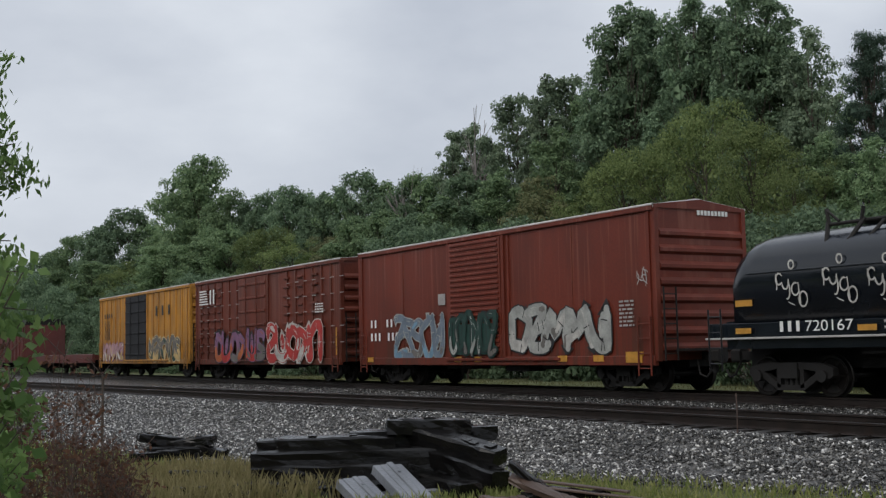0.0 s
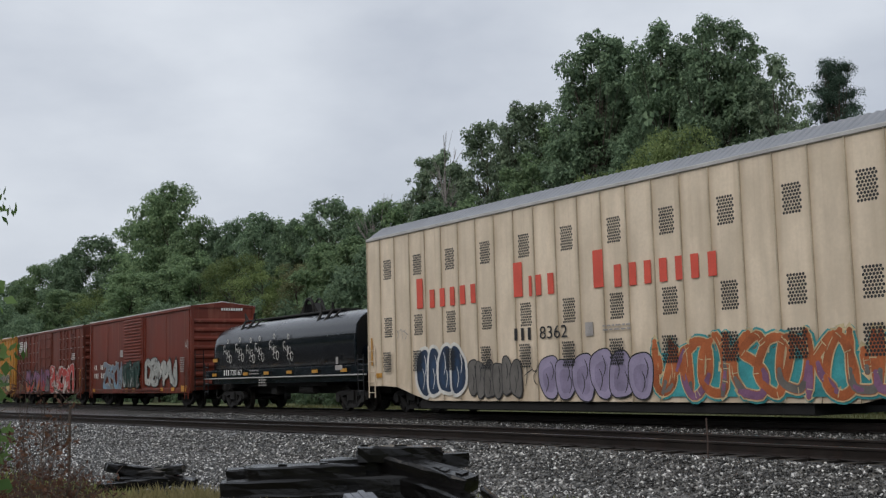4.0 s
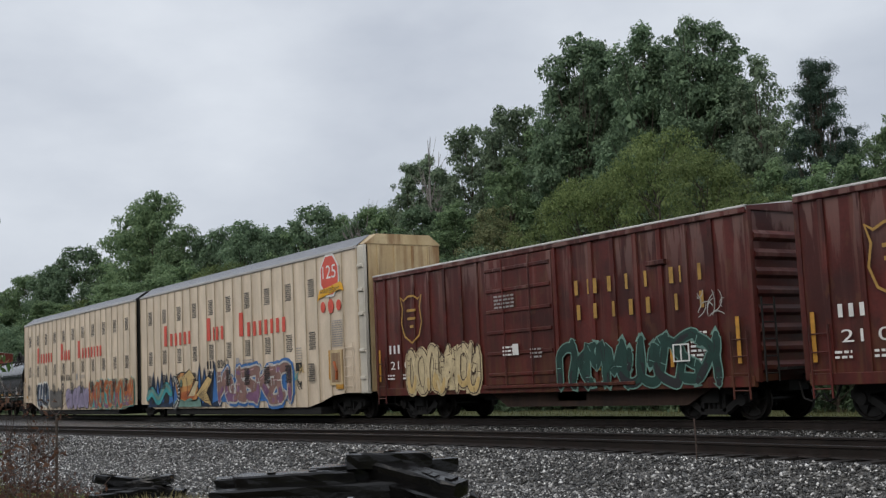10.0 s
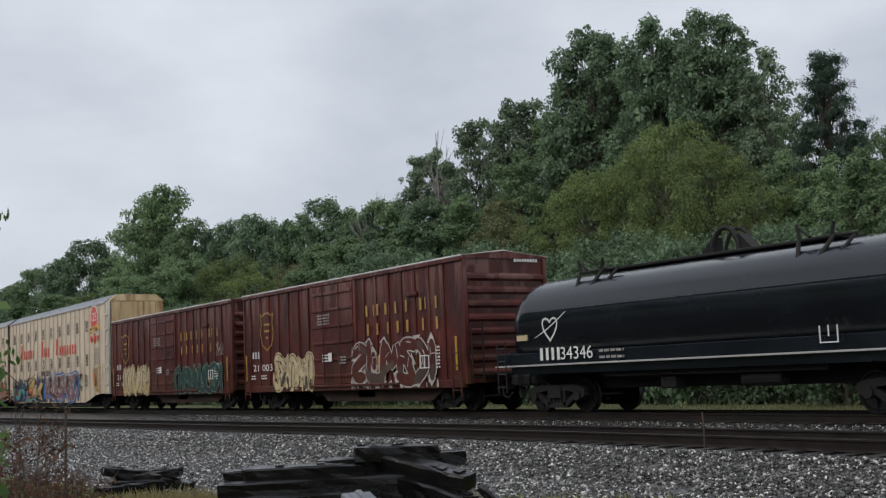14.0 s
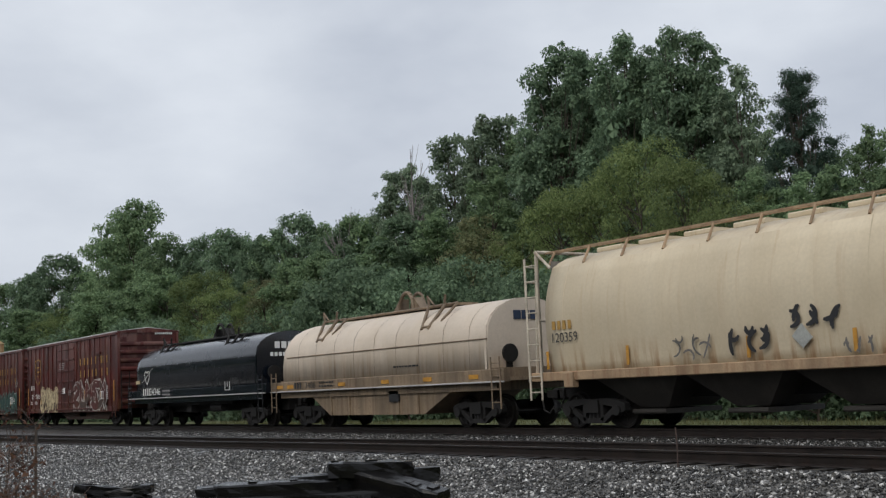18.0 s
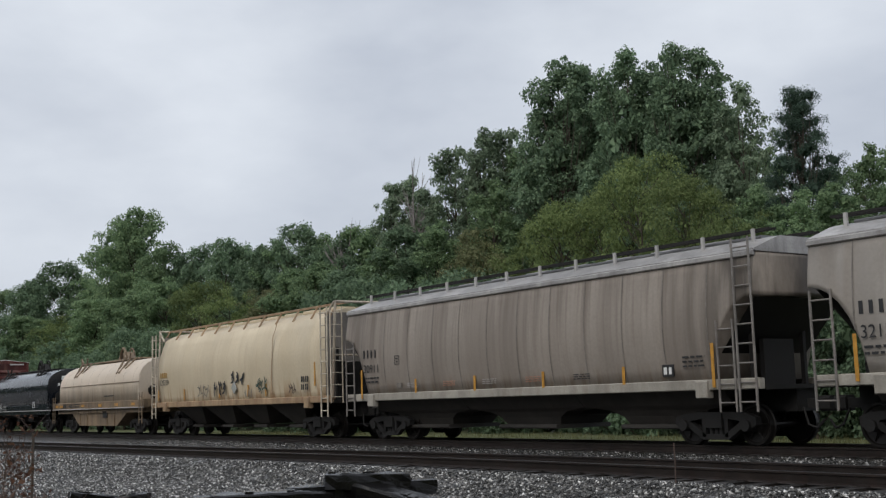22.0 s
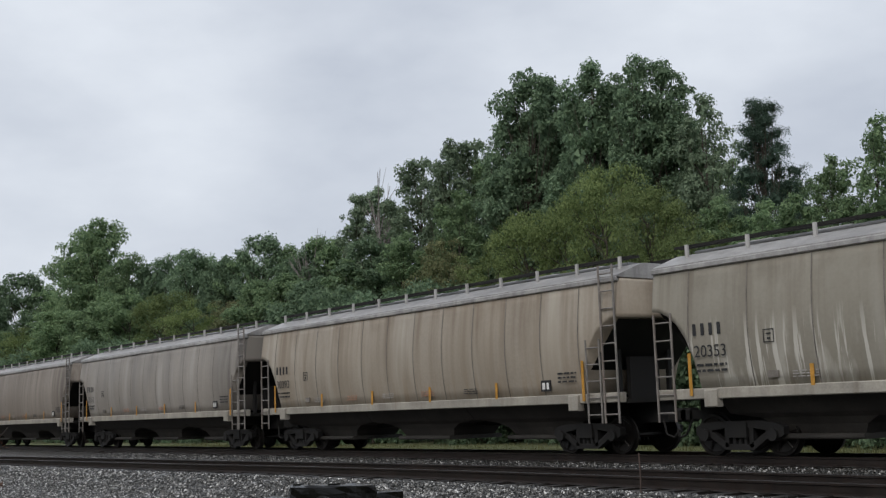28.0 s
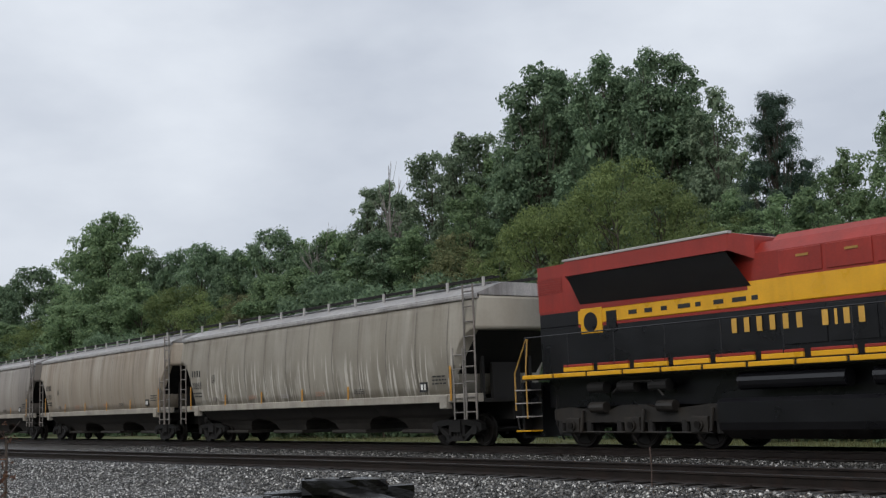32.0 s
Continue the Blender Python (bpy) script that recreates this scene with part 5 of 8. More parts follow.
    for s in (-1, 1):
        part("side_sill", Mesh().bevel_box(-h, h, *sorted((s * 1.36, s * sy)), 1.27, 1.62, 0.02), frame_mat, root)
    part("sill_edge", Mesh().bevel_box(-h, h, -1.60, -1.54, 1.255, 1.30, 0.008), "ladder_grey", root, "worn pale sill edge")
    if black:
        part("brake_reservoir", Mesh().rod((1.2, -0.95, 0.78), (2.3, -0.95, 0.78), 0.17, 12), "running_gear", root)
        part("brake_valve", Mesh().bevel_box(-1.3, -0.8, -1.1, -0.75, 0.6, 0.95, 0.03), "running_gear", root)
        for k, x in enumerate((-4.4, -1.2, 0.9, 4.3)):
            small_print(root, x, 1.19, 2, 0.45, "stencil_dim", -1.25, 300 + seed * 9 + k, 0.035, 0.07)
        part("underframe", Mesh().box(-h + 0.3, h - 0.3, -0.45, 0.45, 0.62, 1.1).box(-3.2, 3.6, -1.2, 1.2, 0.92, 1.2), "running_gear", root)
    else:
        part("belly", Mesh().plate([(-h + 2.3, 1.27), (h - 2.3, 1.27), (h - 4.2, 0.42), (-h + 4.0, 0.42)], -1.35, 1.35), frame_mat, root, "deep stained centre frame")
        for x in (-h + 4.1, -h + 5.3, h - 5.6, h - 4.5):
            part("belly_rib", Mesh().box(x, x + 0.07, -1.4, -1.33, 0.44, 1.27), frame_mat, root)
        part("placard", Mesh().box(0.9, 1.45, -1.42, -1.34, 0.82, 1.15), "stencil_black", root)
    for d in (-1, 1):
        truck(root, d * (h - 1.95), sets)
        coupler(root, d * h, d)
        ladder(root, d * h - d * 0.12, d * h - d * 0.5, -1.6, 0.55, 1.95, "coil_frame" if not black else "loco_black", 4)
        part("end_platform", Mesh().box(min(d * h, d * (h - 0.75)), max(d * h, d * (h - 0.75)), -1.35, 1.35, 1.3, 1.4), frame_mat, root)
        part("hand_brake", Mesh().rod((d * (h - 0.55), -0.9, 2.05), (d * (h - 0.48), -0.9, 2.05), 0.26, 16).box(d * (h - 0.6), d * (h - 0.6) + 0.06, -1.0, -0.8, 1.4, 2.2), "black_and_shade", root)
    for x in {1: (-6.0, -2.75, -0.75, 1.3, 3.4, 5.6), 2: (), 3: (-6.2, -5.4, -1.75, 0.95, 3.3, 5.6)}[seed]:
        reflector(root, x, 1.44, 0.45, 0.12, -1.575)
    return root


def coil_cars():
    c = coil_car(-12.15, 14.3, "black coil car with rounded steel cover and white tags", "black_coil", "black_coil", True, 1)
    bars("stencil", -5.0, 1.4, [0.17, 0.17, 0.17], 0.22, "stencil_white", c, -1.575, 0.05)
    lettering("stencil", "720167", -4.28, 1.4, 0.22, "stencil_white", c, -1.575, 1.2)
    small_print(c, -2.35, 1.58, 2, 0.9, "stencil_dim", -1.575, 31, 0.05, 0.12)
    for k, x in enumerate((-5.05, -3.8, -2.7, -1.85, -0.5, 0.75)):
        tag, dz = Mesh(), 0.04 * math.sin(k * 2.1)

        def loop(cx, cz, rx, rz, a0, a1, dy):
            ribbon(tag, [(x + cx + rx * math.cos(a), 0.07 + dz + cz + rz * math.sin(a)) for a in [a0 + (a1 - a0) * j / 12 for j in range(13)]], 0.02, -1.532 - dy)

        loop(0.42, 2.74, 0.07, 0.09, 0, 6.28, 0.0)
        loop(0.08, 2.45, 0.09, 0.12, 0.6, 5.6, 0.002)
        loop(0.25, 2.38, 0.09, 0.15, 3.3, 6.6, 0.004)
        loop(0.30, 2.20, 0.07, 0.18, -1.9, 1.2, 0.006)
        loop(0.52, 2.22, 0.10, 0.13, 1.2, 5.9, 0.008)
        loop(0.72, 2.00, 0.11, 0.16, 0, 6.28, 0.010)
        ribbon(tag, [(x, 2.62 + dz), (x + 0.03, 2.45 + dz), (x + 0.02, 2.3 + dz)], 0.02, -1.545)
        ribbon(tag, [(x + 0.6, 2.42 + dz), (x + 0.63, 2.2 + dz), (x + 0.66, 2.0 + dz)], 0.02, -1.547)
        ribbon(tag, [(x + 0.34, 2.02 + dz), (x + 0.42, 1.98 + dz), (x + 0.5, 1.95 + dz)], 0.014, -1.549)
        tagged(part("graffiti", tag, "tag_chalk", c, "white sprayed tag, unreadable"), kind="stuff")
    reflector(c, -6.0, 2.05, 0.5, 0.14, -1.53)
    part("placard", Mesh().box(5.0, 5.5, -1.585, -1.57, 1.45, 1.62).box(5.05, 5.2, -1.59, -1.57, 1.66, 1.9), "stencil_dim", c)
    small_print(c, -1.4, 1.2, 3, 0.7, "stencil_dim", -1.6, 33)
    c = coil_car(80.28, 14.5, "glossy black coil car with rounded steel cover", "black_coil", "black_coil", True, 2)
    bars("stencil", -5.3, 1.4, [0.22, 0.2, 0.2, 0.2], 0.32, "stencil_white", c, -1.575, 0.03)
    lettering("stencil", "34346", -4.4, 1.4, 0.32, "stencil_white", c, -1.575, 1.25)
    small_print(c, -2.9, 1.6, 2, 0.9, "stencil_dim", -1.575, 35, 0.06, 0.16)
    heart = Mesh()
    ribbon(heart, [(-4.85 + 0.035 * 16 * math.sin(a) ** 3 * 0.55, 2.25 + 0.022 * (13 * math.cos(a) - 5 * math.cos(2 * a) - 2 * math.cos(3 * a))) for a in [2 * math.pi * k / 20 for k in range(21)]], 0.028, -1.53)
    ribbon(heart, [(-5.5, 2.0), (-5.0, 2.2), (-4.6, 2.4), (-4.2, 2.62)], 0.016, -1.528)
    part("graffiti", heart, "tag_white", c, "sprayed white heart outline")
    part("placard", Mesh().box(-6.3, -5.85, -1.53, -1.5, 1.95, 2.1), "tag_cream", c)
    for a, b, d, e in ((3.75, 4.2, 1.45, 1.475), (3.75, 3.775, 1.475, 1.8), (4.175, 4.2, 1.475, 1.8), (3.96, 3.985, 1.58, 1.8)):
        part("placard", Mesh().box(a, b, -1.585, -1.57, d, e), "stencil_white", c)
    m = Mesh()
    for i in range(4):
        m.box(6.53, 6.56, -0.75 + 0.28 * i, -0.55 + 0.28 * i, 2.95, 3.2)
    for i in range(9):
        m.box(6.53, 6.56, -0.95 + 0.18 * i, -0.83 + 0.18 * i, 2.65, 2.8)
    tagged(part("stencil", m, "stencil_white", c), kind="stuff")
    c = coil_car(95.0, 13.9, "cream-white coil car with stained cover and deep frame", "white_coil", "coil_frame", False, 3)
    lettering("stencil", "3486", -4.3, 1.36, 0.22, "stencil_black", c, -1.575, 0.75)
    bars("stencil", -5.1, 1.36, [0.15, 0.15, 0.15], 0.22, "stencil_black", c, -1.575, 0.04)
    small_print(c, -3.3, 1.56, 2, 1.0, "stencil_black", -1.575, 41, 0.05, 0.12)
    small_print(c, 1.4, 1.9, 1, 1.4, "stencil_black", -1.53, 42, 0.05)
    m = Mesh()
    for i in range(3):
        m.box(6.21, 6.24, -0.55 + 0.3 * i, -0.3 + 0.3 * i, 3.0, 3.25)
    tagged(part("stencil", m, "tag_navy", c), kind="stuff")


def vent_mesh():
    if "vent" not in CACHE:
        m = Mesh()
        # Flat black hexagons stand in for the darkness of open holes.
        for i in range(6):
            for j in range(9):
                x, z = -0.22 + 0.08 * i + (0.04 if j % 2 else 0), -0.29 + 0.072 * j
                m.add([(x + 0.035 * math.cos(a), 0, z + 0.035 * math.sin(a)) for a in [math.pi / 3 * k for k in range(6)]], [tuple(range(6))])
        CACHE["vent"] = m.data("vent")
    return CACHE["vent"]


def fish_mural(root, g):
    """A teal sea serpent with a toothed mouth that bites an orange fish, before blue spikes."""
    rng = random.Random(70)

    def sheet(name, outline, dy, mat, parent, label=""):
        n = len(outline)
        cx, cz = sum(p[0] for p in outline) / n, sum(p[1] for p in outline) / n
        m = Mesh().add([(a, g - dy, b) for a, b in outline] + [(cx, g - dy, cz)], [(i, (i + 1) % n, n) for i in range(n)])
        return part(name, m, mat, parent, label)

    back = None
    for k in range(14):  # spikes behind
        x = -8.9 + 0.56 * k
        top = 1.75 + 0.45 * rng.random() + (0.2 if k > 6 else 0.0)
        w = 0.55 + 0.25 * rng.random()
        ob = sheet("graffiti" if back is None else "spike", [(x - w, 0.5), (x + w, 0.5), (x + 0.1, top)], 0.004 + 0.0006 * k, "tag_navy", back or root, "sprayed sea serpent biting an orange fish" if back is None else "")
        back = back or ob
        sheet("spike", [(x - 0.25 * w, 0.62), (x + 0.55 * w, 0.75), (x + 0.12, top - 0.3)], 0.013 + 0.0006 * k, "tag_blue" if k % 3 else "stencil_black", back)
    wave = [(-9.55 + 0.16 * i, 0.93 + 0.24 * math.sin(i * 0.52) + 0.015 * i) for i in range(20)]
    for w, dy, mat in ((0.27, 0.024, "stencil_black"), (0.23, 0.028, "tag_teal"), (0.09, 0.032, "tag_mint")):
        m = Mesh()
        ribbon(m, [(a, b + (0.07 if mat == "tag_mint" else 0)) for a, b in wave], w, g - dy)
        part("serpent", m, mat, back)
    # the fish: rounded body, tail and fins
    body = [(-4.85 + 1.25 * math.cos(a) * (1.25 if math.cos(a) > 0 else 0.85), 1.30 + 0.66 * math.sin(a) - 0.16 * math.cos(a)) for a in [2 * math.pi * k / 28 for k in range(28)]]
    sheet("fish", [(-4.85 + (a + 4.85) * 1.05, 1.3 + (b - 1.3) * 1.08) for a, b in body], 0.036, "stencil_black", back)
    sheet("fish", body, 0.040, "tag_amber", back)
    sheet("fish", [(-4.75 + 0.9 * math.cos(a), 1.62 + 0.24 * math.sin(a)) for a in [2 * math.pi * k / 16 for k in range(16)]], 0.043, "tag_sand", back)
    for pts, mat in (([(-3.5, 1.0), (-2.2, 1.75), (-1.75, 1.6), (-2.35, 1.1), (-1.8, 0.52), (-2.6, 0.7)], "tag_sand"), ([(-4.4, 0.95), (-3.5, 1.6), (-3.2, 1.55), (-3.7, 0.95)], "tag_cream"), ([(-4.9, 1.85), (-4.2, 2.1), (-3.6, 1.7), (-4.2, 1.65)], "tag_sand")):
        sheet("fin", [(a - 0.05, b + 0.04) for a, b in pts], 0.046, "stencil_black", back)
        sheet("fin", pts, 0.050, mat, back)
    sheet("water", [(-6.1, 0.5), (-2.9, 0.5), (-3.1, 0.85), (-3.6, 0.72), (-4.2, 0.88), (-4.9, 0.74), (-5.5, 0.86), (-6.0, 0.75)], 0.054, "tag_mint", back)
    for k in range(7):  # scales on the back, rays of the tail, the gill
        x = -5.2 + 0.26 * k
        m = Mesh()
        ribbon(m, [(x, 1.72), (x + 0.1, 1.83 - 0.02 * k), (x + 0.22, 1.84 - 0.05 * k)], 0.018, g - 0.0445)
        part("fish_line", m, "tag_umber", back)
        m = Mesh()
        ribbon(m, [(-3.2, 1.02 - 0.02 * k), (-2.5, 1.2 - 0.09 * k), (-2.0, 1.5 - 0.15 * k)], 0.014, g - 0.0515 - 0.0004 * k)
        part("fish_line", m, "tag_umber", back)
    sheet("fish", [(-4.5 + 0.85 * math.cos(a), 0.98 + 0.2 * math.sin(a)) for a in [2 * math.pi * k / 16 for k in range(16)]], 0.0425, "tag_orange", back)
    m = Mesh()
    ribbon(m, [(-4.62 + 0.12 * math.sin(2.6 * q), 1.85 - 1.05 * q) for q in [k / 8 for k in range(9)]], 0.025, g - 0.0455)
    part("fish_line", m, "stencil_black", back)
    # open mouth with two rows of teeth, and the eye
    mouth = [(-6.05 + 0.62 * math.cos(a), 1.12 + 0.62 * math.sin(a)) for a in [math.pi * (0.62 - 1.22 * k / 14) for k in range(15)]]
    m = Mesh()
    ribbon(m, mouth, 0.15, g - 0.058)
    part("mouth", m, "stencil_black", back)
    for k in range(1, 14):
        (a, b), (c, d) = mouth[k], (-6.05, 1.12)
        t = Vector((a - c, b - d)).normalized()
        n = Vector((-t.y, t.x)) * 0.045
        sheet("tooth", [(a + t.x * 0.09 + n.x, b + t.y * 0.09 + n.y), (a + t.x * 0.09 - n.x, b + t.y * 0.09 - n.y), (a - t.x * 0.2, b - t.y * 0.2)], 0.075, "tag_white", back)
    for r, dy, mat in ((0.17, 0.077, "stencil_black"), (0.14, 0.080, "tag_mint"), (0.06, 0.083, "stencil_black")):
        sheet("eye", [(-5.15 + 0.75 * r * math.cos(a), 1.52 + 1.15 * r * math.sin(a)) for a in [2 * math.pi * k / 14 for k in range(14)]], dy, mat, back)


def autorack(u0, u1, first):
    """One half of the two-part car carrier."""
    u, L = (u0 + u1) / 2, u1 - u0
    h = L / 2
    root, sets = car("autorack", "dirty cream car carrier with perforated side panels and large red wordmark", u)
    y = -1.6
    eave, top, low, mid = 5.72, 6.16, 0.62, 0.82
    outer = -1 if first else 1
    part("body", Mesh().box(-h + 0.05, h - 0.05, -1.5, 1.5, 0.9, eave), "black_and_shade", root)
    n, w = 23, 0.9125
    first_x = -9.15 - 1.5 * w + (0 if first else -0.05)
    for i in range(n):
        x = max(-h, first_x + i * w)
        x2 = min(h, first_x + (i + 1) * w)
        if i == 0:
            x = -h
        if i == n - 1:
            x2 = h

        def foot(v):
            d = abs(v - outer * h)
            return 0.88 if d < 1.6 else 0.88 - 0.46 * min(1.0, (d - 1.6) / 1.9) if abs(v + outer * h) > 1.4 else 0.62
        part("side_panel", Mesh().plate([(x + 0.008, foot(x)), (x2 - 0.008, foot(x2)), (x2 - 0.008, eave), (x + 0.008, eave)], y, y + 0.05), "cream_rack", root)
        part("panel_rib", Mesh().plate([(x - 0.016, foot(x) + 0.02), (x + 0.016, foot(x) + 0.02), (x + 0.016, eave), (x - 0.016, eave)], y - 0.03, y + 0.02), "rack_seam", root)
    part("eave_rail", Mesh().bevel_box(-h, h, y - 0.05, y + 0.04, eave - 0.07, eave + 0.03, 0.015), "ladder_grey", root)
    k = int(L / 0.055)
    rings = []
    for i in range(k + 1):
        a, lift = -h + i * L / k, 0.022 * (i // 2 % 2)
        rings.append([(a, y, eave + 0.02), (a, -1.05, top - 0.04 + lift), (a, 0, top + lift), (a, 1.05, top - 0.04 + lift), (a, 1.6, eave)])
    corr = Mesh().loft(rings, closed=False, caps=False)
    part("roof", corr, "galvanised", root, "grey corrugated roof sheets")
    vm = vent_mesh()
    for i in range(11 if first else 10):
        for z in (4.62, 2.75, 1.64):
            tagged(part("vent", vm, "stencil_black", root, at=pose(-9.15 + 1.825 * i + (0 if first else -0.07), y - (0.076 if z < 2 else 0.004), z)), "vent field, its dark holes laid on as flat black spots", kind="stuff")
    for x, z, widths, tall in ((-7.5, 3.24, [0.66], 0.92), (-6.72, 3.22, [0.5, 0.5, 0.46, 0.5, 0.46], 0.55), (-2.5, 3.24, [0.74], 0.94), (-1.66, 3.22, [0.15, 0.44, 0.48], 0.55),
                               (0.83, 3.24, [0.72], 0.94), (1.66, 3.2, [0.48, 0.47, 0.44, 0.48, 0.42, 0.46, 0.48], 0.55)):
        bars("wordmark", x, z, widths, tall, "stencil_red", root, y - 0.03, 0.06)
    bars("stencil", -2.42, 2.06, [0.24, 0.24, 0.24], 0.33, "stencil_black", root, y - 0.03, 0.06)
    lettering("stencil", "8362", -1.25, 2.06, 0.33, "stencil_black", root, y - 0.032, 1.15)
    part("placard", Mesh().box(0.62, 0.92, y - 0.035, y - 0.03, 2.06, 2.4), "stencil_dim", root)
    small_print(root, 1.3, 2.3, 2, 1.0, "stencil_dim", y - 0.05, 51, 0.04, 0.1)
    # The wide low plate is added to fill the gap underneath with black.
    part("centre_sill", Mesh().box(-h + 1.0, h - 1.0, -0.6, 0.6, 0.35, 0.9).bevel_box(-h + 3.0, h - 3.0, -1.5, 1.5, 0.16, 0.42, 0.03), "running_gear", root)
    g = y - 0.034
    if first:
        bubble_letters(root, -7.35, -4.85, 0.55, 2.0, 4, "tag_navy", "tag_white", g, 61, "tag_ink", "tag_white")
        bubble_letters(root, -4.62, -2.1, 0.5, 1.6, 6, "tag_grey", "stencil_black", g, 62, "tag_grey")
        bubble_letters(root, -1.25, 2.95, 0.5, 1.65, 6, "tag_lilac", "stencil_black", g, 63, "tag_dusk")
        scribble(root, -2.0, -1.4, 0.8, 1.4, 2, "stencil_black", g, 160, 0.014)
        scribble(root, -8.6, -7.9, 2.3, 2.7, 3, "stencil_dim", g, 161, 0.01)
        graffiti(root, 3.0, 10.2, 0.45, 2.0, 13, "tag_orange", "tag_cream", g, 64, ["tag_orange", "tag_grey", "tag_plum"], "tag_teal", "wild", 3, 0.85)
        reflector(root, -9.75, 1.22, 0.35, 0.14, g)
        reflector(root, -10.2, 2.0, 0.08, 0.9, g)
    else:
        fish_mural(root, g)
        graffiti(root, -1.25, 5.6, 0.5, 2.15, 7, "tag_russet", "tag_chalk", g, 73, ["tag_plum", "tag_plum", "tag_russet"], "tag_blue", "wild", 3, 0.8, "tag_pink", 1.5)
        for k, (x, z) in enumerate(((5.7, 1.55), (5.95, 1.2), (6.15, 1.75))):
            scribble(root, x, x + 0.4, z - 0.2, z + 0.2, 2, ("tag_teal", "stencil_black", "tag_sand")[k], g, 170 + k, 0.02)
        # anniversary badge
        bx, bz = 8.68, 4.92
        oc = [(bx + 0.72 * math.cos(a), bz + 0.8 * math.sin(a)) for a in [math.pi / 8 + math.pi / 4 * k for k in range(8)]]
        bd = part("badge", Mesh().plate(oc, g - 0.012, g), "stencil_white", root, "red octagonal anniversary badge")
        part("badge_field", Mesh().plate([(bx + (a - bx) * 0.9, bz + (b - bz) * 0.9) for a, b in oc], g - 0.018, g), "stencil_red", bd)
        lettering("numeral", "125", bx - 0.47, bz - 0.1, 0.46, "stencil_white", bd, g - 0.021, 0.94)
        part("ribbon", Mesh().plate([(bx - 0.92, bz - 0.82), (bx - 0.72, bz - 0.72), (bx, bz - 0.64), (bx + 0.76, bz - 0.54), (bx + 0.96, bz - 0.6), (bx + 0.88, bz - 0.36), (bx + 0.76, bz - 0.27), (bx, bz - 0.38), (bx - 0.72, bz - 0.46), (bx - 0.82, bz - 0.62)], g - 0.024, g - 0.005), "loco_yellow", bd)
        lettering("numeral", "ANNIVERSARY", bx - 0.68, bz - 0.6, 0.17, "stencil_black", bd, g - 0.027, 1.36)
        for k, x in enumerate((bx - 0.55, bx + 0.02, bx + 0.58)):
            part("badge", Mesh().plate([(x + (0.17 if k != 1 else 0.21) * math.cos(a), 3.86 + (0.2 if k != 1 else 0.26) * math.sin(a)) for a in [math.pi / 8 + math.pi / 4 * j for j in range(8)]], g - 0.008, g), "stencil_red", root, "small red emblem")
        small_print(root, 8.7, 3.36, 12, 0.75, "stencil_dim", g, 55, 0.035, 0.078)
        small_print(root, 5.95, 2.55, 6, 0.45, "stencil_dim", g, 56, 0.03, 0.09)
        part("placard", Mesh().box(5.93, 6.37, g - 0.004, g, 1.72, 2.02), "stencil_black", root)
        # end doors, corner post, brake wheel cabinet
        part("end_door", Mesh().plate([(h, 0.9), (h + 0.42, 0.9), (h + 0.42, eave + 0.1), (h, eave)], -1.45, 1.45), "cream_end", root, "yellowed cream end doors with rust streaks")
        for yy in (-1.0, -0.35, 0.35, 1.0):
            part("door_rib", Mesh().box(h + 0.42, h + 0.47, yy - 0.04, yy + 0.04, 0.95, eave), "cream_end", root)
        part("end_cap", Mesh().prism([(-1.5, eave + 0.05), (-1.05, top - 0.05), (1.05, top - 0.05), (1.5, eave + 0.05)], h - 0.02, h + 0.45), "cream_end", root)
        part("corner_post", Mesh().bevel_box(h - 0.05, h + 0.42, -1.56, -1.4, 0.85, eave + 0.02, 0.03), "post_cream", root, "white riveted corner post")
        for z in (1.3, 2.2, 3.4, 4.2, 5.0):
            part("hinge", Mesh().bevel_box(h + 0.05, h + 0.36, -1.62, -1.54, z, z + 0.12, 0.02), "post_cream", root)
        ladder(root, 9.62, 10.2, y - 0.09, 0.95, 2.55, "cream_rack", 5)
        part("brake_cabinet", Mesh().box(8.5, 9.42, y - 0.06, y - 0.02, 1.15, 2.35), "cream_end", root)
        part("brake_recess", Mesh().box(8.65, 9.3, y - 0.065, y - 0.055, 1.25, 2.25), "rusty_sill", root)
        part("brake_lever", Mesh().pipe([(8.9, y - 0.09, 1.95), (9.08, y - 0.1, 1.6), (9.04, y - 0.1, 1.35)], 0.05), "tag_orange", root)
        reflector(root, 8.52, 1.85, 0.1, 1.0, g - 0.02)
        reflector(root, 9.2, 1.1, 0.5, 0.16, g - 0.02)
    inner = -outer
    if first:
        ladder(root, -h + 0.1, -h + 0.5, y - 0.08, 0.5, 2.2, "cream_rack", 5)
        part("end_door", Mesh().plate([(-h - 0.25, 0.9), (-h, 0.9), (-h, eave), (-h - 0.25, eave)], -1.4, 1.4), "cream_end", root)
        part("diaphragm", Mesh().box(h - 0.1, h + 0.85, -1.4, 1.4, 0.75, eave - 0.1), "black_and_shade", root, "black bellows between the two halves")
        for k in range(5):
            part("bellows_fold", Mesh().box(h + 0.03 + 0.15 * k, h + 0.08 + 0.15 * k, -1.47, 1.47, 0.8, eave - 0.05), "black_and_shade", root)
    truck(root, outer * (h - 1.8), sets, 0.42)
    coupler(root, outer * h, outer)
    if first:
        truck(root, h + 0.37, sets, 0.42)


def hopper_half(z):
    """Half width of the bulging hopper side at that height."""
    return 1.47 + 0.15 * math.sin(math.pi * min(1.0, max(0.0, (z - 1.42) / 2.68) ** 0.9 * 1.02))


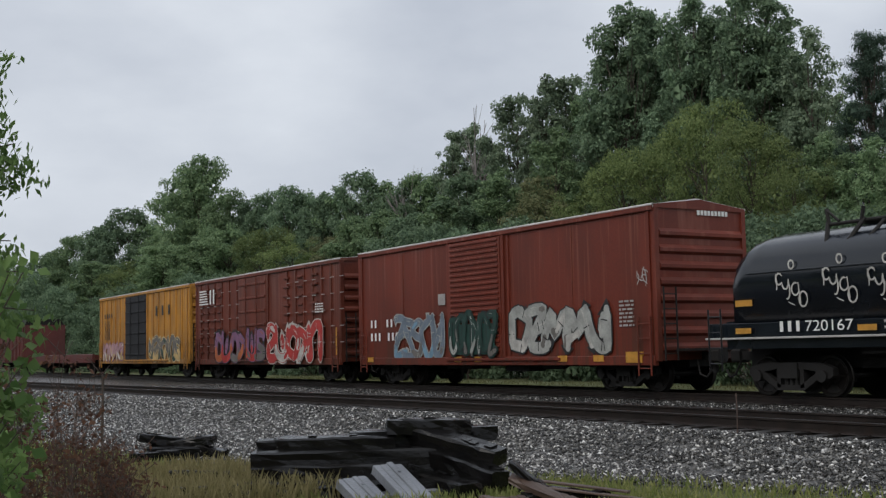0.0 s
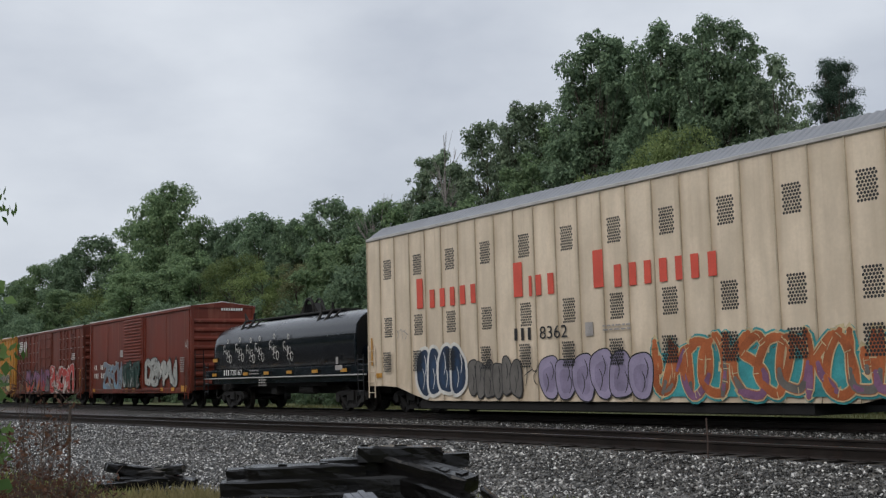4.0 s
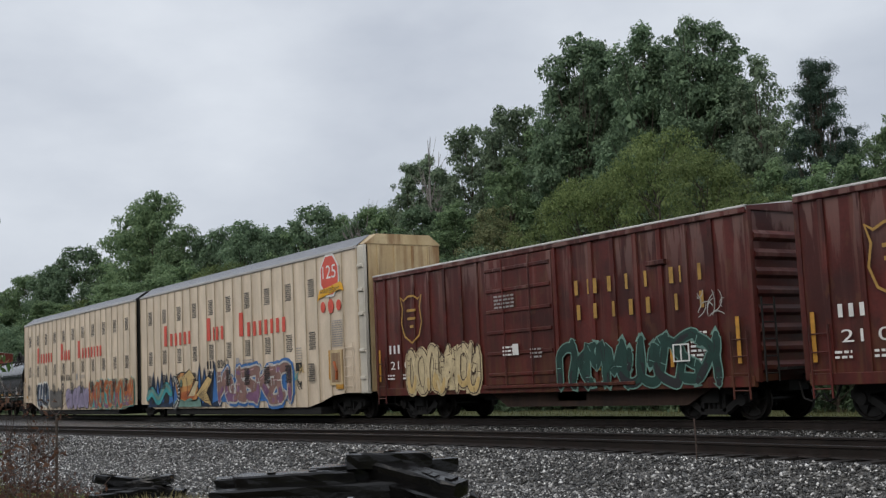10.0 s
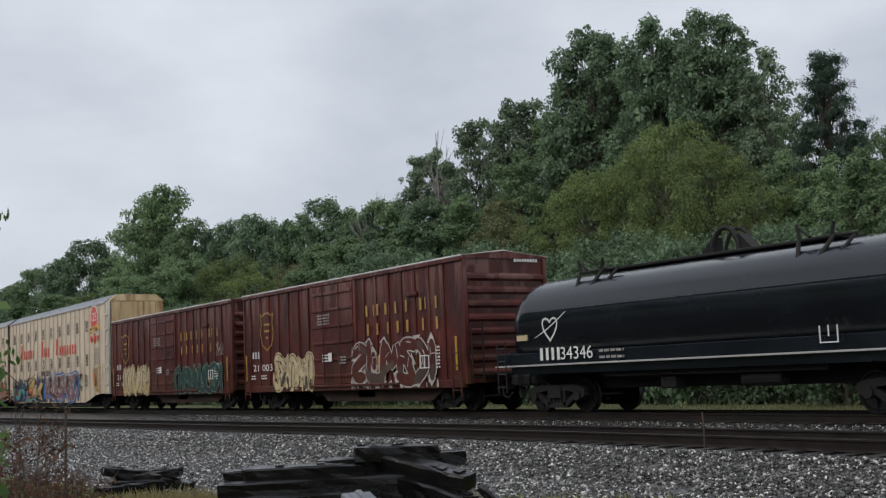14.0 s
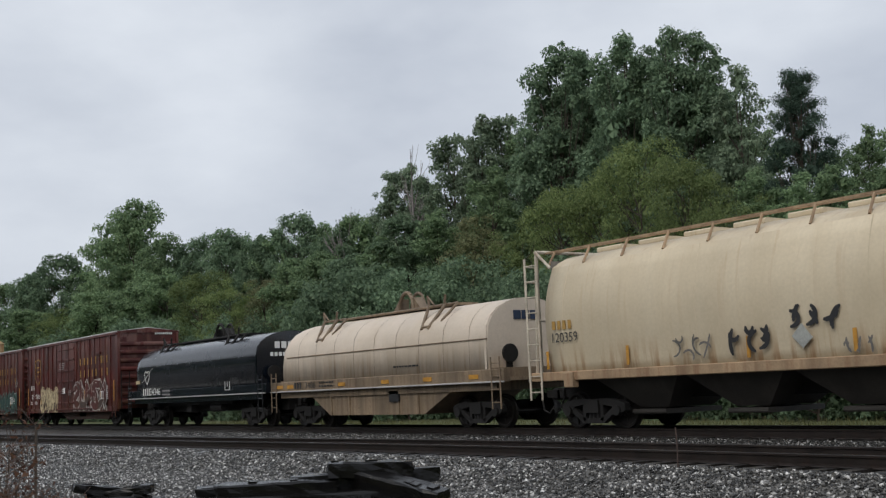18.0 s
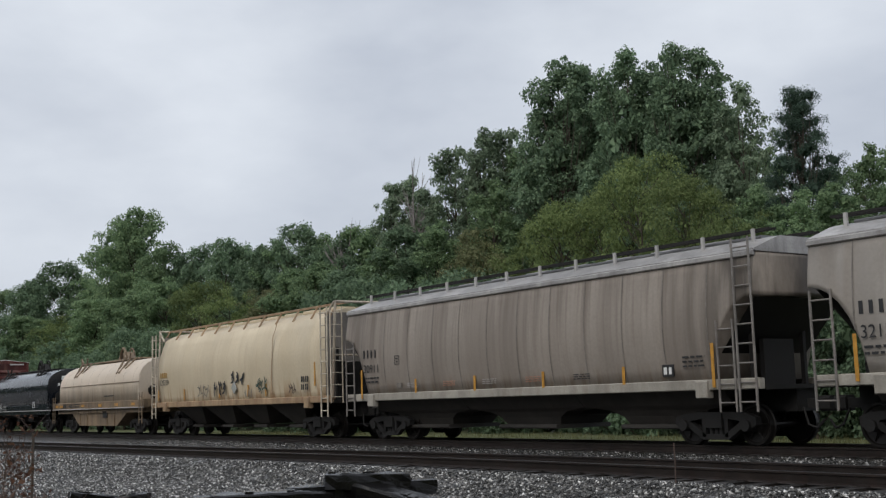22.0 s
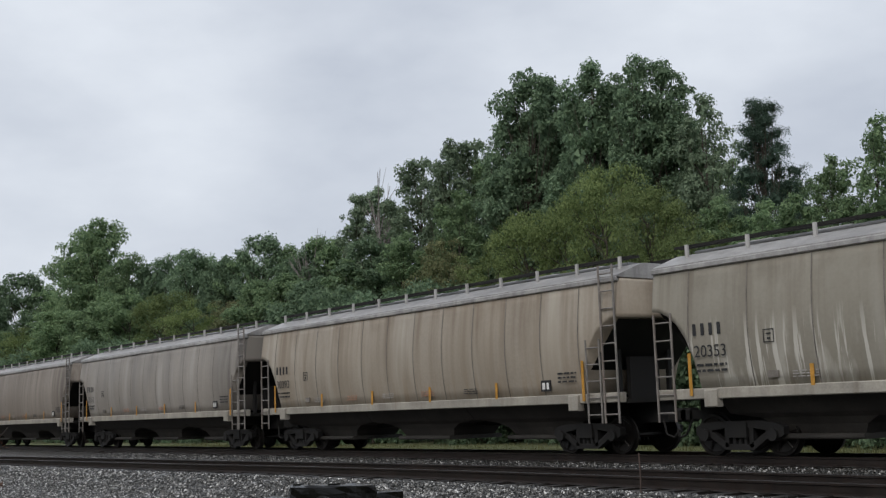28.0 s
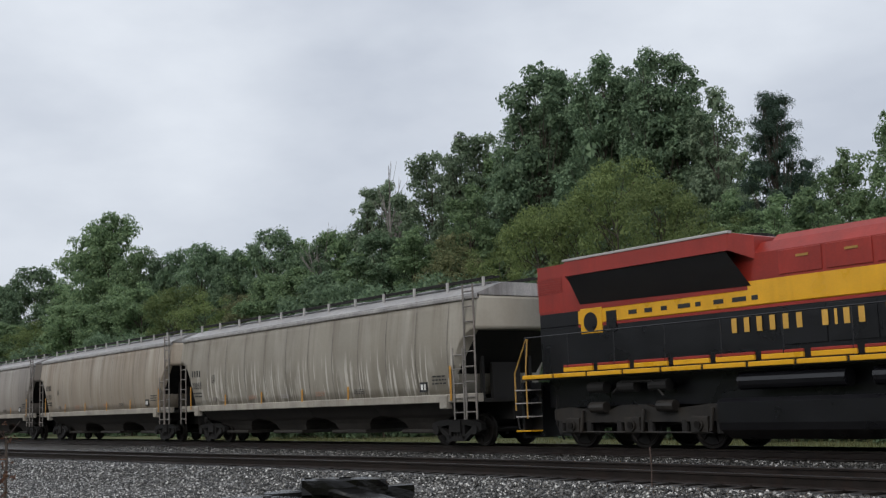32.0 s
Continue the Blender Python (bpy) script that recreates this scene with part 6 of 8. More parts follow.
def covered_hopper(u, L, paint, label, centre_flow=False, roof="hopper_roof", ribs=12, sill_mat=None, cut=1.2):
    root, sets = car("covered_hopper", label, u)
    h = L / 2
    z0, eave, top = (1.42, 4.1, 4.47) if not centre_flow else (1.35, 4.12, 4.46)
    hb = h if not centre_flow else h - 0.75
    prof_n = 10

    def flank(x):
        d = hb - abs(x)
        zl = z0
        if not centre_flow and d < cut:
            zl = z0 + 1.75 * (1 - max(0.0, d / cut) ** 2) ** 0.5
        pr = []
        for k in range(prof_n):
            z = zl + (eave - zl) * k / (prof_n - 1)
            q = (z - z0) / (eave - z0)
            b = hopper_half(z) if not centre_flow else 1.40 + 0.2 * math.sin(math.pi * (0.12 + 0.66 * q)) - 0.42 * max(0, q - 0.55) ** 1.6 * 2.2
            pr.append((-b, z))
        return pr

    xs = [-hb + 2 * hb * i / 20 for i in range(21)] if centre_flow else [-hb + cut * q for q in (0, 0.04, 0.1, 0.22, 0.4, 0.6, 0.78, 0.92, 1.0)] + [-hb + cut + (2 * hb - 2 * cut) * i / 12 for i in range(1, 12)]
    xs += [] if centre_flow else [-x for x in xs[:9]][::-1]
    rings = []
    for x in xs:
        p = flank(x)
        rings.append([(x, y, z) for y, z in p] + [(x, -y, z) for y, z in reversed(p)])
    body = part("body", Mesh().loft(rings), paint, root)
    body.data.shade_smooth()
    ey = -flank(0)[-1][0]
    if centre_flow:
        rp = [(-ey, eave)] + [(-ey + 0.25 * k, eave + (top - eave) * (1 - (1 - k / 4) ** 2)) for k in range(1, 5)]
    else:
        rp = [(-ey - 0.03, eave - 0.03), (-ey - 0.03, eave + 0.05), (-0.75, top - 0.04), (-0.6, top)]
    rp += [(-y, z) for y, z in reversed(rp)]
    part("roof", Mesh().prism(rp, -hb, hb), roof if not centre_flow else paint, root)
    if not centre_flow:
        part("eave_rail", Mesh().bevel_box(-hb, hb, -ey - 0.07, -ey + 0.02, eave - 0.1, eave + 0.02, 0.02), roof, root)
    part("side_sill", Mesh().bevel_box(-h, h, -1.58, -1.42, 1.22, 1.45, 0.02).bevel_box(-h, h, 1.42, 1.58, 1.22, 1.45, 0.02), sill_mat or paint, root)
    for i in range(ribs):
        x = -hb + cut * 0.75 + (2 * hb - cut * 1.5) * i / (ribs - 1) if centre_flow else -hb + 1.05 + (2 * hb - 2.35) * i / (ribs - 1)
        p = flank(x)
        part("panel_seam", Mesh().loft([[(x + dx, y - (0.012 if not centre_flow else 0.005), z) for y, z in p] for dx in (-0.014, 0.014)], closed=False, caps=False), paint if centre_flow else "hopper_seam", body)
    # walkway on the roof
    wk = Mesh()
    ww = 0.82 if not centre_flow else 0.95
    wz = top + (0.13 if not centre_flow else 0.1)
    for yy in (-ww, -ww + 0.18, ww - 0.18, ww):
        wk.box(-h + 0.1, h - 0.1, yy - 0.03, yy + 0.03, wz, wz + (0.055 if not centre_flow else 0.05))
    part("running_board", wk, "black_and_shade" if not centre_flow else "rusty_sill", root, "steel grating roof walkway")
    k = 12
    for i in range(k):
        x = -h + 0.5 + (L - 1.0) * i / (k - 1)
        st = Mesh()
        if centre_flow:
            st.rod((x, -ww, top + 0.12), (x + 0.05, -ey + 0.02, eave + 0.02), 0.035, 6)
        else:
            st.box(x - 0.04, x + 0.04, -ww - 0.09, -ww - 0.035, top - 0.2, wz + 0.06)
        part("walkway_post", st, "ladder_grey" if not centre_flow else "rusty_sill", root)
    if not centre_flow:
        # Its dark grey also fills in the shadow between walkway and roof crown.
        part("trough_hatch", Mesh().bevel_box(-h + 0.5, h - 0.5, -0.62, 0.62, top - 0.02, top + 0.07, 0.03), "hatch_dark", root, "long grey trough hatch cover")
    hm = Mesh().bevel_box(-0.45, 0.45, -0.42, 0.42, top - 0.02, top + 0.12, 0.03).data("hatch")
    for i in range(9):
        part("hatch", hm, roof if not centre_flow else paint, root, at=pose(-h + 2.0 + (L - 4) * i / 8, 0, 0))
    # chutes below the sill
    nb = 4 if centre_flow or L > 19 else 3
    for i in range(nb):
        x = -h + 3.6 + (L - 7.2) * i / (nb - 1)
        q = min(2.4, (L - 4.5) / nb / 2)
        if centre_flow:
            sections = ((0.5, 0.45, 0.75), (1.3, q, 1.42))
        else:
            p = (L - 7.2) / (nb - 1) / 2
            sections = ((0.46, p * 0.46, 0.72), (0.66, p * 0.52, 0.82), (0.80, p * 0.66, 0.92), (0.9, p * 0.995, 1.05), (1.3, p * 0.995, 1.42))
        rings = [[(x - a, -b, z), (x + a, -b, z), (x + a, b, z), (x - a, b, z)] for z, a, b in sections]
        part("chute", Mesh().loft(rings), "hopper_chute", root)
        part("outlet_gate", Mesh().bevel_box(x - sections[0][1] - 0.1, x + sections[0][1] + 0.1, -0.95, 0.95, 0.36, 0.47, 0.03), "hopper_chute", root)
    part("centre_sill", Mesh().box(-h + 0.1, h - 0.1, -0.3, 0.3, 0.72, 1.3), "running_gear", root)
    for d in (-1, 1):
        # Slope sheets coloured near black to carry the shade of the open ends.
        part("end_sheet", Mesh().add([(d * (hb - 1.7), -1.4, 1.35), (d * (hb - 1.7), 1.4, 1.35), (d * (hb - 0.1), 1.45, 3.14), (d * (hb - 0.1), -1.45, 3.14)], [(0, 1, 2, 3)]) if not centre_flow else Mesh().box(min(d * hb, d * hb + d * 0.02), max(d * hb, d * hb + d * 0.02), -1.3, 1.3, 1.4, 4.3), "black_and_shade" if not centre_flow else "hopper_end", root)
        # Posts and stand take running-gear black to stay dark in that shade.
        for yy in (-0.85, 0.85):
            part("end_post", Mesh().box(*sorted((d * (h - 0.8), d * (h - 0.7))), yy - 0.05, yy + 0.05, 1.3, 3.1), "running_gear", root)
        part("brake_stand", Mesh().box(*sorted((d * (h - 0.85), d * (h - 0.73))), -0.5, 0.5, 1.3, 2.3), "running_gear", root)
        part("end_platform", Mesh().box(min(d * h, d * (h - 1.9)), max(d * h, d * (h - 1.9)), -1.4, 1.4, 1.2, 1.3), "black_and_shade", root)
        if d > 0 or centre_flow:
            ladder(root, d * (h - 0.05), d * (h - 0.5), -1.62, 0.75, eave + 0.3, "ladder_worn" if not centre_flow else "frame_cream", 9, 0.02)
            if centre_flow:
                end_ladder(root, d * (h + 0.06), -1.55, -1.1, 1.2, eave + 0.3, "frame_cream", 8, 0.018)
            if not centre_flow:
                ladder(root, d * (h - 0.6), d * (h - 1.05), -1.62, 0.75, 2.7, "ladder_worn", 5, 0.018)
        else:
            ladder(root, d * (h - 0.06), d * (h - 0.55), -1.62, 0.75, 3.1, "ladder_worn", 6, 0.02)
        if centre_flow:
            part("end_frame", Mesh().pipe([(d * (h - 0.1), -1.4, 1.4), (d * (h - 0.1), -1.25, top + 0.15), (d * (h - 0.1), 1.25, top + 0.15), (d * (h - 0.1), 1.4, 1.4)], 0.05).pipe([(d * (h - 0.7), -1.3, eave), (d * (h - 0.1), -1.3, top + 0.15)], 0.04).pipe([(d * (h - 0.1), -1.35, 2.8), (d * (h - 0.1), 1.35, 2.8)], 0.04), "frame_cream", root)
            part("hand_brake", Mesh().rod((d * (h - 0.35), -0.6, 2.2), (d * (h - 0.28), -0.6, 2.2), 0.28, 16).box(d * (h - 0.6), d * (h - 0.5), -1.0, 0.2, 1.3, 2.6), "black_and_shade", root)
        part("jack_pad", Mesh().bevel_box(d * (h - 1.55) - 0.17, d * (h - 1.55) + 0.17, -1.64, -1.45, 1.05, 1.42, 0.02), sill_mat or paint, root)
        coupler(root, d * h, d)
        truck(root, d * (h - 1.75), sets)
    return root


def hopper_marks(c, h, number, seed, col="stencil_black"):
    def face(za, zb):
        return -max(hopper_half(za), hopper_half(zb), hopper_half((za + zb) / 2)) - 0.016

    y = face(2.1, 2.85)
    bars("stencil", -h + 1.13, 2.56, [0.17, 0.17, 0.17, 0.17], 0.25, col, c, y, 0.05)
    lettering("stencil", number, -h + 1.18, 2.1, 0.25, col, c, y, 0.85)
    small_print(c, -h + 1.2, 1.96, 2, 0.8, col, face(1.75, 1.98), seed, 0.05, 0.12)
    for a, b, d, e in ((0, 0.26, 0, 0.018), (0, 0.26, 0.252, 0.27), (0, 0.018, 0.018, 0.252), (0.242, 0.26, 0.018, 0.252), (0.07, 0.19, 0.16, 0.19), (0.09, 0.17, 0.06, 0.1)):
        part("stencil", Mesh().box(-h + 3.0 + a, -h + 3.0 + b, y - 0.004, y, 2.3 + d, 2.3 + e), "stencil_black", c)
    low = face(1.4, 1.85)
    reflector(c, -h + 1.02, 1.75, 0.085, 0.9, face(1.3, 2.2))
    for i in range(4):
        reflector(c, -h + 4.05 + 2.95 * i, 1.62, 0.09, 0.42, low)
    reflector(c, h - 1.2, 1.75, 0.085, 0.95, face(1.3, 2.2))
    part("placard", Mesh().box(h - 2.75, h - 2.4, low, low + 0.02, 1.55, 1.82), "stencil_black", c)
    for a, b in ((2.7, 2.6), (2.54, 2.46)):
        part("stencil", Mesh().box(h - a, h - b, low - 0.004, low, 1.6, 1.76), "stencil_white", c)
    part("placard", Mesh().box(-h + 3.0, -h + 3.26, low, low + 0.02, 1.6, 1.74), "hopper_seam", c)
    for k in range(5):
        small_print(c, -h + 3.6 + (2 * h - 7.5) * k / 5, 1.72, 3, 0.6, ("stencil_dim", "stencil_worn", "stencil_dim", "stencil_worn", "stencil_black")[k], low, seed + 9 + k, 0.022, 0.055)
    small_print(c, h - 2.1, 1.98, 3, 0.65, "stencil_black", face(1.7, 2.0), seed + 20, 0.04, 0.1)


def hoppers():
    c = covered_hopper(111.15, 16.1, "cream_hopper", "cream round-sided covered hopper with rusty sill and black tags", True, ribs=4, sill_mat="rusty_sill", cut=0.9)
    y = -1.615
    lettering("stencil", "120359", -7.05, 2.18, 0.24, "stencil_black", c, y, 0.95)
    bars("stencil", -7.05, 2.5, [0.15] * 4, 0.22, "stencil_gold", c, y, 0.05)
    for k, (x, w, z, hh, mat) in enumerate(((-2.9, 1.2, 1.55, 0.55, "tag_grey"), (-1.5, 1.5, 1.6, 0.55, "stencil_black"), (0.35, 1.2, 2.0, 0.5, "stencil_black"), (1.5, 0.8, 1.5, 0.3, "tag_grey"), (2.55, 0.9, 1.6, 0.65, "tag_green"), (5.2, 0.5, 1.55, 0.4, "tag_umber"))):
        scribble(c, x, x + w, z, z + hh, 3, mat, y, 80 + k, 0.05 if k in (1, 2) else 0.025)
    part("graffiti", Mesh().plate([(0.35, 1.9), (0.6, 1.65), (0.85, 1.85), (0.6, 2.15)], y, y + 0.01), "tag_silver", c)
    bars("stencil", 6.1, 1.95, [0.1, 0.1, -0.04, 0.1, 0.1], 0.2, "stencil_black", c, y, 0.02)
    bars("stencil", 6.1, 1.68, [0.1, 0.1, -0.04, 0.1, 0.1], 0.2, "stencil_black", c, y, 0.02)
    part("rust_streak", Mesh().loft([[(3.75 + dx + 0.25 * (z - 1.5) / 2.8, -1.61 + (0.12 if z > 3.7 else 0) + 0.14 * max(0, z - 3.9), z) for z in (1.6, 2.3, 3.0, 3.6, 4.0, 4.2)] for dx in (-0.03, 0.03)], closed=False, caps=False), "rusty_sill", c)
    for x, a in ((-7.3, 0), (-4.4, 0), (-0.8, 0), (1.8, 0), (3.3, 0), (7.05, 0)):
        reflector(c, x, 1.75 if x < 7 else 2.3, 0.09, 0.45 if x < 7 else 1.0, -1.585)
    for u, L, paint, num, seed, lab in ((128.8, 16.9, "grey_hopper_a", "30911", 90, "grimy grey-brown covered hopper with dark streaks"), (147.2, 17.2, "grey_hopper_b", "32152", 110, "light grey covered hopper with black lettering"), (165.7, 17.4, "grey_hopper_c", "30393", 130, "weathered cream-grey covered hopper with brown streaks"), (185.3, 19.6, "grey_hopper_d", "20353", 150, "grey covered hopper with white runs down its side")):
        c = covered_hopper(u, L, paint, lab, sill_mat="hopper_sill")
        hopper_marks(c, L / 2, num, seed)


def locomotive():
    root, sets = car("locomotive", "black, yellow and red diesel locomotive coupled at the rear", 207.9)
    # the walkway's rear edge stands 11 m behind the middle
    r0 = -11.0
    part("frame", Mesh().box(r0 + 0.3, 11, -0.9, 0.9, 1.0, 1.72), "loco_black", root)
    dk = part("walkway", Mesh().bevel_box(r0, 11, -1.55, 1.55, 1.7, 1.8, 0.02), "loco_black", root)
    sk = Mesh().bevel_box(0, 1.12, -1.585, -1.54, 1.73, 1.83, 0.01).data("sill_stripe")
    for i in range(18):
        part("sill_stripe", sk, "loco_yellow", dk, "yellow edge stripe", at=pose(r0 + 0.05 + i * 1.2, 0, 0))
    for i in range(17):
        x = r0 + 1.55 + i * 1.2
        bd = part("step_board", Mesh().bevel_box(x, x + 1.02, -1.52, -1.47, 1.86, 1.965, 0.01), "loco_yellow", root, "yellow kick board with a red top edge")
        part("board_edge", Mesh().bevel_box(x, x + 1.02, -1.515, -1.472, 1.968, 2.03, 0.01), "loco_red", bd)
    hw = 0.96
    x0, x1 = r0 + 0.12, 11
    part("hood_lower", Mesh().bevel_box(x0, x1, -hw, hw, 1.74, 3.02, 0.02), "loco_black", root)
    part("hood_side", Mesh().bevel_box(x0, x0 + 1.5, -hw, hw, 3.02, 3.44, 0.01), "loco_black", root)
    part("hood_band", Mesh().bevel_box(x0 + 1.45, x1, -hw - 0.004, hw + 0.004, 3.02, 3.37, 0.02), "loco_yellow", root, "yellow band")
    part("hood_band", Mesh().bevel_box(x0 + 6.75, x1, -hw - 0.008, hw + 0.008, 3.025, 3.56, 0.02), "loco_yellow", root, "yellow band")
    part("band_line", Mesh().box(x0 + 1.45, x1, -hw - 0.008, -hw, 2.95, 3.015), "loco_red", root)
    part("hood_upper", Mesh().prism([(-hw - 0.002, 3.37), (-hw - 0.002, 4.12), (-hw + 0.22, 4.36), (hw - 0.22, 4.36), (hw, 4.12), (hw, 3.37)], x0, x1), "loco_red", root)
    part("hood_rear", Mesh().box(x0 - 0.02, x0 + 1.4, -hw - 0.006, hw + 0.006, 3.44, 4.6), "loco_red", root)
    for k in range(7):
        part("louvre", Mesh().box(x0 - 0.05, x0 + 0.9, -hw - 0.02, -hw, 3.9 + 0.06 * k, 3.93 + 0.06 * k), "loco_red", root)
    # flared radiator section
    a, b = x0 + 1.3, x0 + 7.0
    part("radiator_flare", Mesh().loft([[(a, -hw, 4.0), (a, -hw, 4.55), (a, hw, 4.55), (a, hw, 4.0)], [(a + 0.25, -1.45, 4.2), (a + 0.25, -1.45, 4.58), (a + 0.25, 1.45, 4.58), (a + 0.25, 1.45, 4.2)], [(b - 0.3, -1.45, 4.2), (b - 0.3, -1.45, 4.58), (b - 0.3, 1.45, 4.58), (b - 0.3, 1.45, 4.2)], [(b, -hw, 4.0), (b, -hw, 4.5), (b, hw, 4.5), (b, hw, 4.0)]]), "loco_red", root, "red flared radiator housing")
    part("flare_edge", Mesh().bevel_box(a + 0.2, b - 0.25, -1.47, -1.36, 4.56, 4.62, 0.01), "ladder_grey", root)
    part("radiator_screen", Mesh().add([(a + 0.3, -1.42, 4.19), (b - 0.4, -1.42, 4.19), (b - 0.15, -hw - 0.014, 3.45), (a + 0.25, -hw - 0.014, 3.52)], [(0, 1, 2, 3)]), "stencil_black", root, "black radiator intake screen")
    for x, w, h2 in ((x0 + 1.55, 0.75, 0.62), (x0 + 2.45, 0.34, 0.5)):
        part("hood_door", Mesh().bevel_box(x, x + w, -hw - 0.02, -hw, 2.78, 2.78 + h2, 0.01), "loco_black" if w < 0.5 else "loco_yellow", root)
    part("fan_ring", Mesh().rod((x0 + 1.9, -hw - 0.03, 3.06), (x0 + 1.9, -hw - 0.01, 3.06), 0.24, 18), "loco_black", root)
    rng = random.Random(9)
    for i in range(8):
        x = x0 + 3.2 + i * 0.52
        part("stencil", Mesh().box(x, x + rng.uniform(0.15, 0.4), -hw - 0.012, -hw - 0.005, 3.14, 3.24), "stencil_black", root)
    for i in range(5):
        x = x0 + 7.6 + i * 1.15
        part("hood_door", Mesh().bevel_box(x, x + 1.05, -hw - 0.022, -hw, 3.6, 4.1, 0.01), "loco_red", root)
        part("handle", Mesh().box(x + 0.45, x + 0.75, -hw - 0.04, -hw - 0.02, 3.92, 3.97), "stencil_gold", root)
        part("hood_door", Mesh().bevel_box(x, x + 1.05, -hw - 0.016, -hw, 2.15, 2.92, 0.01), "loco_black", root)
    part("upper_hood_cap", Mesh().prism([(-0.72, 4.36), (-0.55, 4.5), (0.55, 4.5), (0.72, 4.36)], b + 0.3, 11), "loco_red", root)
    for i in range(3):
        part("radiator_fan", Mesh().rod((a + 1.1 + 1.75 * i, 0, 4.56), (a + 1.1 + 1.75 * i, 0, 4.66), 0.72, 20), "black_and_shade", root)
    bars("wordmark", -4.67, 2.48, [0.26] * 6 + [-0.2, 0.27, 0.08, 0.26, 0.26, -0.2] + [0.26] * 8, 0.31, "loco_gold", root, -hw - 0.022, 0.075)
    # handrails, steps, pilot
    hr = Mesh()
    posts = [r0 + 0.1 + 1.6 * i for i in range(14)]
    for x in posts:
        hr.rod((x, -1.5, 1.74), (x, -1.5, 2.78), 0.018, 6)
    hr.pipe([(x, -1.5, 2.78) for x in (r0 + 0.1, 11)], 0.018)
    part("handrail", hr, "loco_black", root)
    part("handrail", Mesh().pipe([(r0 - 0.35, -1.5, 0.95), (r0 - 0.35, -1.5, 1.9), (r0 + 0.15, -1.5, 2.75)], 0.022).pipe([(r0 + 0.12, -1.52, 0.75), (r0 + 0.12, -1.52, 2.0), (r0 + 0.2, -1.5, 2.75)], 0.022), "stencil_gold", root, "yellow grab rails")
    for z in (0.42, 0.78, 1.12, 1.45):
        part("step", Mesh().box(r0 - 0.35, r0 + 0.2, -1.52, -1.1, z, z + 0.03), "loco_yellow" if z < 0.5 else "stencil_dim", root)
    part("pilot", Mesh().box(r0 - 0.3, r0 - 0.2, -1.35, 1.35, 0.25, 1.66).box(r0 - 0.3, r0 + 0.2, -1.1, -1.05, 0.3, 1.66), "loco_black", root)
    coupler(root, r0 - 0.25, -1)
    part("fuel_tank", Mesh().prism([(-1.45, 0.45), (-1.5, 0.6), (-1.5, 1.02), (-1.4, 1.1), (1.4, 1.1), (1.5, 1.02), (1.5, 0.6), (1.45, 0.45), (1.1, 0.25), (-1.1, 0.25)], -4.7, 4.5), "loco_black", root)
    for ra, rb in ((-4.2, -1.6), (-1.0, 3.0)):
        part("air_reservoir", Mesh().rod((ra, -1.25, 1.45), (rb, -1.25, 1.45), 0.19, 14), "loco_black", root)
    for k in range(3):
        part("filter_can", Mesh().rod((r0 + 2.2 + k * 1.0, -1.25, 1.45), (r0 + 2.75 + k * 1.0, -1.25, 1.45), 0.14, 12), "running_gear", root)
    part("hose", Mesh().pipe([(r0 + 3.0, -1.3, 1.3), (r0 + 3.4, -1.35, 1.55), (r0 + 4.3, -1.35, 1.55), (r0 + 4.6, -1.3, 1.2)], 0.03), "black_and_shade", root)
    for tx in (r0 + 3.45, 7.4):
        t = part("truck", Mesh().box(-2.6, 2.6, -0.5, 0.5, 0.55, 1.0).data("truck"), "loco_truck", root, at=pose(tx, 0, 0))
        prof = [(-2.75, 0.95), (-2.3, 1.0), (-0.9, 0.88), (-0.4, 1.02), (0.4, 1.02), (0.9, 0.88), (2.3, 1.0), (2.75, 0.95), (2.75, 0.7), (2.45, 0.62), (-2.45, 0.62), (-2.75, 0.7)]
        for s in (-1, 1):
            part("side_frame", Mesh().plate(prof, s * 1.02 - 0.1, s * 1.02 + 0.1), "loco_truck", t)
        for dx in (-2.04, 0, 2.04):
            for s in (-1, 1):
                part("axle_box", Mesh().bevel_box(dx - 0.24, dx + 0.24, s * 1.05 - 0.14, s * 1.05 + 0.14, 0.36, 0.74, 0.03).rod((dx, s * 1.05, 0.55), (dx, s * 1.24, 0.55), 0.13, 14), "loco_truck", t)
            part("journal_cap", Mesh().rod((dx, -1.24, 0.55), (dx, -1.275, 0.55), 0.085, 12), "wheel_steel", t)
            part("snubber", Mesh().rod((dx + 0.34, -1.2, 0.42), (dx + 0.42, -1.2, 0.92), 0.045, 8), "loco_truck", t)
            part("brake_shoe", Mesh().bevel_box(dx + 0.5, dx + 0.62, -0.86, -0.7, 0.3, 0.75, 0.03), "running_gear", t)
            for s in (-0.5, 0.5):
                part("spring", Mesh().rod((dx + s, -1.06, 0.36), (dx + s, -1.06, 0.66), 0.09, 10), "running_gear", t)
            w = part("wheelset", wheelset_mesh(0.53), "wheel_steel", t)
            sets.append((w, dx, 0.53))
        part("brake_rod", Mesh().rod((-2.4, -1.16, 0.4), (2.4, -1.16, 0.38), 0.022, 6), "loco_truck", t)
        part("sand_pipe", Mesh().pipe([(-2.65, -1.1, 1.3), (-2.7, -1.1, 0.6), (-2.62, -0.95, 0.2)], 0.025), "running_gear", t)
        for bx in (-1.3, 0.9):
            part("brake_cylinder", Mesh().rod((bx, -1.2, 0.98), (bx + 0.5, -1.2, 0.98), 0.13, 12), "loco_truck", t)


flatcar()
yellow_boxcar()
brown_boxcar()
red_boxcar()
autorack(-4.72, 16.18, True)
autorack(16.95, 37.95, False)
wc_boxcar(46.8, 200, True)
wc_boxcar(63.72, 220, False)
coil_cars()
hoppers()
locomotive()


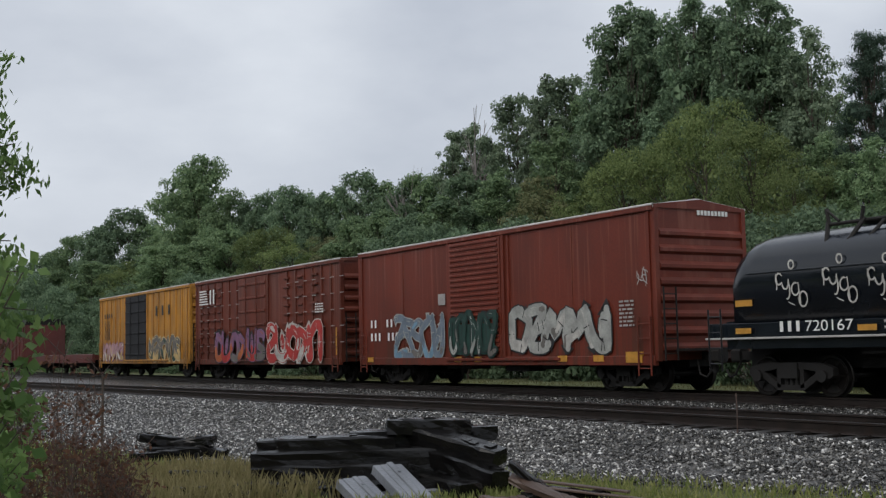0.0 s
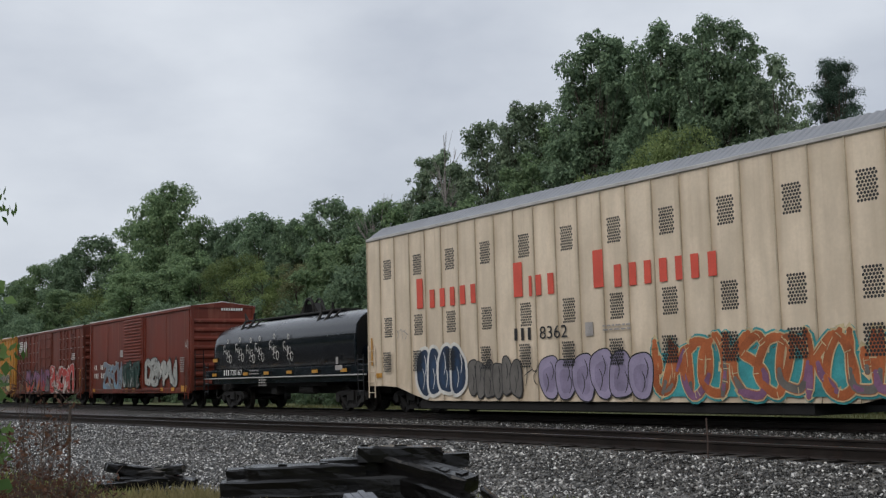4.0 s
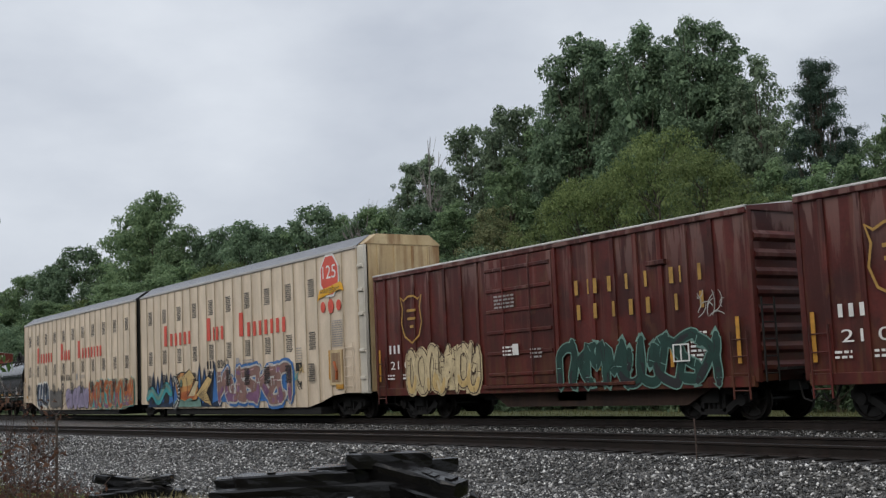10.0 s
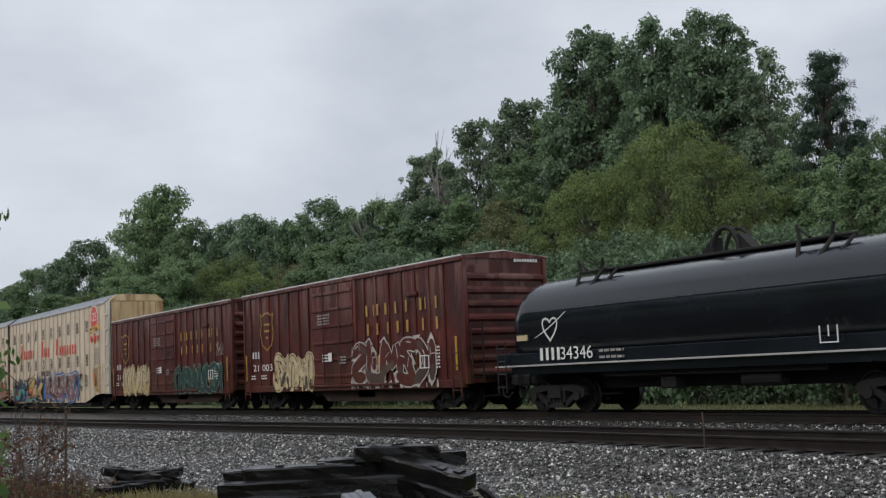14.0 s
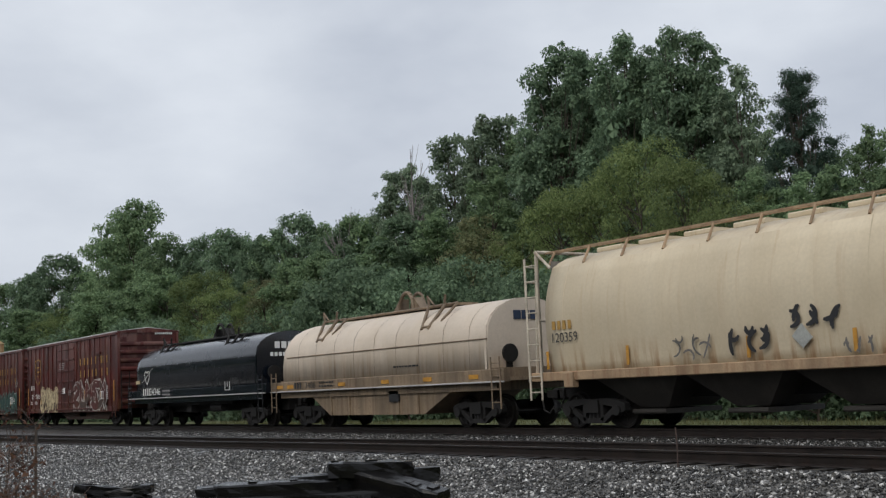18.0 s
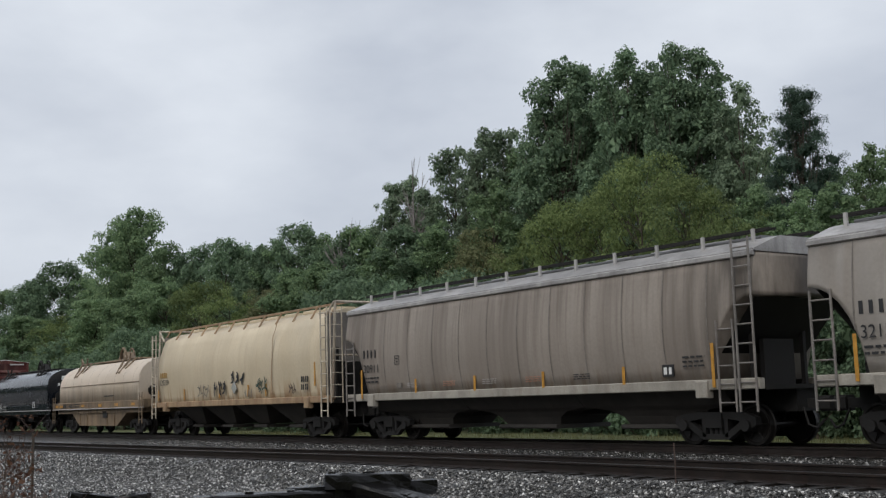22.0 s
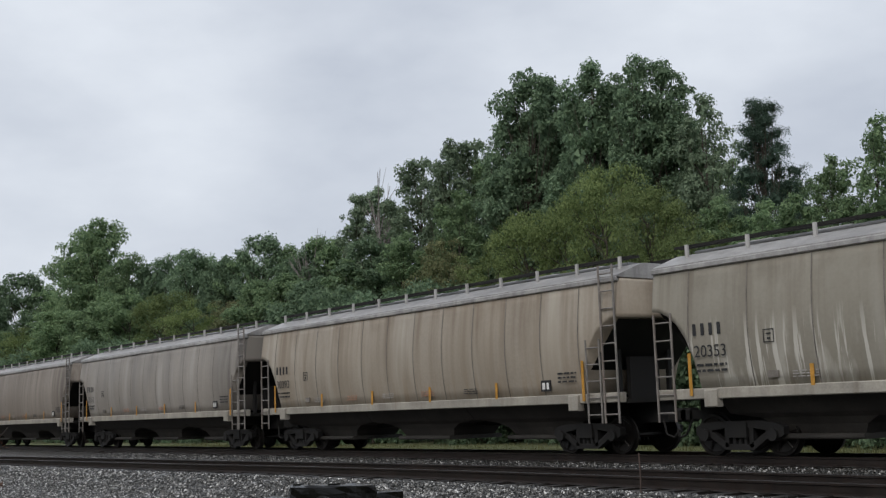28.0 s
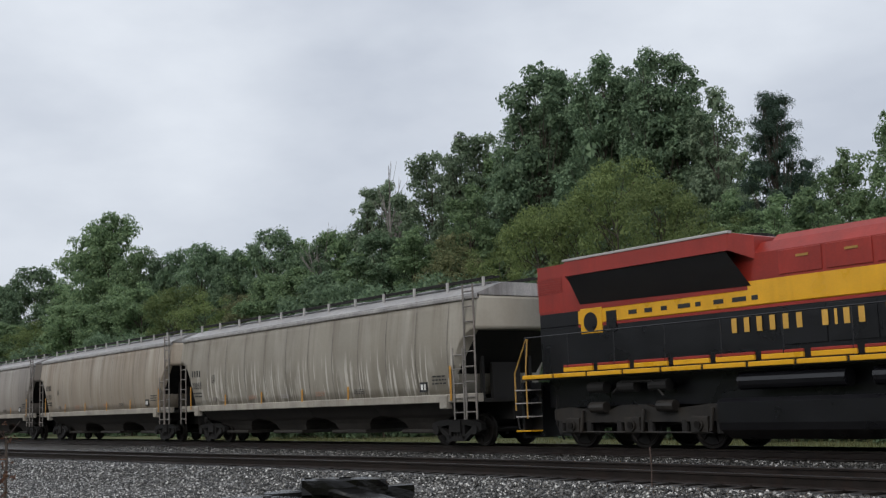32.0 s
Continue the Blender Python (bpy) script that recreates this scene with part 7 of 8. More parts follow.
# ---- old sleepers lying beside the track ----
def sleeper_mesh(seed, L=2.5, w=0.23, h=0.17):
    """A rotten sleeper: edges worn, ends split and uneven."""
    rng = random.Random(seed)
    m, rings, n = Mesh(), [], 9
    for i in range(n):
        x = -L / 2 + L * i / (n - 1) + rng.uniform(-0.03, 0.03)
        e = 0.9 if i in (0, n - 1) else 1.0
        ring = []
        for a, b in ((-1, -1), (0, -1), (1, -1), (1, 0.1), (1, 0.75), (0.8, 1), (0.1, 1), (-0.75, 1), (-1, 0.8), (-1, 0)):
            ring.append((x + rng.uniform(-0.02, 0.02), a * w / 2 * e + rng.uniform(-0.012, 0.012), b * h / 2 * e + rng.uniform(-0.012, 0.012)))
        rings.append(ring)
    m.loft(rings)
    for k in range(3):  # splinters and spike plates
        x = rng.uniform(-L / 2.3, L / 2.3)
        m.box(x - 0.05, x + 0.05, rng.uniform(-0.08, 0), rng.uniform(0.02, 0.09), h / 2 - 0.01, h / 2 + rng.uniform(0.006, 0.02))
    return m


def split_board_mesh(seed, L=1.1, w=0.4, h=0.1):
    """A weathered timber, split along its length, with sharp sawn edges."""
    rng = random.Random(seed)
    m, a = Mesh(), -w / 2
    for k in range(4):
        b = w / 2 if k == 3 else -w / 2 + w * (k + 1) / 4 + rng.uniform(-0.02, 0.02)
        e0, e1, dz = rng.uniform(-0.04, 0.03), rng.uniform(-0.03, 0.04), rng.uniform(-0.008, 0.008)
        m.bevel_box(-L / 2 + e0, L / 2 + e1, a + 0.004, b - 0.004, -h / 2, h / 2 + dz, 0.006)
        a = b
    m.box(-L / 2 + 0.05, L / 2 - 0.05, -w / 2 + 0.01, w / 2 - 0.01, -h / 2 + 0.01, h / 2 - 0.02)
    for x in (-0.3, 0.25):
        m.rod((x * L, 0.05, h / 2), (x * L, 0.05, h / 2 + 0.02), 0.02, 6)
    return m


def on_view(az, rng_m, e1=0.0, e2=0.0):
    """A spot at that bearing and distance from the eye, moved to the right and away."""
    s, c = math.sin(radians(az)), math.cos(radians(az))
    return -s * rng_m + c * e1 - s * e2, c * rng_m + s * e1 + c * e2


def old_sleepers():
    az, r = 61.0, 14.6
    # right, away, height, turn, tilt, roll, length, pale
    rows = [(0.78, 0.55, 0.25, 4, 2, 0, 1.1, 0), (0.7, 0.75, 0.12, 8, -1, 0, 1.9, 0), (-0.52, 0.45, 0.06, -2, 0, 4, 1.5, 0), (-0.35, 0.75, 0.02, 3, 0, 0, 2.3, 0),
            (-0.35, 0.3, -0.10, 1, 0, 0, 2.35, 0), (0.9, 0.45, -0.10, -5, 3, 0, 1.7, 0), (-0.6, 0.15, -0.27, -2, 0, 0, 1.9, 0), (0.5, 0.3, -0.28, 4, 0, 0, 2.2, 0),
            (1.15, 0.15, 0.04, -38, 12, 10, 1.3, 0), (1.2, -0.1, -0.2, -52, 10, 0, 1.4, 0), (1.3, 0.1, -0.38, -30, 4, 0, 1.5, 0), (0.95, -0.2, -0.42, -70, 0, 0, 1.6, 0),
            (-0.75, -0.15, -0.43, -6, 0, 0, 1.9, 0), (-1.0, -0.45, -0.5, 5, 0, 0, 1.6, 0), (0.35, -0.25, -0.45, 10, 0, 0, 2.0, 0), (0.55, -0.45, -0.5, 32, 0, 0, 1.2, 1),
            (-0.02, -1.0, -0.5, -62, 20, 0, 1.1, 1), (0.45, -0.8, -0.40, -60, 24, 0, 1.1, 1), (-1.02, 0.7, 0.0, 20, 8, 0, 0.7, 0), (0.5, 1.0, -0.2, 0, 0, 0, 2.4, 0), (-0.4, 1.0, -0.2, 2, 0, 0, 2.4, 0), (0.1, 0.8, -0.4, 2, 0, 0, 2.4, 0)]
    for i, (e1, e2, z, turn, tilt, roll, L, pale) in enumerate(rows):
        x, y = on_view(az, r, e1 * 0.93 - 0.2, e2)
        w = 0.34 if not pale else 0.4
        z -= 0.07
        solid("old_sleeper", sleeper_mesh(300 + i, L, w, 0.21) if not pale else split_board_mesh(300 + i, L, w, 0.12), "old_tie" if not pale else "tie_grey",
              "wet black rotten sleeper in a heap" if not pale else "pale grey split timber leaning on the heap", "railway sleeper", "heap of old sleepers",
              at=pose(x, y, z, roll, tilt, turn + az))
    az, r = 71.1, 20.0
    for i, (e1, e2, z, turn, tilt) in enumerate(((0, 0, -0.44, 10, 3), (0.1, 0.2, -0.33, -18, -8), (-0.2, -0.2, -0.46, 40, 0), (0.35, 0.1, -0.42, -35, 9), (-0.1, 0.3, -0.28, 15, 9))):
        x, y = on_view(az, r, e1, e2)
        solid("old_sleeper", sleeper_mesh(340 + i, 1.0 + 0.12 * (i % 3), 0.24, 0.16), "old_tie", "broken black sleeper on the stones", "railway sleeper", "broken sleepers", at=pose(x, y, z, 0, tilt, turn + az))
    for i, (a, rr, e1, z, turn, L) in enumerate(((68.2, 16.0, 0, -0.47, 3, 1.9), (69.5, 14.5, 0.2, -0.5, 12, 1.5), (64.6, 18.5, 0, -0.32, 15, 0.8), (52.2, 13.2, 0, -0.47, -22, 0.9), (53.0, 13.0, 0, -0.5, 30, 0.8))):
        x, y = on_view(a, rr, e1)
        solid("old_sleeper", sleeper_mesh(360 + i, L, 0.2, 0.13), "old_tie", "split dark sleeper half sunk in the gravel", "railway sleeper", at=pose(x, y, z, 0, 3, turn + a))
    for i, (a, rr, z, turn, tilt, L) in enumerate(((53.9, 13.0, -0.30, 10, 38, 0.75), (53.3, 12.8, -0.40, -25, 18, 0.9), (55.2, 12.5, -0.45, 35, 6, 0.6))):
        x, y = on_view(a, rr)
        solid("broken_plank", sleeper_mesh(380 + i, L, 0.16, 0.06), "planks" if i else "old_tie", "splintered dark plank sticking out of the gravel", "plank", at=pose(x, y, z, 15, tilt, turn + a))
    for i, (a, rr, turn, z) in enumerate(((51.6, 13.2, -18, -0.38), (50.9, 13.0, -14, -0.44))):
        x, y = on_view(a, rr)
        solid("loose_board", Mesh().bevel_box(-0.55, 0.55, -0.05, 0.05, -0.012, 0.012, 0.006), "planks", "thin red-brown board lying on the gravel", "board", at=pose(x, y, z, 0, 5, turn + a))


old_sleepers()


# ---- plants ----
def leaf_cloud(rng, centres, per, spread, size, droop=0.0, aspect=0.6, outward=None, corners=4):
    """Leaves round each twig end: small bent blades of four corners."""
    c = np.repeat(np.asarray(centres, float), per, 0)
    n = len(c)
    off = rng.normal(0, 1, (n, 3))
    off *= (rng.random((n, 1)) ** 0.45 / np.linalg.norm(off, axis=1)[:, None]) * 1.75
    c = c + off * spread
    nrm = rng.normal(0, 0.5, (n, 3)) + np.array([0, 0, 0.55])
    if outward is not None:
        nrm += np.repeat(np.asarray(outward, float), per, 0)
    nrm /= np.linalg.norm(nrm, axis=1)[:, None]
    t = np.cross(nrm, rng.normal(0, 1, (n, 3)))
    t[:, 2] -= droop
    t /= np.linalg.norm(t, axis=1)[:, None]
    b = np.cross(nrm, t)
    s = size * (0.6 + 0.8 * rng.random((n, 1)))
    a = s * aspect
    if corners == 3:
        return np.stack([c - t * s * 0.7 - b * a, c - t * s * 0.7 + b * a, c + t * s], 1).reshape(-1, 3), np.arange(n * 3).reshape(-1, 3)
    v = np.stack([c - t * s, c + b * a - t * s * 0.1, c + t * s, c - b * a + t * s * 0.1], 1)
    v[:, 2] -= nrm * s * 0.25
    return v.reshape(-1, 3), np.arange(n * 4).reshape(-1, 4)


def limb_mesh(rng, height, r0, tips, crown_low):
    """Trunk and limbs that reach towards some of the twig clusters."""
    m = Mesh()
    pts = [(0, 0, -0.3)]
    k = 6
    for i in range(1, k + 1):
        pts.append((rng.normal(0, 0.012) * height, rng.normal(0, 0.012) * height, height * 0.86 * i / k))
    for i in range(k):
        m.rod(pts[i], pts[i + 1], r0 * (1 - 0.85 * i / k), 7, r0 * (1 - 0.85 * (i + 1) / k))
    for t in tips:
        z = max(crown_low * 0.8, t[2] - 0.25 * height * (0.5 + 0.5 * rng.random()))
        f = min(0.98, z / (height * 0.86)) * k
        i = min(k - 1, int(f))
        a = Vector(pts[i]).lerp(Vector(pts[i + 1]), f - i)
        mid = a.lerp(Vector(t), 0.55) + Vector((0, 0, -0.03 * height))
        m.rod(a, mid, r0 * 0.32 * (1 - 0.6 * z / height), 5, r0 * 0.16)
        m.rod(mid, t, r0 * 0.16, 4, r0 * 0.05)
    return m


def make_tree(seed, height, width, low, mat, clumps=170, per=170, leaf=0.1, rc=0.75, kind="broad", fill=40):
    """One tree at the origin: trunk with limbs, crown of masses that carry clumps of leaves, lit on their upper sides."""
    rng = np.random.default_rng(seed)
    masses = []
    nl = {"broad": 20, "tall": 22, "thin": 17, "bush": 12, "pine": 34, "feather": 16}[kind]
    for i in range(nl):
        q = (i + 0.5) / nl
        z = low + (height - low) * q
        if kind == "pine":
            rad = width / 2 * (1.0 - 0.80 * q ** 1.5) * (0.62 + 0.45 * rng.random()) * min(1.0, 0.5 + 2.2 * q)
            a = i * 2.4 + rng.random()
            for d in (0.45, 0.95):
                masses.append((d * rad * math.cos(a), d * rad * math.sin(a), z * 0.985 + 0.35 * d, rad * 0.26 + 0.30, 0.36))
        else:
            shape = math.sin(math.pi * (0.14 + 0.80 * q) ** (0.8 if kind in ("broad", "bush") else 0.95)) ** 0.65
            rad = width / 2 * shape
            a, d = i * 2.4 + rng.random(), rad * (0.35 + 0.5 * rng.random())
            if i == nl - 1:
                d *= 0.3
            rr = rad * (0.26 + 0.26 * rng.random()) + 0.05 * width
            masses.append((d * math.cos(a), d * math.sin(a), min(z, height - rr * 0.9), rr, 0.95))
    ms = np.array([q[:4] for q in masses])
    w = ms[:, 3] ** 2
    cent, size = [], []
    tries = 0
    while len(cent) < clumps and tries < clumps * 12:
        tries += 1
        x, y, z, rad, sq = masses[rng.choice(len(masses), p=w / w.sum())] if kind != "pine" else masses[len(cent) % len(masses)]
        d = rng.normal(0, 1, 3)
        d[2] += 0.35
        d /= np.linalg.norm(d)
        rr = rad * (0.68 + 0.42 * rng.random()) * (1.15 if rng.random() < 0.08 else 1.0)
        c = np.array((x + d[0] * rr, y + d[1] * rr, max(low * 0.7, z + d[2] * rr * sq)))
        if kind != "pine" and (np.linalg.norm(ms[:, :3] - c, axis=1) < ms[:, 3] * 0.55).any():
            continue
        cent.append(c)
        size.append(rc * (0.55 + 0.75 * rng.random()))
    cent, size = np.array(cent), np.array(size)
    n = np.maximum(12, (per * (size / rc) ** 2).astype(int))
    c, r = np.repeat(cent, n, 0), np.repeat(size, n)[:, None]
    k = len(c)
    u = rng.normal(0, 1, (k, 3))
    u /= np.linalg.norm(u, axis=1)[:, None]
    u[:, 2] = np.where(rng.random(k) < 0.6, np.abs(u[:, 2]), u[:, 2])
    flat = np.array([1, 1, 0.45 if kind == "pine" else 0.72])
    # uneven clumps: lumps along a few chance directions, and some leaves that stray
    p = c + u * flat * r * (0.45 + 0.62 * rng.random((k, 1)) ** 0.6) + rng.normal(0, 0.13, (k, 3)) * r
    if kind == "feather":
        p[:, 2] -= 0.25 * r[:, 0] * rng.random(k)
    nrm = u * 0.8 + np.array([0, 0, 0.55]) + rng.normal(0, 0.45, (k, 3))
    nrm /= np.linalg.norm(nrm, axis=1)[:, None]
    t = np.cross(nrm, rng.normal(0, 1, (k, 3)))
    if kind == "feather":
        t[:, 2] -= 0.5
    t /= np.linalg.norm(t, axis=1)[:, None]
    b = np.cross(nrm, t)
    s = leaf * (0.6 + 0.8 * rng.random((k, 1)))
    a = s * (0.20 if kind == "pine" else 0.8)
    v = np.stack([p - t * s * 0.7 - b * a, p - t * s * 0.7 + b * a, p + t * s], 1).reshape(-1, 3)
    inner, out = [], []  # larger leaves deep in the crown close it against the sky
    for x, y, z, rad, sq in masses:
        for j in range(fill):
            d = rng.normal(0, 1, 3)
            d /= np.linalg.norm(d)
            rr = rad * (0.15 + 0.55 * rng.random())
            inner.append((x + d[0] * rr, y + d[1] * rr, max(low * 0.7, z + d[2] * rr * sq)))
            out.append(d * 2.2)
    if inner:
        v = np.concatenate([v, leaf_cloud(rng, inner, 1, 0.05, leaf * 1.9, aspect=0.8, outward=out, corners=3)[0]])
    crown = quad_mesh("crown", v, np.arange(len(v)).reshape(-1, 3))
    crown.materials.append(MATS[mat])
    trunk = limb_mesh(rng, height, height * 0.011 + 0.03, [tuple(q) for q in cent[::3]], low).data("trunk")
    trunk.materials.append(MATS["bark"])
    return trunk, crown


# native height and width of each kind, and its built trees
SIZES = {"grove": (20, 9.5), "round": (20, 9.5), "oak": (20, 5.6), "ash": (20, 6.4), "light": (12, 6.4), "thin": (16, 4.8), "olive": (14, 6.5), "pine": (18, 6.6), "bush": (5, 5.5)}
VARIANTS = {
    "grove": [make_tree(s, 20, 9.5, 3, "leaf_dark", 250, 130, 0.15, 0.9, "broad", 80) for s in (21, 22, 23)],
    "round": [make_tree(s, 20, 9.5, 3, "leaf_mid", 250, 130, 0.15, 0.9, "broad", 80) for s in (24, 25, 26)],
    "oak": [make_tree(s, 20, 5.6, 6, "leaf_dark", 250, 112, 0.115, 0.62, "tall", 60) for s in (1, 2, 3, 14)],
    "ash": [make_tree(s, 20, 6.4, 4.5, "leaf_mid", 250, 112, 0.118, 0.66, "broad", 60) for s in (4, 5, 6)],
    "light": [make_tree(s, 12, 6.4, 0.8, "leaf_light", 190, 190, 0.062, 0.62, "feather", 90) for s in (7, 8, 15)],
    "thin": [make_tree(s, 16, 4.8, 4.5, "leaf_pale", 190, 95, 0.10, 0.46, "thin", 18) for s in (9, 10, 16)],
    "olive": [make_tree(s, 14, 6.5, 2.0, "leaf_olive", 200, 150, 0.075, 0.6, "broad", 60) for s in (17, 18)],
    "pine": [make_tree(s, 18, 6.6, 8.5, "leaf_pine", 400, 110, 0.12, 0.62, "pine", 14) for s in (11,)],
    "bush": [make_tree(s, 5, 5.5, 0.15, "leaf_dark", 120, 120, 0.075, 0.5, "bush", 90) for s in (12, 13)],
}
TREE_LABEL = {"grove": ("dark green broadleaf tree far along the line", "tree"), "round": ("full-crowned green tree far along the line", "tree"), "oak": ("tall dark green broadleaf tree in the wood", "tree"), "ash": ("mid-green broadleaf tree with a rounded crown", "tree"), "light": ("feathery light green young tree at the wood's edge", "tree"),
              "thin": ("thin-crowned green tree with gaps in its leaves", "tree"), "olive": ("dull olive-green tree at the wood's edge", "tree"), "pine": ("dark pine with layered branches", "pine tree"), "bush": ("low green bush behind the track", "bush")}
tree_rng = random.Random(77)


def plant(kind, az, el, depth, spread, base=-0.65):
    """A tree of the wood, at its bearing, with its top at that angle above the eye's level and its crown that many degrees wide."""
    x = -depth * math.tan(radians(az))
    away = depth / math.cos(radians(az))
    ref, wide = SIZES[kind]
    s = (EYE_Z + away * math.tan(radians(el)) - base) / ref
    squash = min(1.25, max(0.72, away * radians(spread) / (wide * s)))
    trunk, crown = VARIANTS[kind][tree_rng.randrange(len(VARIANTS[kind]))]
    label, cat = TREE_LABEL[kind]
    root = thing({"pine": "pine_tree", "bush": "bush"}.get(kind, "tree"), label, cat, pose(x, depth, base, 0, 0, tree_rng.uniform(0, 360)), group="trees behind the track")
    root.scale = (s * squash, s * squash, s)
    part("trunk", trunk, "bark", root)
    part("crown", crown, "leaf_mid", root)


def wood():
    # kind, bearing, height of the top in degrees, depth, width in degrees
    back = [("ash", 79.6, 3.9, 54, 2.4), ("ash", 78.3, 4.4, 52, 2.2), ("oak", 77.0, 5.0, 50, 2.0), ("ash", 75.9, 5.6, 50, 2.0), ("oak", 74.7, 6.3, 48, 2.0), ("oak", 73.4, 7.0, 49, 2.2), ("ash", 72.2, 6.4, 52, 2.0),
            ("ash", 70.9, 8.8, 50, 2.6), ("ash", 70.1, 9.3, 48, 2.8), ("ash", 68.9, 7.9, 47, 2.2), ("oak", 67.7, 7.4, 49, 2.0), ("oak", 66.7, 7.8, 50, 1.7), ("oak", 65.7, 8.1, 48, 1.8), ("oak", 64.9, 7.8, 50, 1.6),
            ("oak", 64.0, 8.0, 49, 1.8), ("ash", 63.1, 7.9, 50, 2.0), ("oak", 62.2, 8.8, 48, 2.2), ("ash", 60.8, 8.0, 50, 2.4), ("oak", 59.6, 8.4, 48, 2.0), ("ash", 58.8, 8.6, 49, 2.0),
            ("thin", 57.4, 10.7, 47, 2.6), ("thin", 56.6, 11.3, 48, 2.4), ("ash", 55.5, 9.9, 50, 2.8), ("thin", 54.3, 12.4, 48, 2.6), ("thin", 52.9, 13.3, 48, 2.6), ("thin", 51.6, 13.2, 50, 2.4), ("ash", 51.0, 12.3, 51, 2.6),
            ("oak", 50.0, 13.9, 48, 2.4), ("oak", 48.7, 16.4, 48, 3.0), ("oak", 47.5, 15.9, 50, 2.8), ("oak", 46.9, 14.9, 51, 3.0), ("oak", 45.6, 16.5, 48, 3.0), ("oak", 44.3, 15.9, 50, 2.8), ("oak", 43.1, 16.6, 48, 2.8),
            ("oak", 41.8, 16.3, 49, 2.6), ("thin", 40.2, 14.6, 48, 2.6), ("ash", 40.6, 13.4, 51, 3.0), ("ash", 38.9, 11.4, 51, 3.0), ("pine", 37.3, 14.1, 46, 4.4), ("ash", 35.8, 10.2, 50, 3.0), ("ash", 34.2, 11.0, 44, 2.6),
            ("ash", 32.2, 12.6, 40, 3.6), ("oak", 30.2, 12.2, 42, 4.0)]
    edge = [("light", 51.0, 8.0, 41, 4.0), ("light", 49.2, 9.5, 41, 4.6), ("light", 47.2, 9.8, 42, 4.4), ("light", 45.2, 11.5, 42, 4.8), ("light", 43.0, 10.5, 41, 4.4), ("light", 41.0, 8.8, 40, 4.2), ("ash", 39.6, 9.6, 43, 3.4), ("ash", 37.6, 9.2, 42, 3.4),
            ("ash", 35.8, 9.4, 41, 3.6), ("ash", 33.8, 9.0, 40, 3.6), ("ash", 31.8, 9.0, 40, 3.6), ("ash", 52.4, 10.6, 46, 3.6), ("olive", 53.4, 8.6, 43, 4.0), ("ash", 55.2, 8.6, 44, 3.4), ("oak", 56.8, 8.6, 45, 3.2), ("ash", 58.0, 7.4, 43, 3.2), ("oak", 59.6, 6.8, 43, 3.0),
            ("ash", 61.0, 6.7, 43, 2.8), ("ash", 62.4, 6.4, 42, 2.8), ("olive", 63.8, 5.8, 42, 2.8), ("light", 65.6, 5.6, 42, 2.6), ("light", 67.0, 6.0, 42, 2.6), ("ash", 68.6, 6.2, 42, 2.6), ("ash", 70.2, 5.6, 42, 2.6),
            ("ash", 71.8, 5.2, 42, 2.4), ("light", 73.4, 4.4, 42, 2.2), ("ash", 75.0, 4.4, 42, 2.2), ("ash", 76.6, 3.9, 42, 2.2), ("ash", 78.4, 3.6, 42, 2.2)]
    for kind, az, el, depth, spread in back + edge:
        if az > 58:  # farther off, the trees stand out as fuller crowns
            kind, spread = {"oak": "grove", "ash": "round"}.get(kind, kind), spread * 1.4
        plant(kind, az, el, depth, spread)
    az = 30.0
    while az < 80:
        plant("bush", az, tree_rng.uniform(4.4, 6.2) if az < 62 else tree_rng.uniform(2.4, 3.8), tree_rng.uniform(35.5, 38.5), tree_rng.uniform(3.6, 5.0) if az < 62 else tree_rng.uniform(2.6, 3.4))
        az += 1.5
    # bare branches standing over the crowns
    for az, el, d in ((56.4, 12.2, 46), (59.9, 9.2, 47)):
        rng = random.Random(int(az * 10))
        x = -d * math.tan(radians(az))
        top = EYE_Z + d / math.cos(radians(az)) * math.tan(radians(el))
        m = Mesh()
        m.rod((0, 0, 0), (0.1, 0, top * 0.75), 0.16, 6, 0.08)
        for i in range(16):
            z = top * rng.uniform(0.55, 0.78)
            a = rng.uniform(0, 6.28)
            e = Vector((math.cos(a) * rng.uniform(0.5, 1.7), math.sin(a) * rng.uniform(0.5, 1.7), min(top, z + rng.uniform(1.5, 4.5))))
            m.rod((0.05, 0, z), e, 0.05, 4, 0.018)
            for j in range(3):
                m.rod(Vector((0.05, 0, z)).lerp(e, 0.5 + 0.15 * j), e + Vector((rng.uniform(-0.6, 0.6), rng.uniform(-0.6, 0.6), rng.uniform(-0.2, 0.7))), 0.025, 4, 0.01)
        solid("dead_tree", m, "dead_branch", "bare grey dead tree among the green crowns", "tree", at=pose(x, d, -0.65))


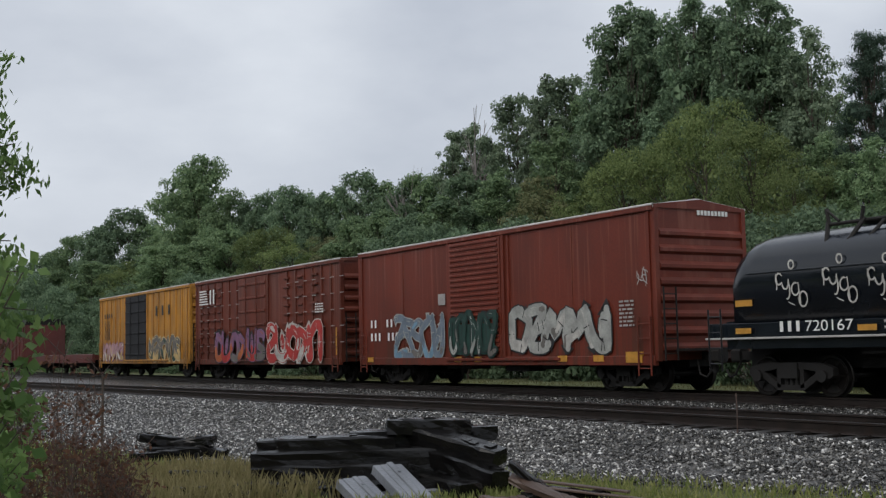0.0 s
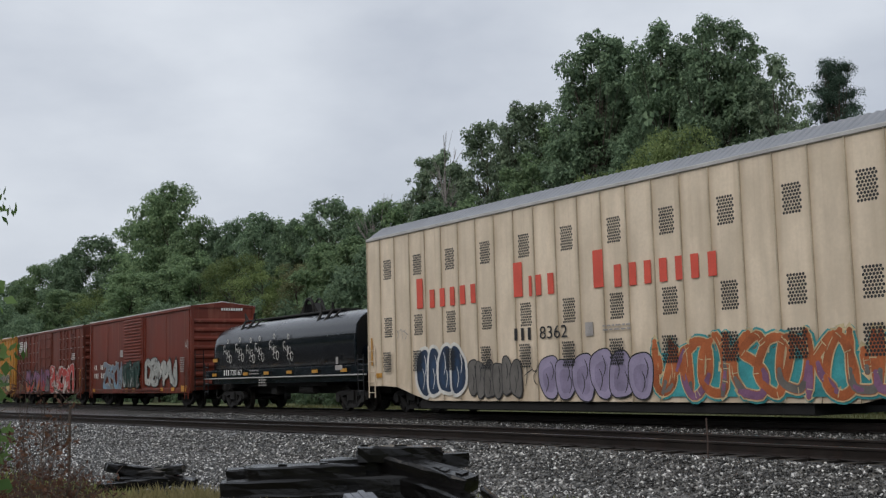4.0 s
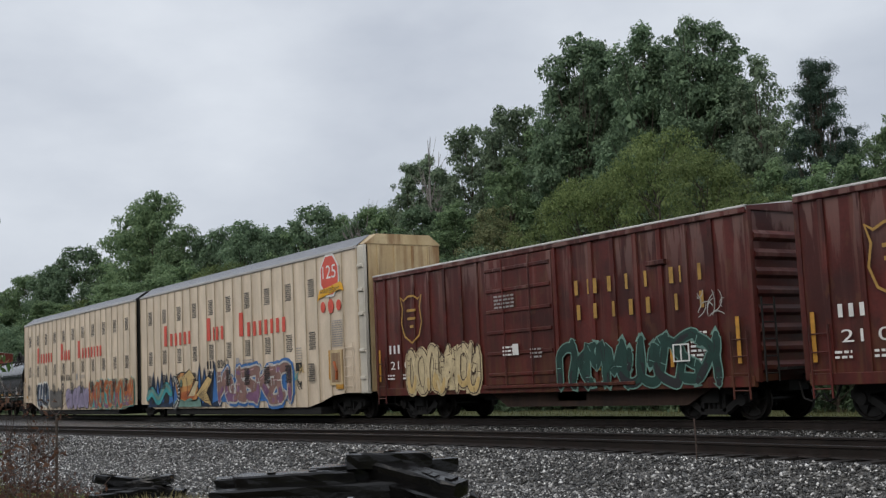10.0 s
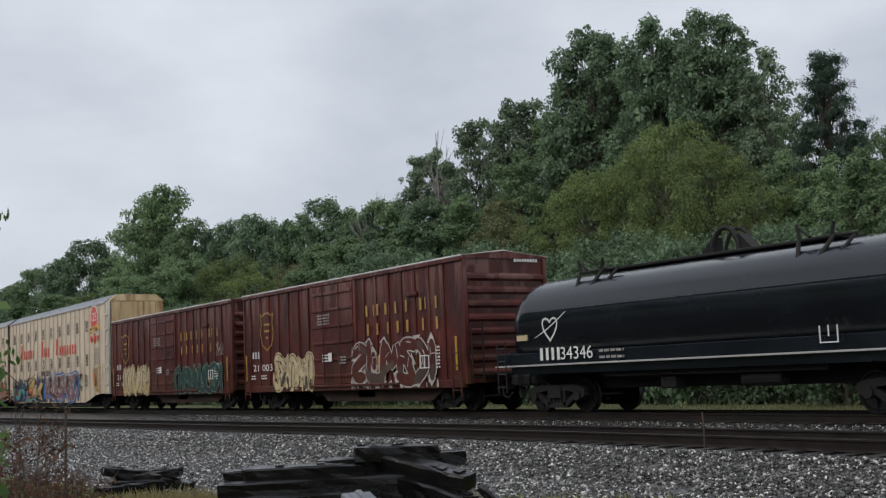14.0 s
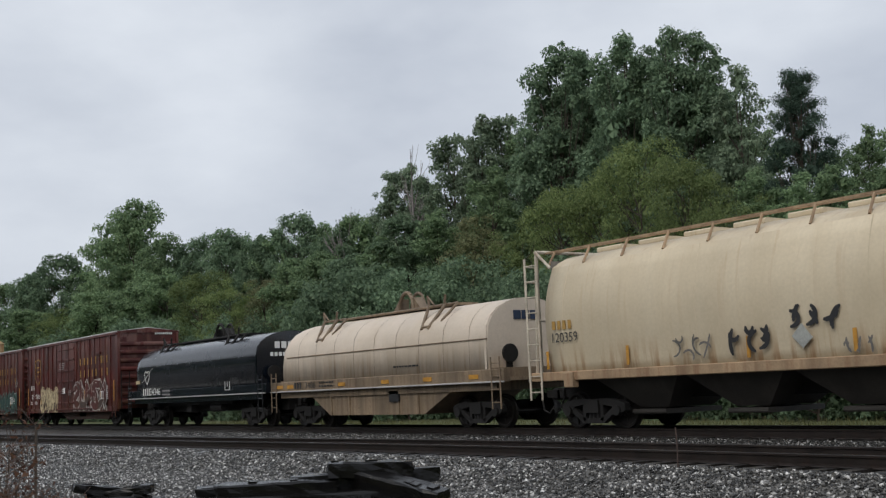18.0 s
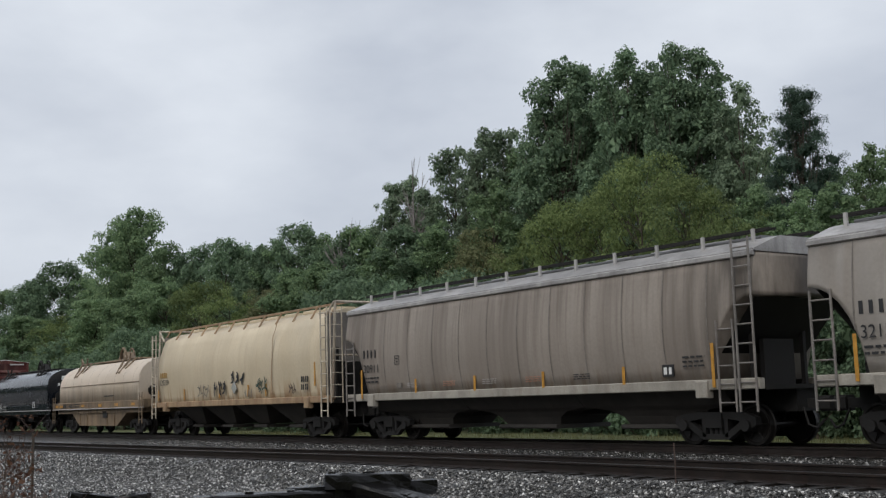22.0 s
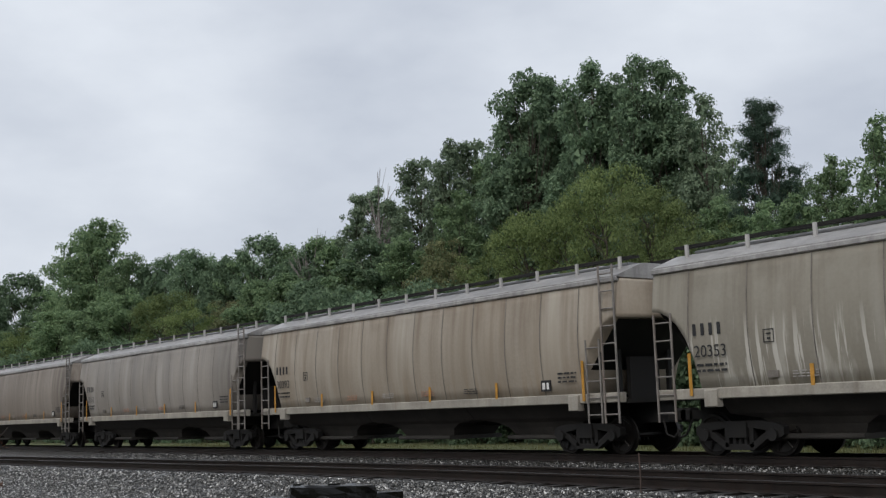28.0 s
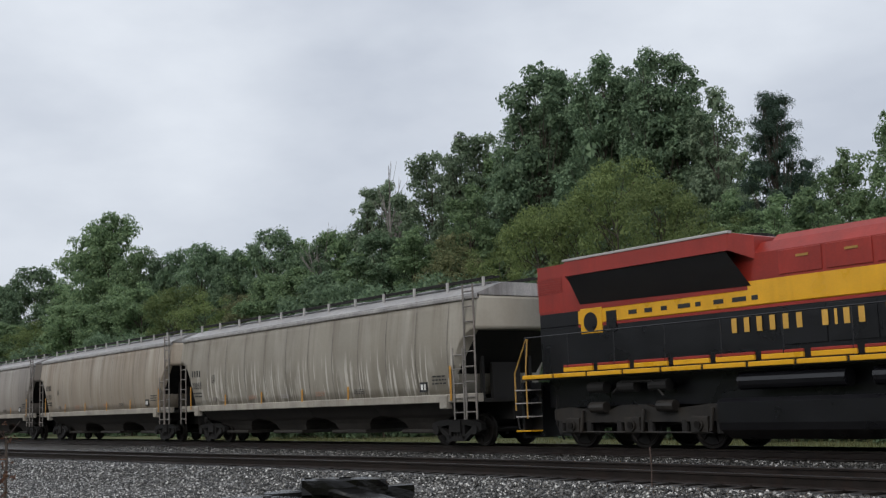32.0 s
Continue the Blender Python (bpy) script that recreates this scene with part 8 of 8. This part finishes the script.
def grass(name, count, spots, height, mat, label, seed):
    """Blades of grass as one field."""
    rng = np.random.default_rng(seed)
    pts = []
    while len(pts) < count:
        x0, x1, y0, y1 = spots[rng.integers(len(spots))]
        x, y = x0 + (x1 - x0) * rng.random(), y0 + (y1 - y0) * rng.random()
        if y < gravel_edge(x) + 0.25 + 0.5 * rng.normal() * 0.4 or y > 26:
            pts.append((x, y, -0.56 if y < 26 else -0.72))
    p = np.array(pts)
    n = len(p)
    a = rng.random(n) * 6.28
    h = height * (0.4 + 0.9 * rng.random(n))
    side = np.stack([np.cos(a), np.sin(a), np.zeros(n)], 1) * (0.006 + 0.004 * rng.random((n, 1))) * (1 + height * 2)
    bend = np.stack([rng.normal(0, 0.3, n) * h, rng.normal(0, 0.3, n) * h, h], 1)
    v = np.stack([p - side, p + side, p + bend * 0.6 + side * 0.7 + np.array([0, 0, 0]), p + bend + np.array([0, 0, -0.02]) - side * 0.1], 1).reshape(-1, 3)
    me = quad_mesh(name, v, np.arange(n * 4).reshape(-1, 4))
    me.materials.append(MATS[mat])
    tagged(new(name, me), label, "grass", kind="stuff")


def weeds():
    """Dry brown stalks with shrivelled leaves, as one stand."""
    rng = random.Random(8)
    nr = np.random.default_rng(500)
    m, tips = Mesh(), []
    for i in range(150):
        az, r = rng.uniform(73.0, 81.5), rng.uniform(7.5, 13.0)
        if az < 76:
            r = rng.uniform(10, 13)
        x, y = on_view(az, r)
        h = rng.uniform(0.6, 1.75) * (0.55 if az < 75 else 1.0)
        p = [Vector((x, y, -0.55))]
        for k in range(5):
            p.append(p[-1] + Vector((rng.uniform(-0.06, 0.06), rng.uniform(-0.06, 0.06), h / 5)))
        for k in range(5):
            m.rod(p[k], p[k + 1], 0.007 - 0.001 * k, 5, 0.006 - 0.001 * k)
        for k in range(9):
            q = p[rng.randrange(2, 6)]
            m.rod(q, q + Vector((rng.uniform(-0.16, 0.16), rng.uniform(-0.16, 0.16), rng.uniform(0.02, 0.2))), 0.004, 4, 0.002)
        tips += [tuple(q + Vector((nr.normal(0, 0.06), nr.normal(0, 0.06), 0))) for q in p[1:] for _ in range(4)]
    solid("dry_weeds", m, "dry_stalk", "stand of dry brown weeds beside the gravel", "weeds", kind="stuff")
    v, f = leaf_cloud(nr, tips, 3, 0.05, 0.022)
    me = quad_mesh("dry_leaves", v, f)
    me.materials.append(MATS["dry_leaf"])
    tagged(new("dry_leaves", me), "shrivelled brown leaves on the dry weeds", "weeds", kind="stuff")


def near_tree():
    """A young tree beside the camera whose outer sprays hang into view."""
    rng = np.random.default_rng(31)
    x, y = on_view(82.3, 9.2)
    root = thing("tree", "young tree with small hanging leaves beside the track", "tree", pose(x, y, -0.55))
    m = Mesh()
    m.rod((0, 0, 0), (0.1, 0.1, 4.2), 0.09, 9, 0.03)
    cent = []
    for i in range(64):
        z = 0.9 + 3.3 * rng.random()
        ln = (0.35 + 0.65 * rng.random()) * (0.84 - 0.14 * abs(z - 2.2))
        a = rng.random() * 6.28 if i % 2 else rng.normal(1.44, 0.6)
        tip = Vector((math.cos(a) * ln, math.sin(a) * ln, z - 0.3 * rng.random()))
        m.rod((0.1 * z / 4.2, 0.1 * z / 4.2, z * 0.93), tip, 0.014, 5, 0.004)
        for k in range(9):
            q = Vector((0.05, 0.05, z * 0.93)).lerp(tip, 0.25 + 0.75 * k / 8)
            cent.append((q.x + rng.normal(0, 0.05), q.y + rng.normal(0, 0.05), q.z - 0.14 * rng.random()))
    part("trunk", m, "bark", root)
    v, f = leaf_cloud(rng, cent, 22, 0.08, 0.034, droop=1.2, aspect=0.5)
    part("crown", quad_mesh("crown", v, f), "leaf_near", root)
    for az, r, top, spread, tips in ((81.0, 6.4, 2.15, 0.36, 95), (79.6, 7.4, 1.2, 0.3, 40)):  # broad leaves lower down
        x, y = on_view(az, r)
        root = thing("bush", "broad-leaved green bush beside the camera", "bush", pose(x, y, -0.55))
        m, cent = Mesh(), []
        for i in range(tips):
            a, ln = rng.random() * 6.28, spread * (0.3 + 0.75 * rng.random())
            z = 0.1 + top * rng.random()
            tip = (math.cos(a) * ln, math.sin(a) * ln, z)
            m.rod((0.02, 0, z * 0.7), tip, 0.006, 5, 0.003)
            cent.append(tip)
        m.rod((0, 0, 0), (0.02, 0, top), 0.014, 6, 0.006)
        part("stem", m, "bark", root)
        v, f = leaf_cloud(rng, cent, 14, 0.065, 0.036, droop=0.5, aspect=0.8)
        part("leaves", quad_mesh("leaves", v, f), "leaf_near", root)


def unseen_wall():
    """Unseen dark wall added behind the camera: closes the place and darkens reflections."""
    m = Mesh()
    n = 260
    for i in range(n + 1):
        x = -800 + 1100 * i / n
        h = 9.5 + 3.5 * noise.noise((x * 0.09, 0, 0)) + 1.5 * noise.noise((x * 0.4, 5, 0))
        for k in range(5):
            m.v.append((x, -34 + 32 * min(1.0, max(0.0, (-25 - x) / 50)) + 1.6 * noise.noise((x * 0.3, k * 3.1, 2)) - 0.5 * k, -1 + (h + 1) * k / 4))
    m.f = [(i * 5 + k, (i + 1) * 5 + k, (i + 1) * 5 + k + 1, i * 5 + k + 1) for i in range(n) for k in range(4)]
    solid("backdrop", m, "unseen_wall_green", "unseen dark green wall added behind the camera for reflections", "backdrop", kind="structure")


unseen_wall()
wood()
weeds()
near_tree()
grass("grass_verge", 26000, [(-16, -4, 7.5, 11.2), (-12, -5, 6.0, 9.5), (-22, -9, 2.5, 6.0), (-34, -18, 3, 6)], 0.12, "grass_blade", "damp green and straw-coloured verge grass", 3)
grass("straw_grass", 5000, [(-16.5, -12.5, 4.2, 6.4)], 0.28, "straw", "straw-coloured dry grass beside the gravel", 5)
grass("far_grass", 16000, [(-75, -4, 26.2, 34)], 0.35, "grass_far", "rough green grass behind the track", 4)
# thin stakes between the tracks
for az, r, top, rad, mat, lab in ((44.15, 18.3, 0.42, 0.012, "dry_stalk", "pale dry stalk standing by the rail"), (74.6, 14.0, 0.95, 0.016, "bark", "dark slender post in the weeds")):
    x, y = on_view(az, r)
    solid("stake", Mesh().pipe([(0, 0, -0.6), (0.02, 0, top * 0.4), (0.0, 0.01, top)], rad), mat, lab, "stake", at=pose(x, y, 0))


def motions():
    """The train rolls along the track; every wheel set turns with it."""
    ts, ds = [r[0] for r in ROLL], [r[1] for r in ROLL]
    for root, u, sets in CARS:
        walk(root, [(t, pose(u + d, TRACK_Y, 0)) for t, d in ROLL])
        for w, dx, r in sets:
            steps = [i / 15 for i in range(32 * 15 + 1)]
            walk(w, [(t, pose(dx, 0, r, 0, math.degrees(np.interp(t, ts, ds) / r), 0)) for t in steps])


motions()
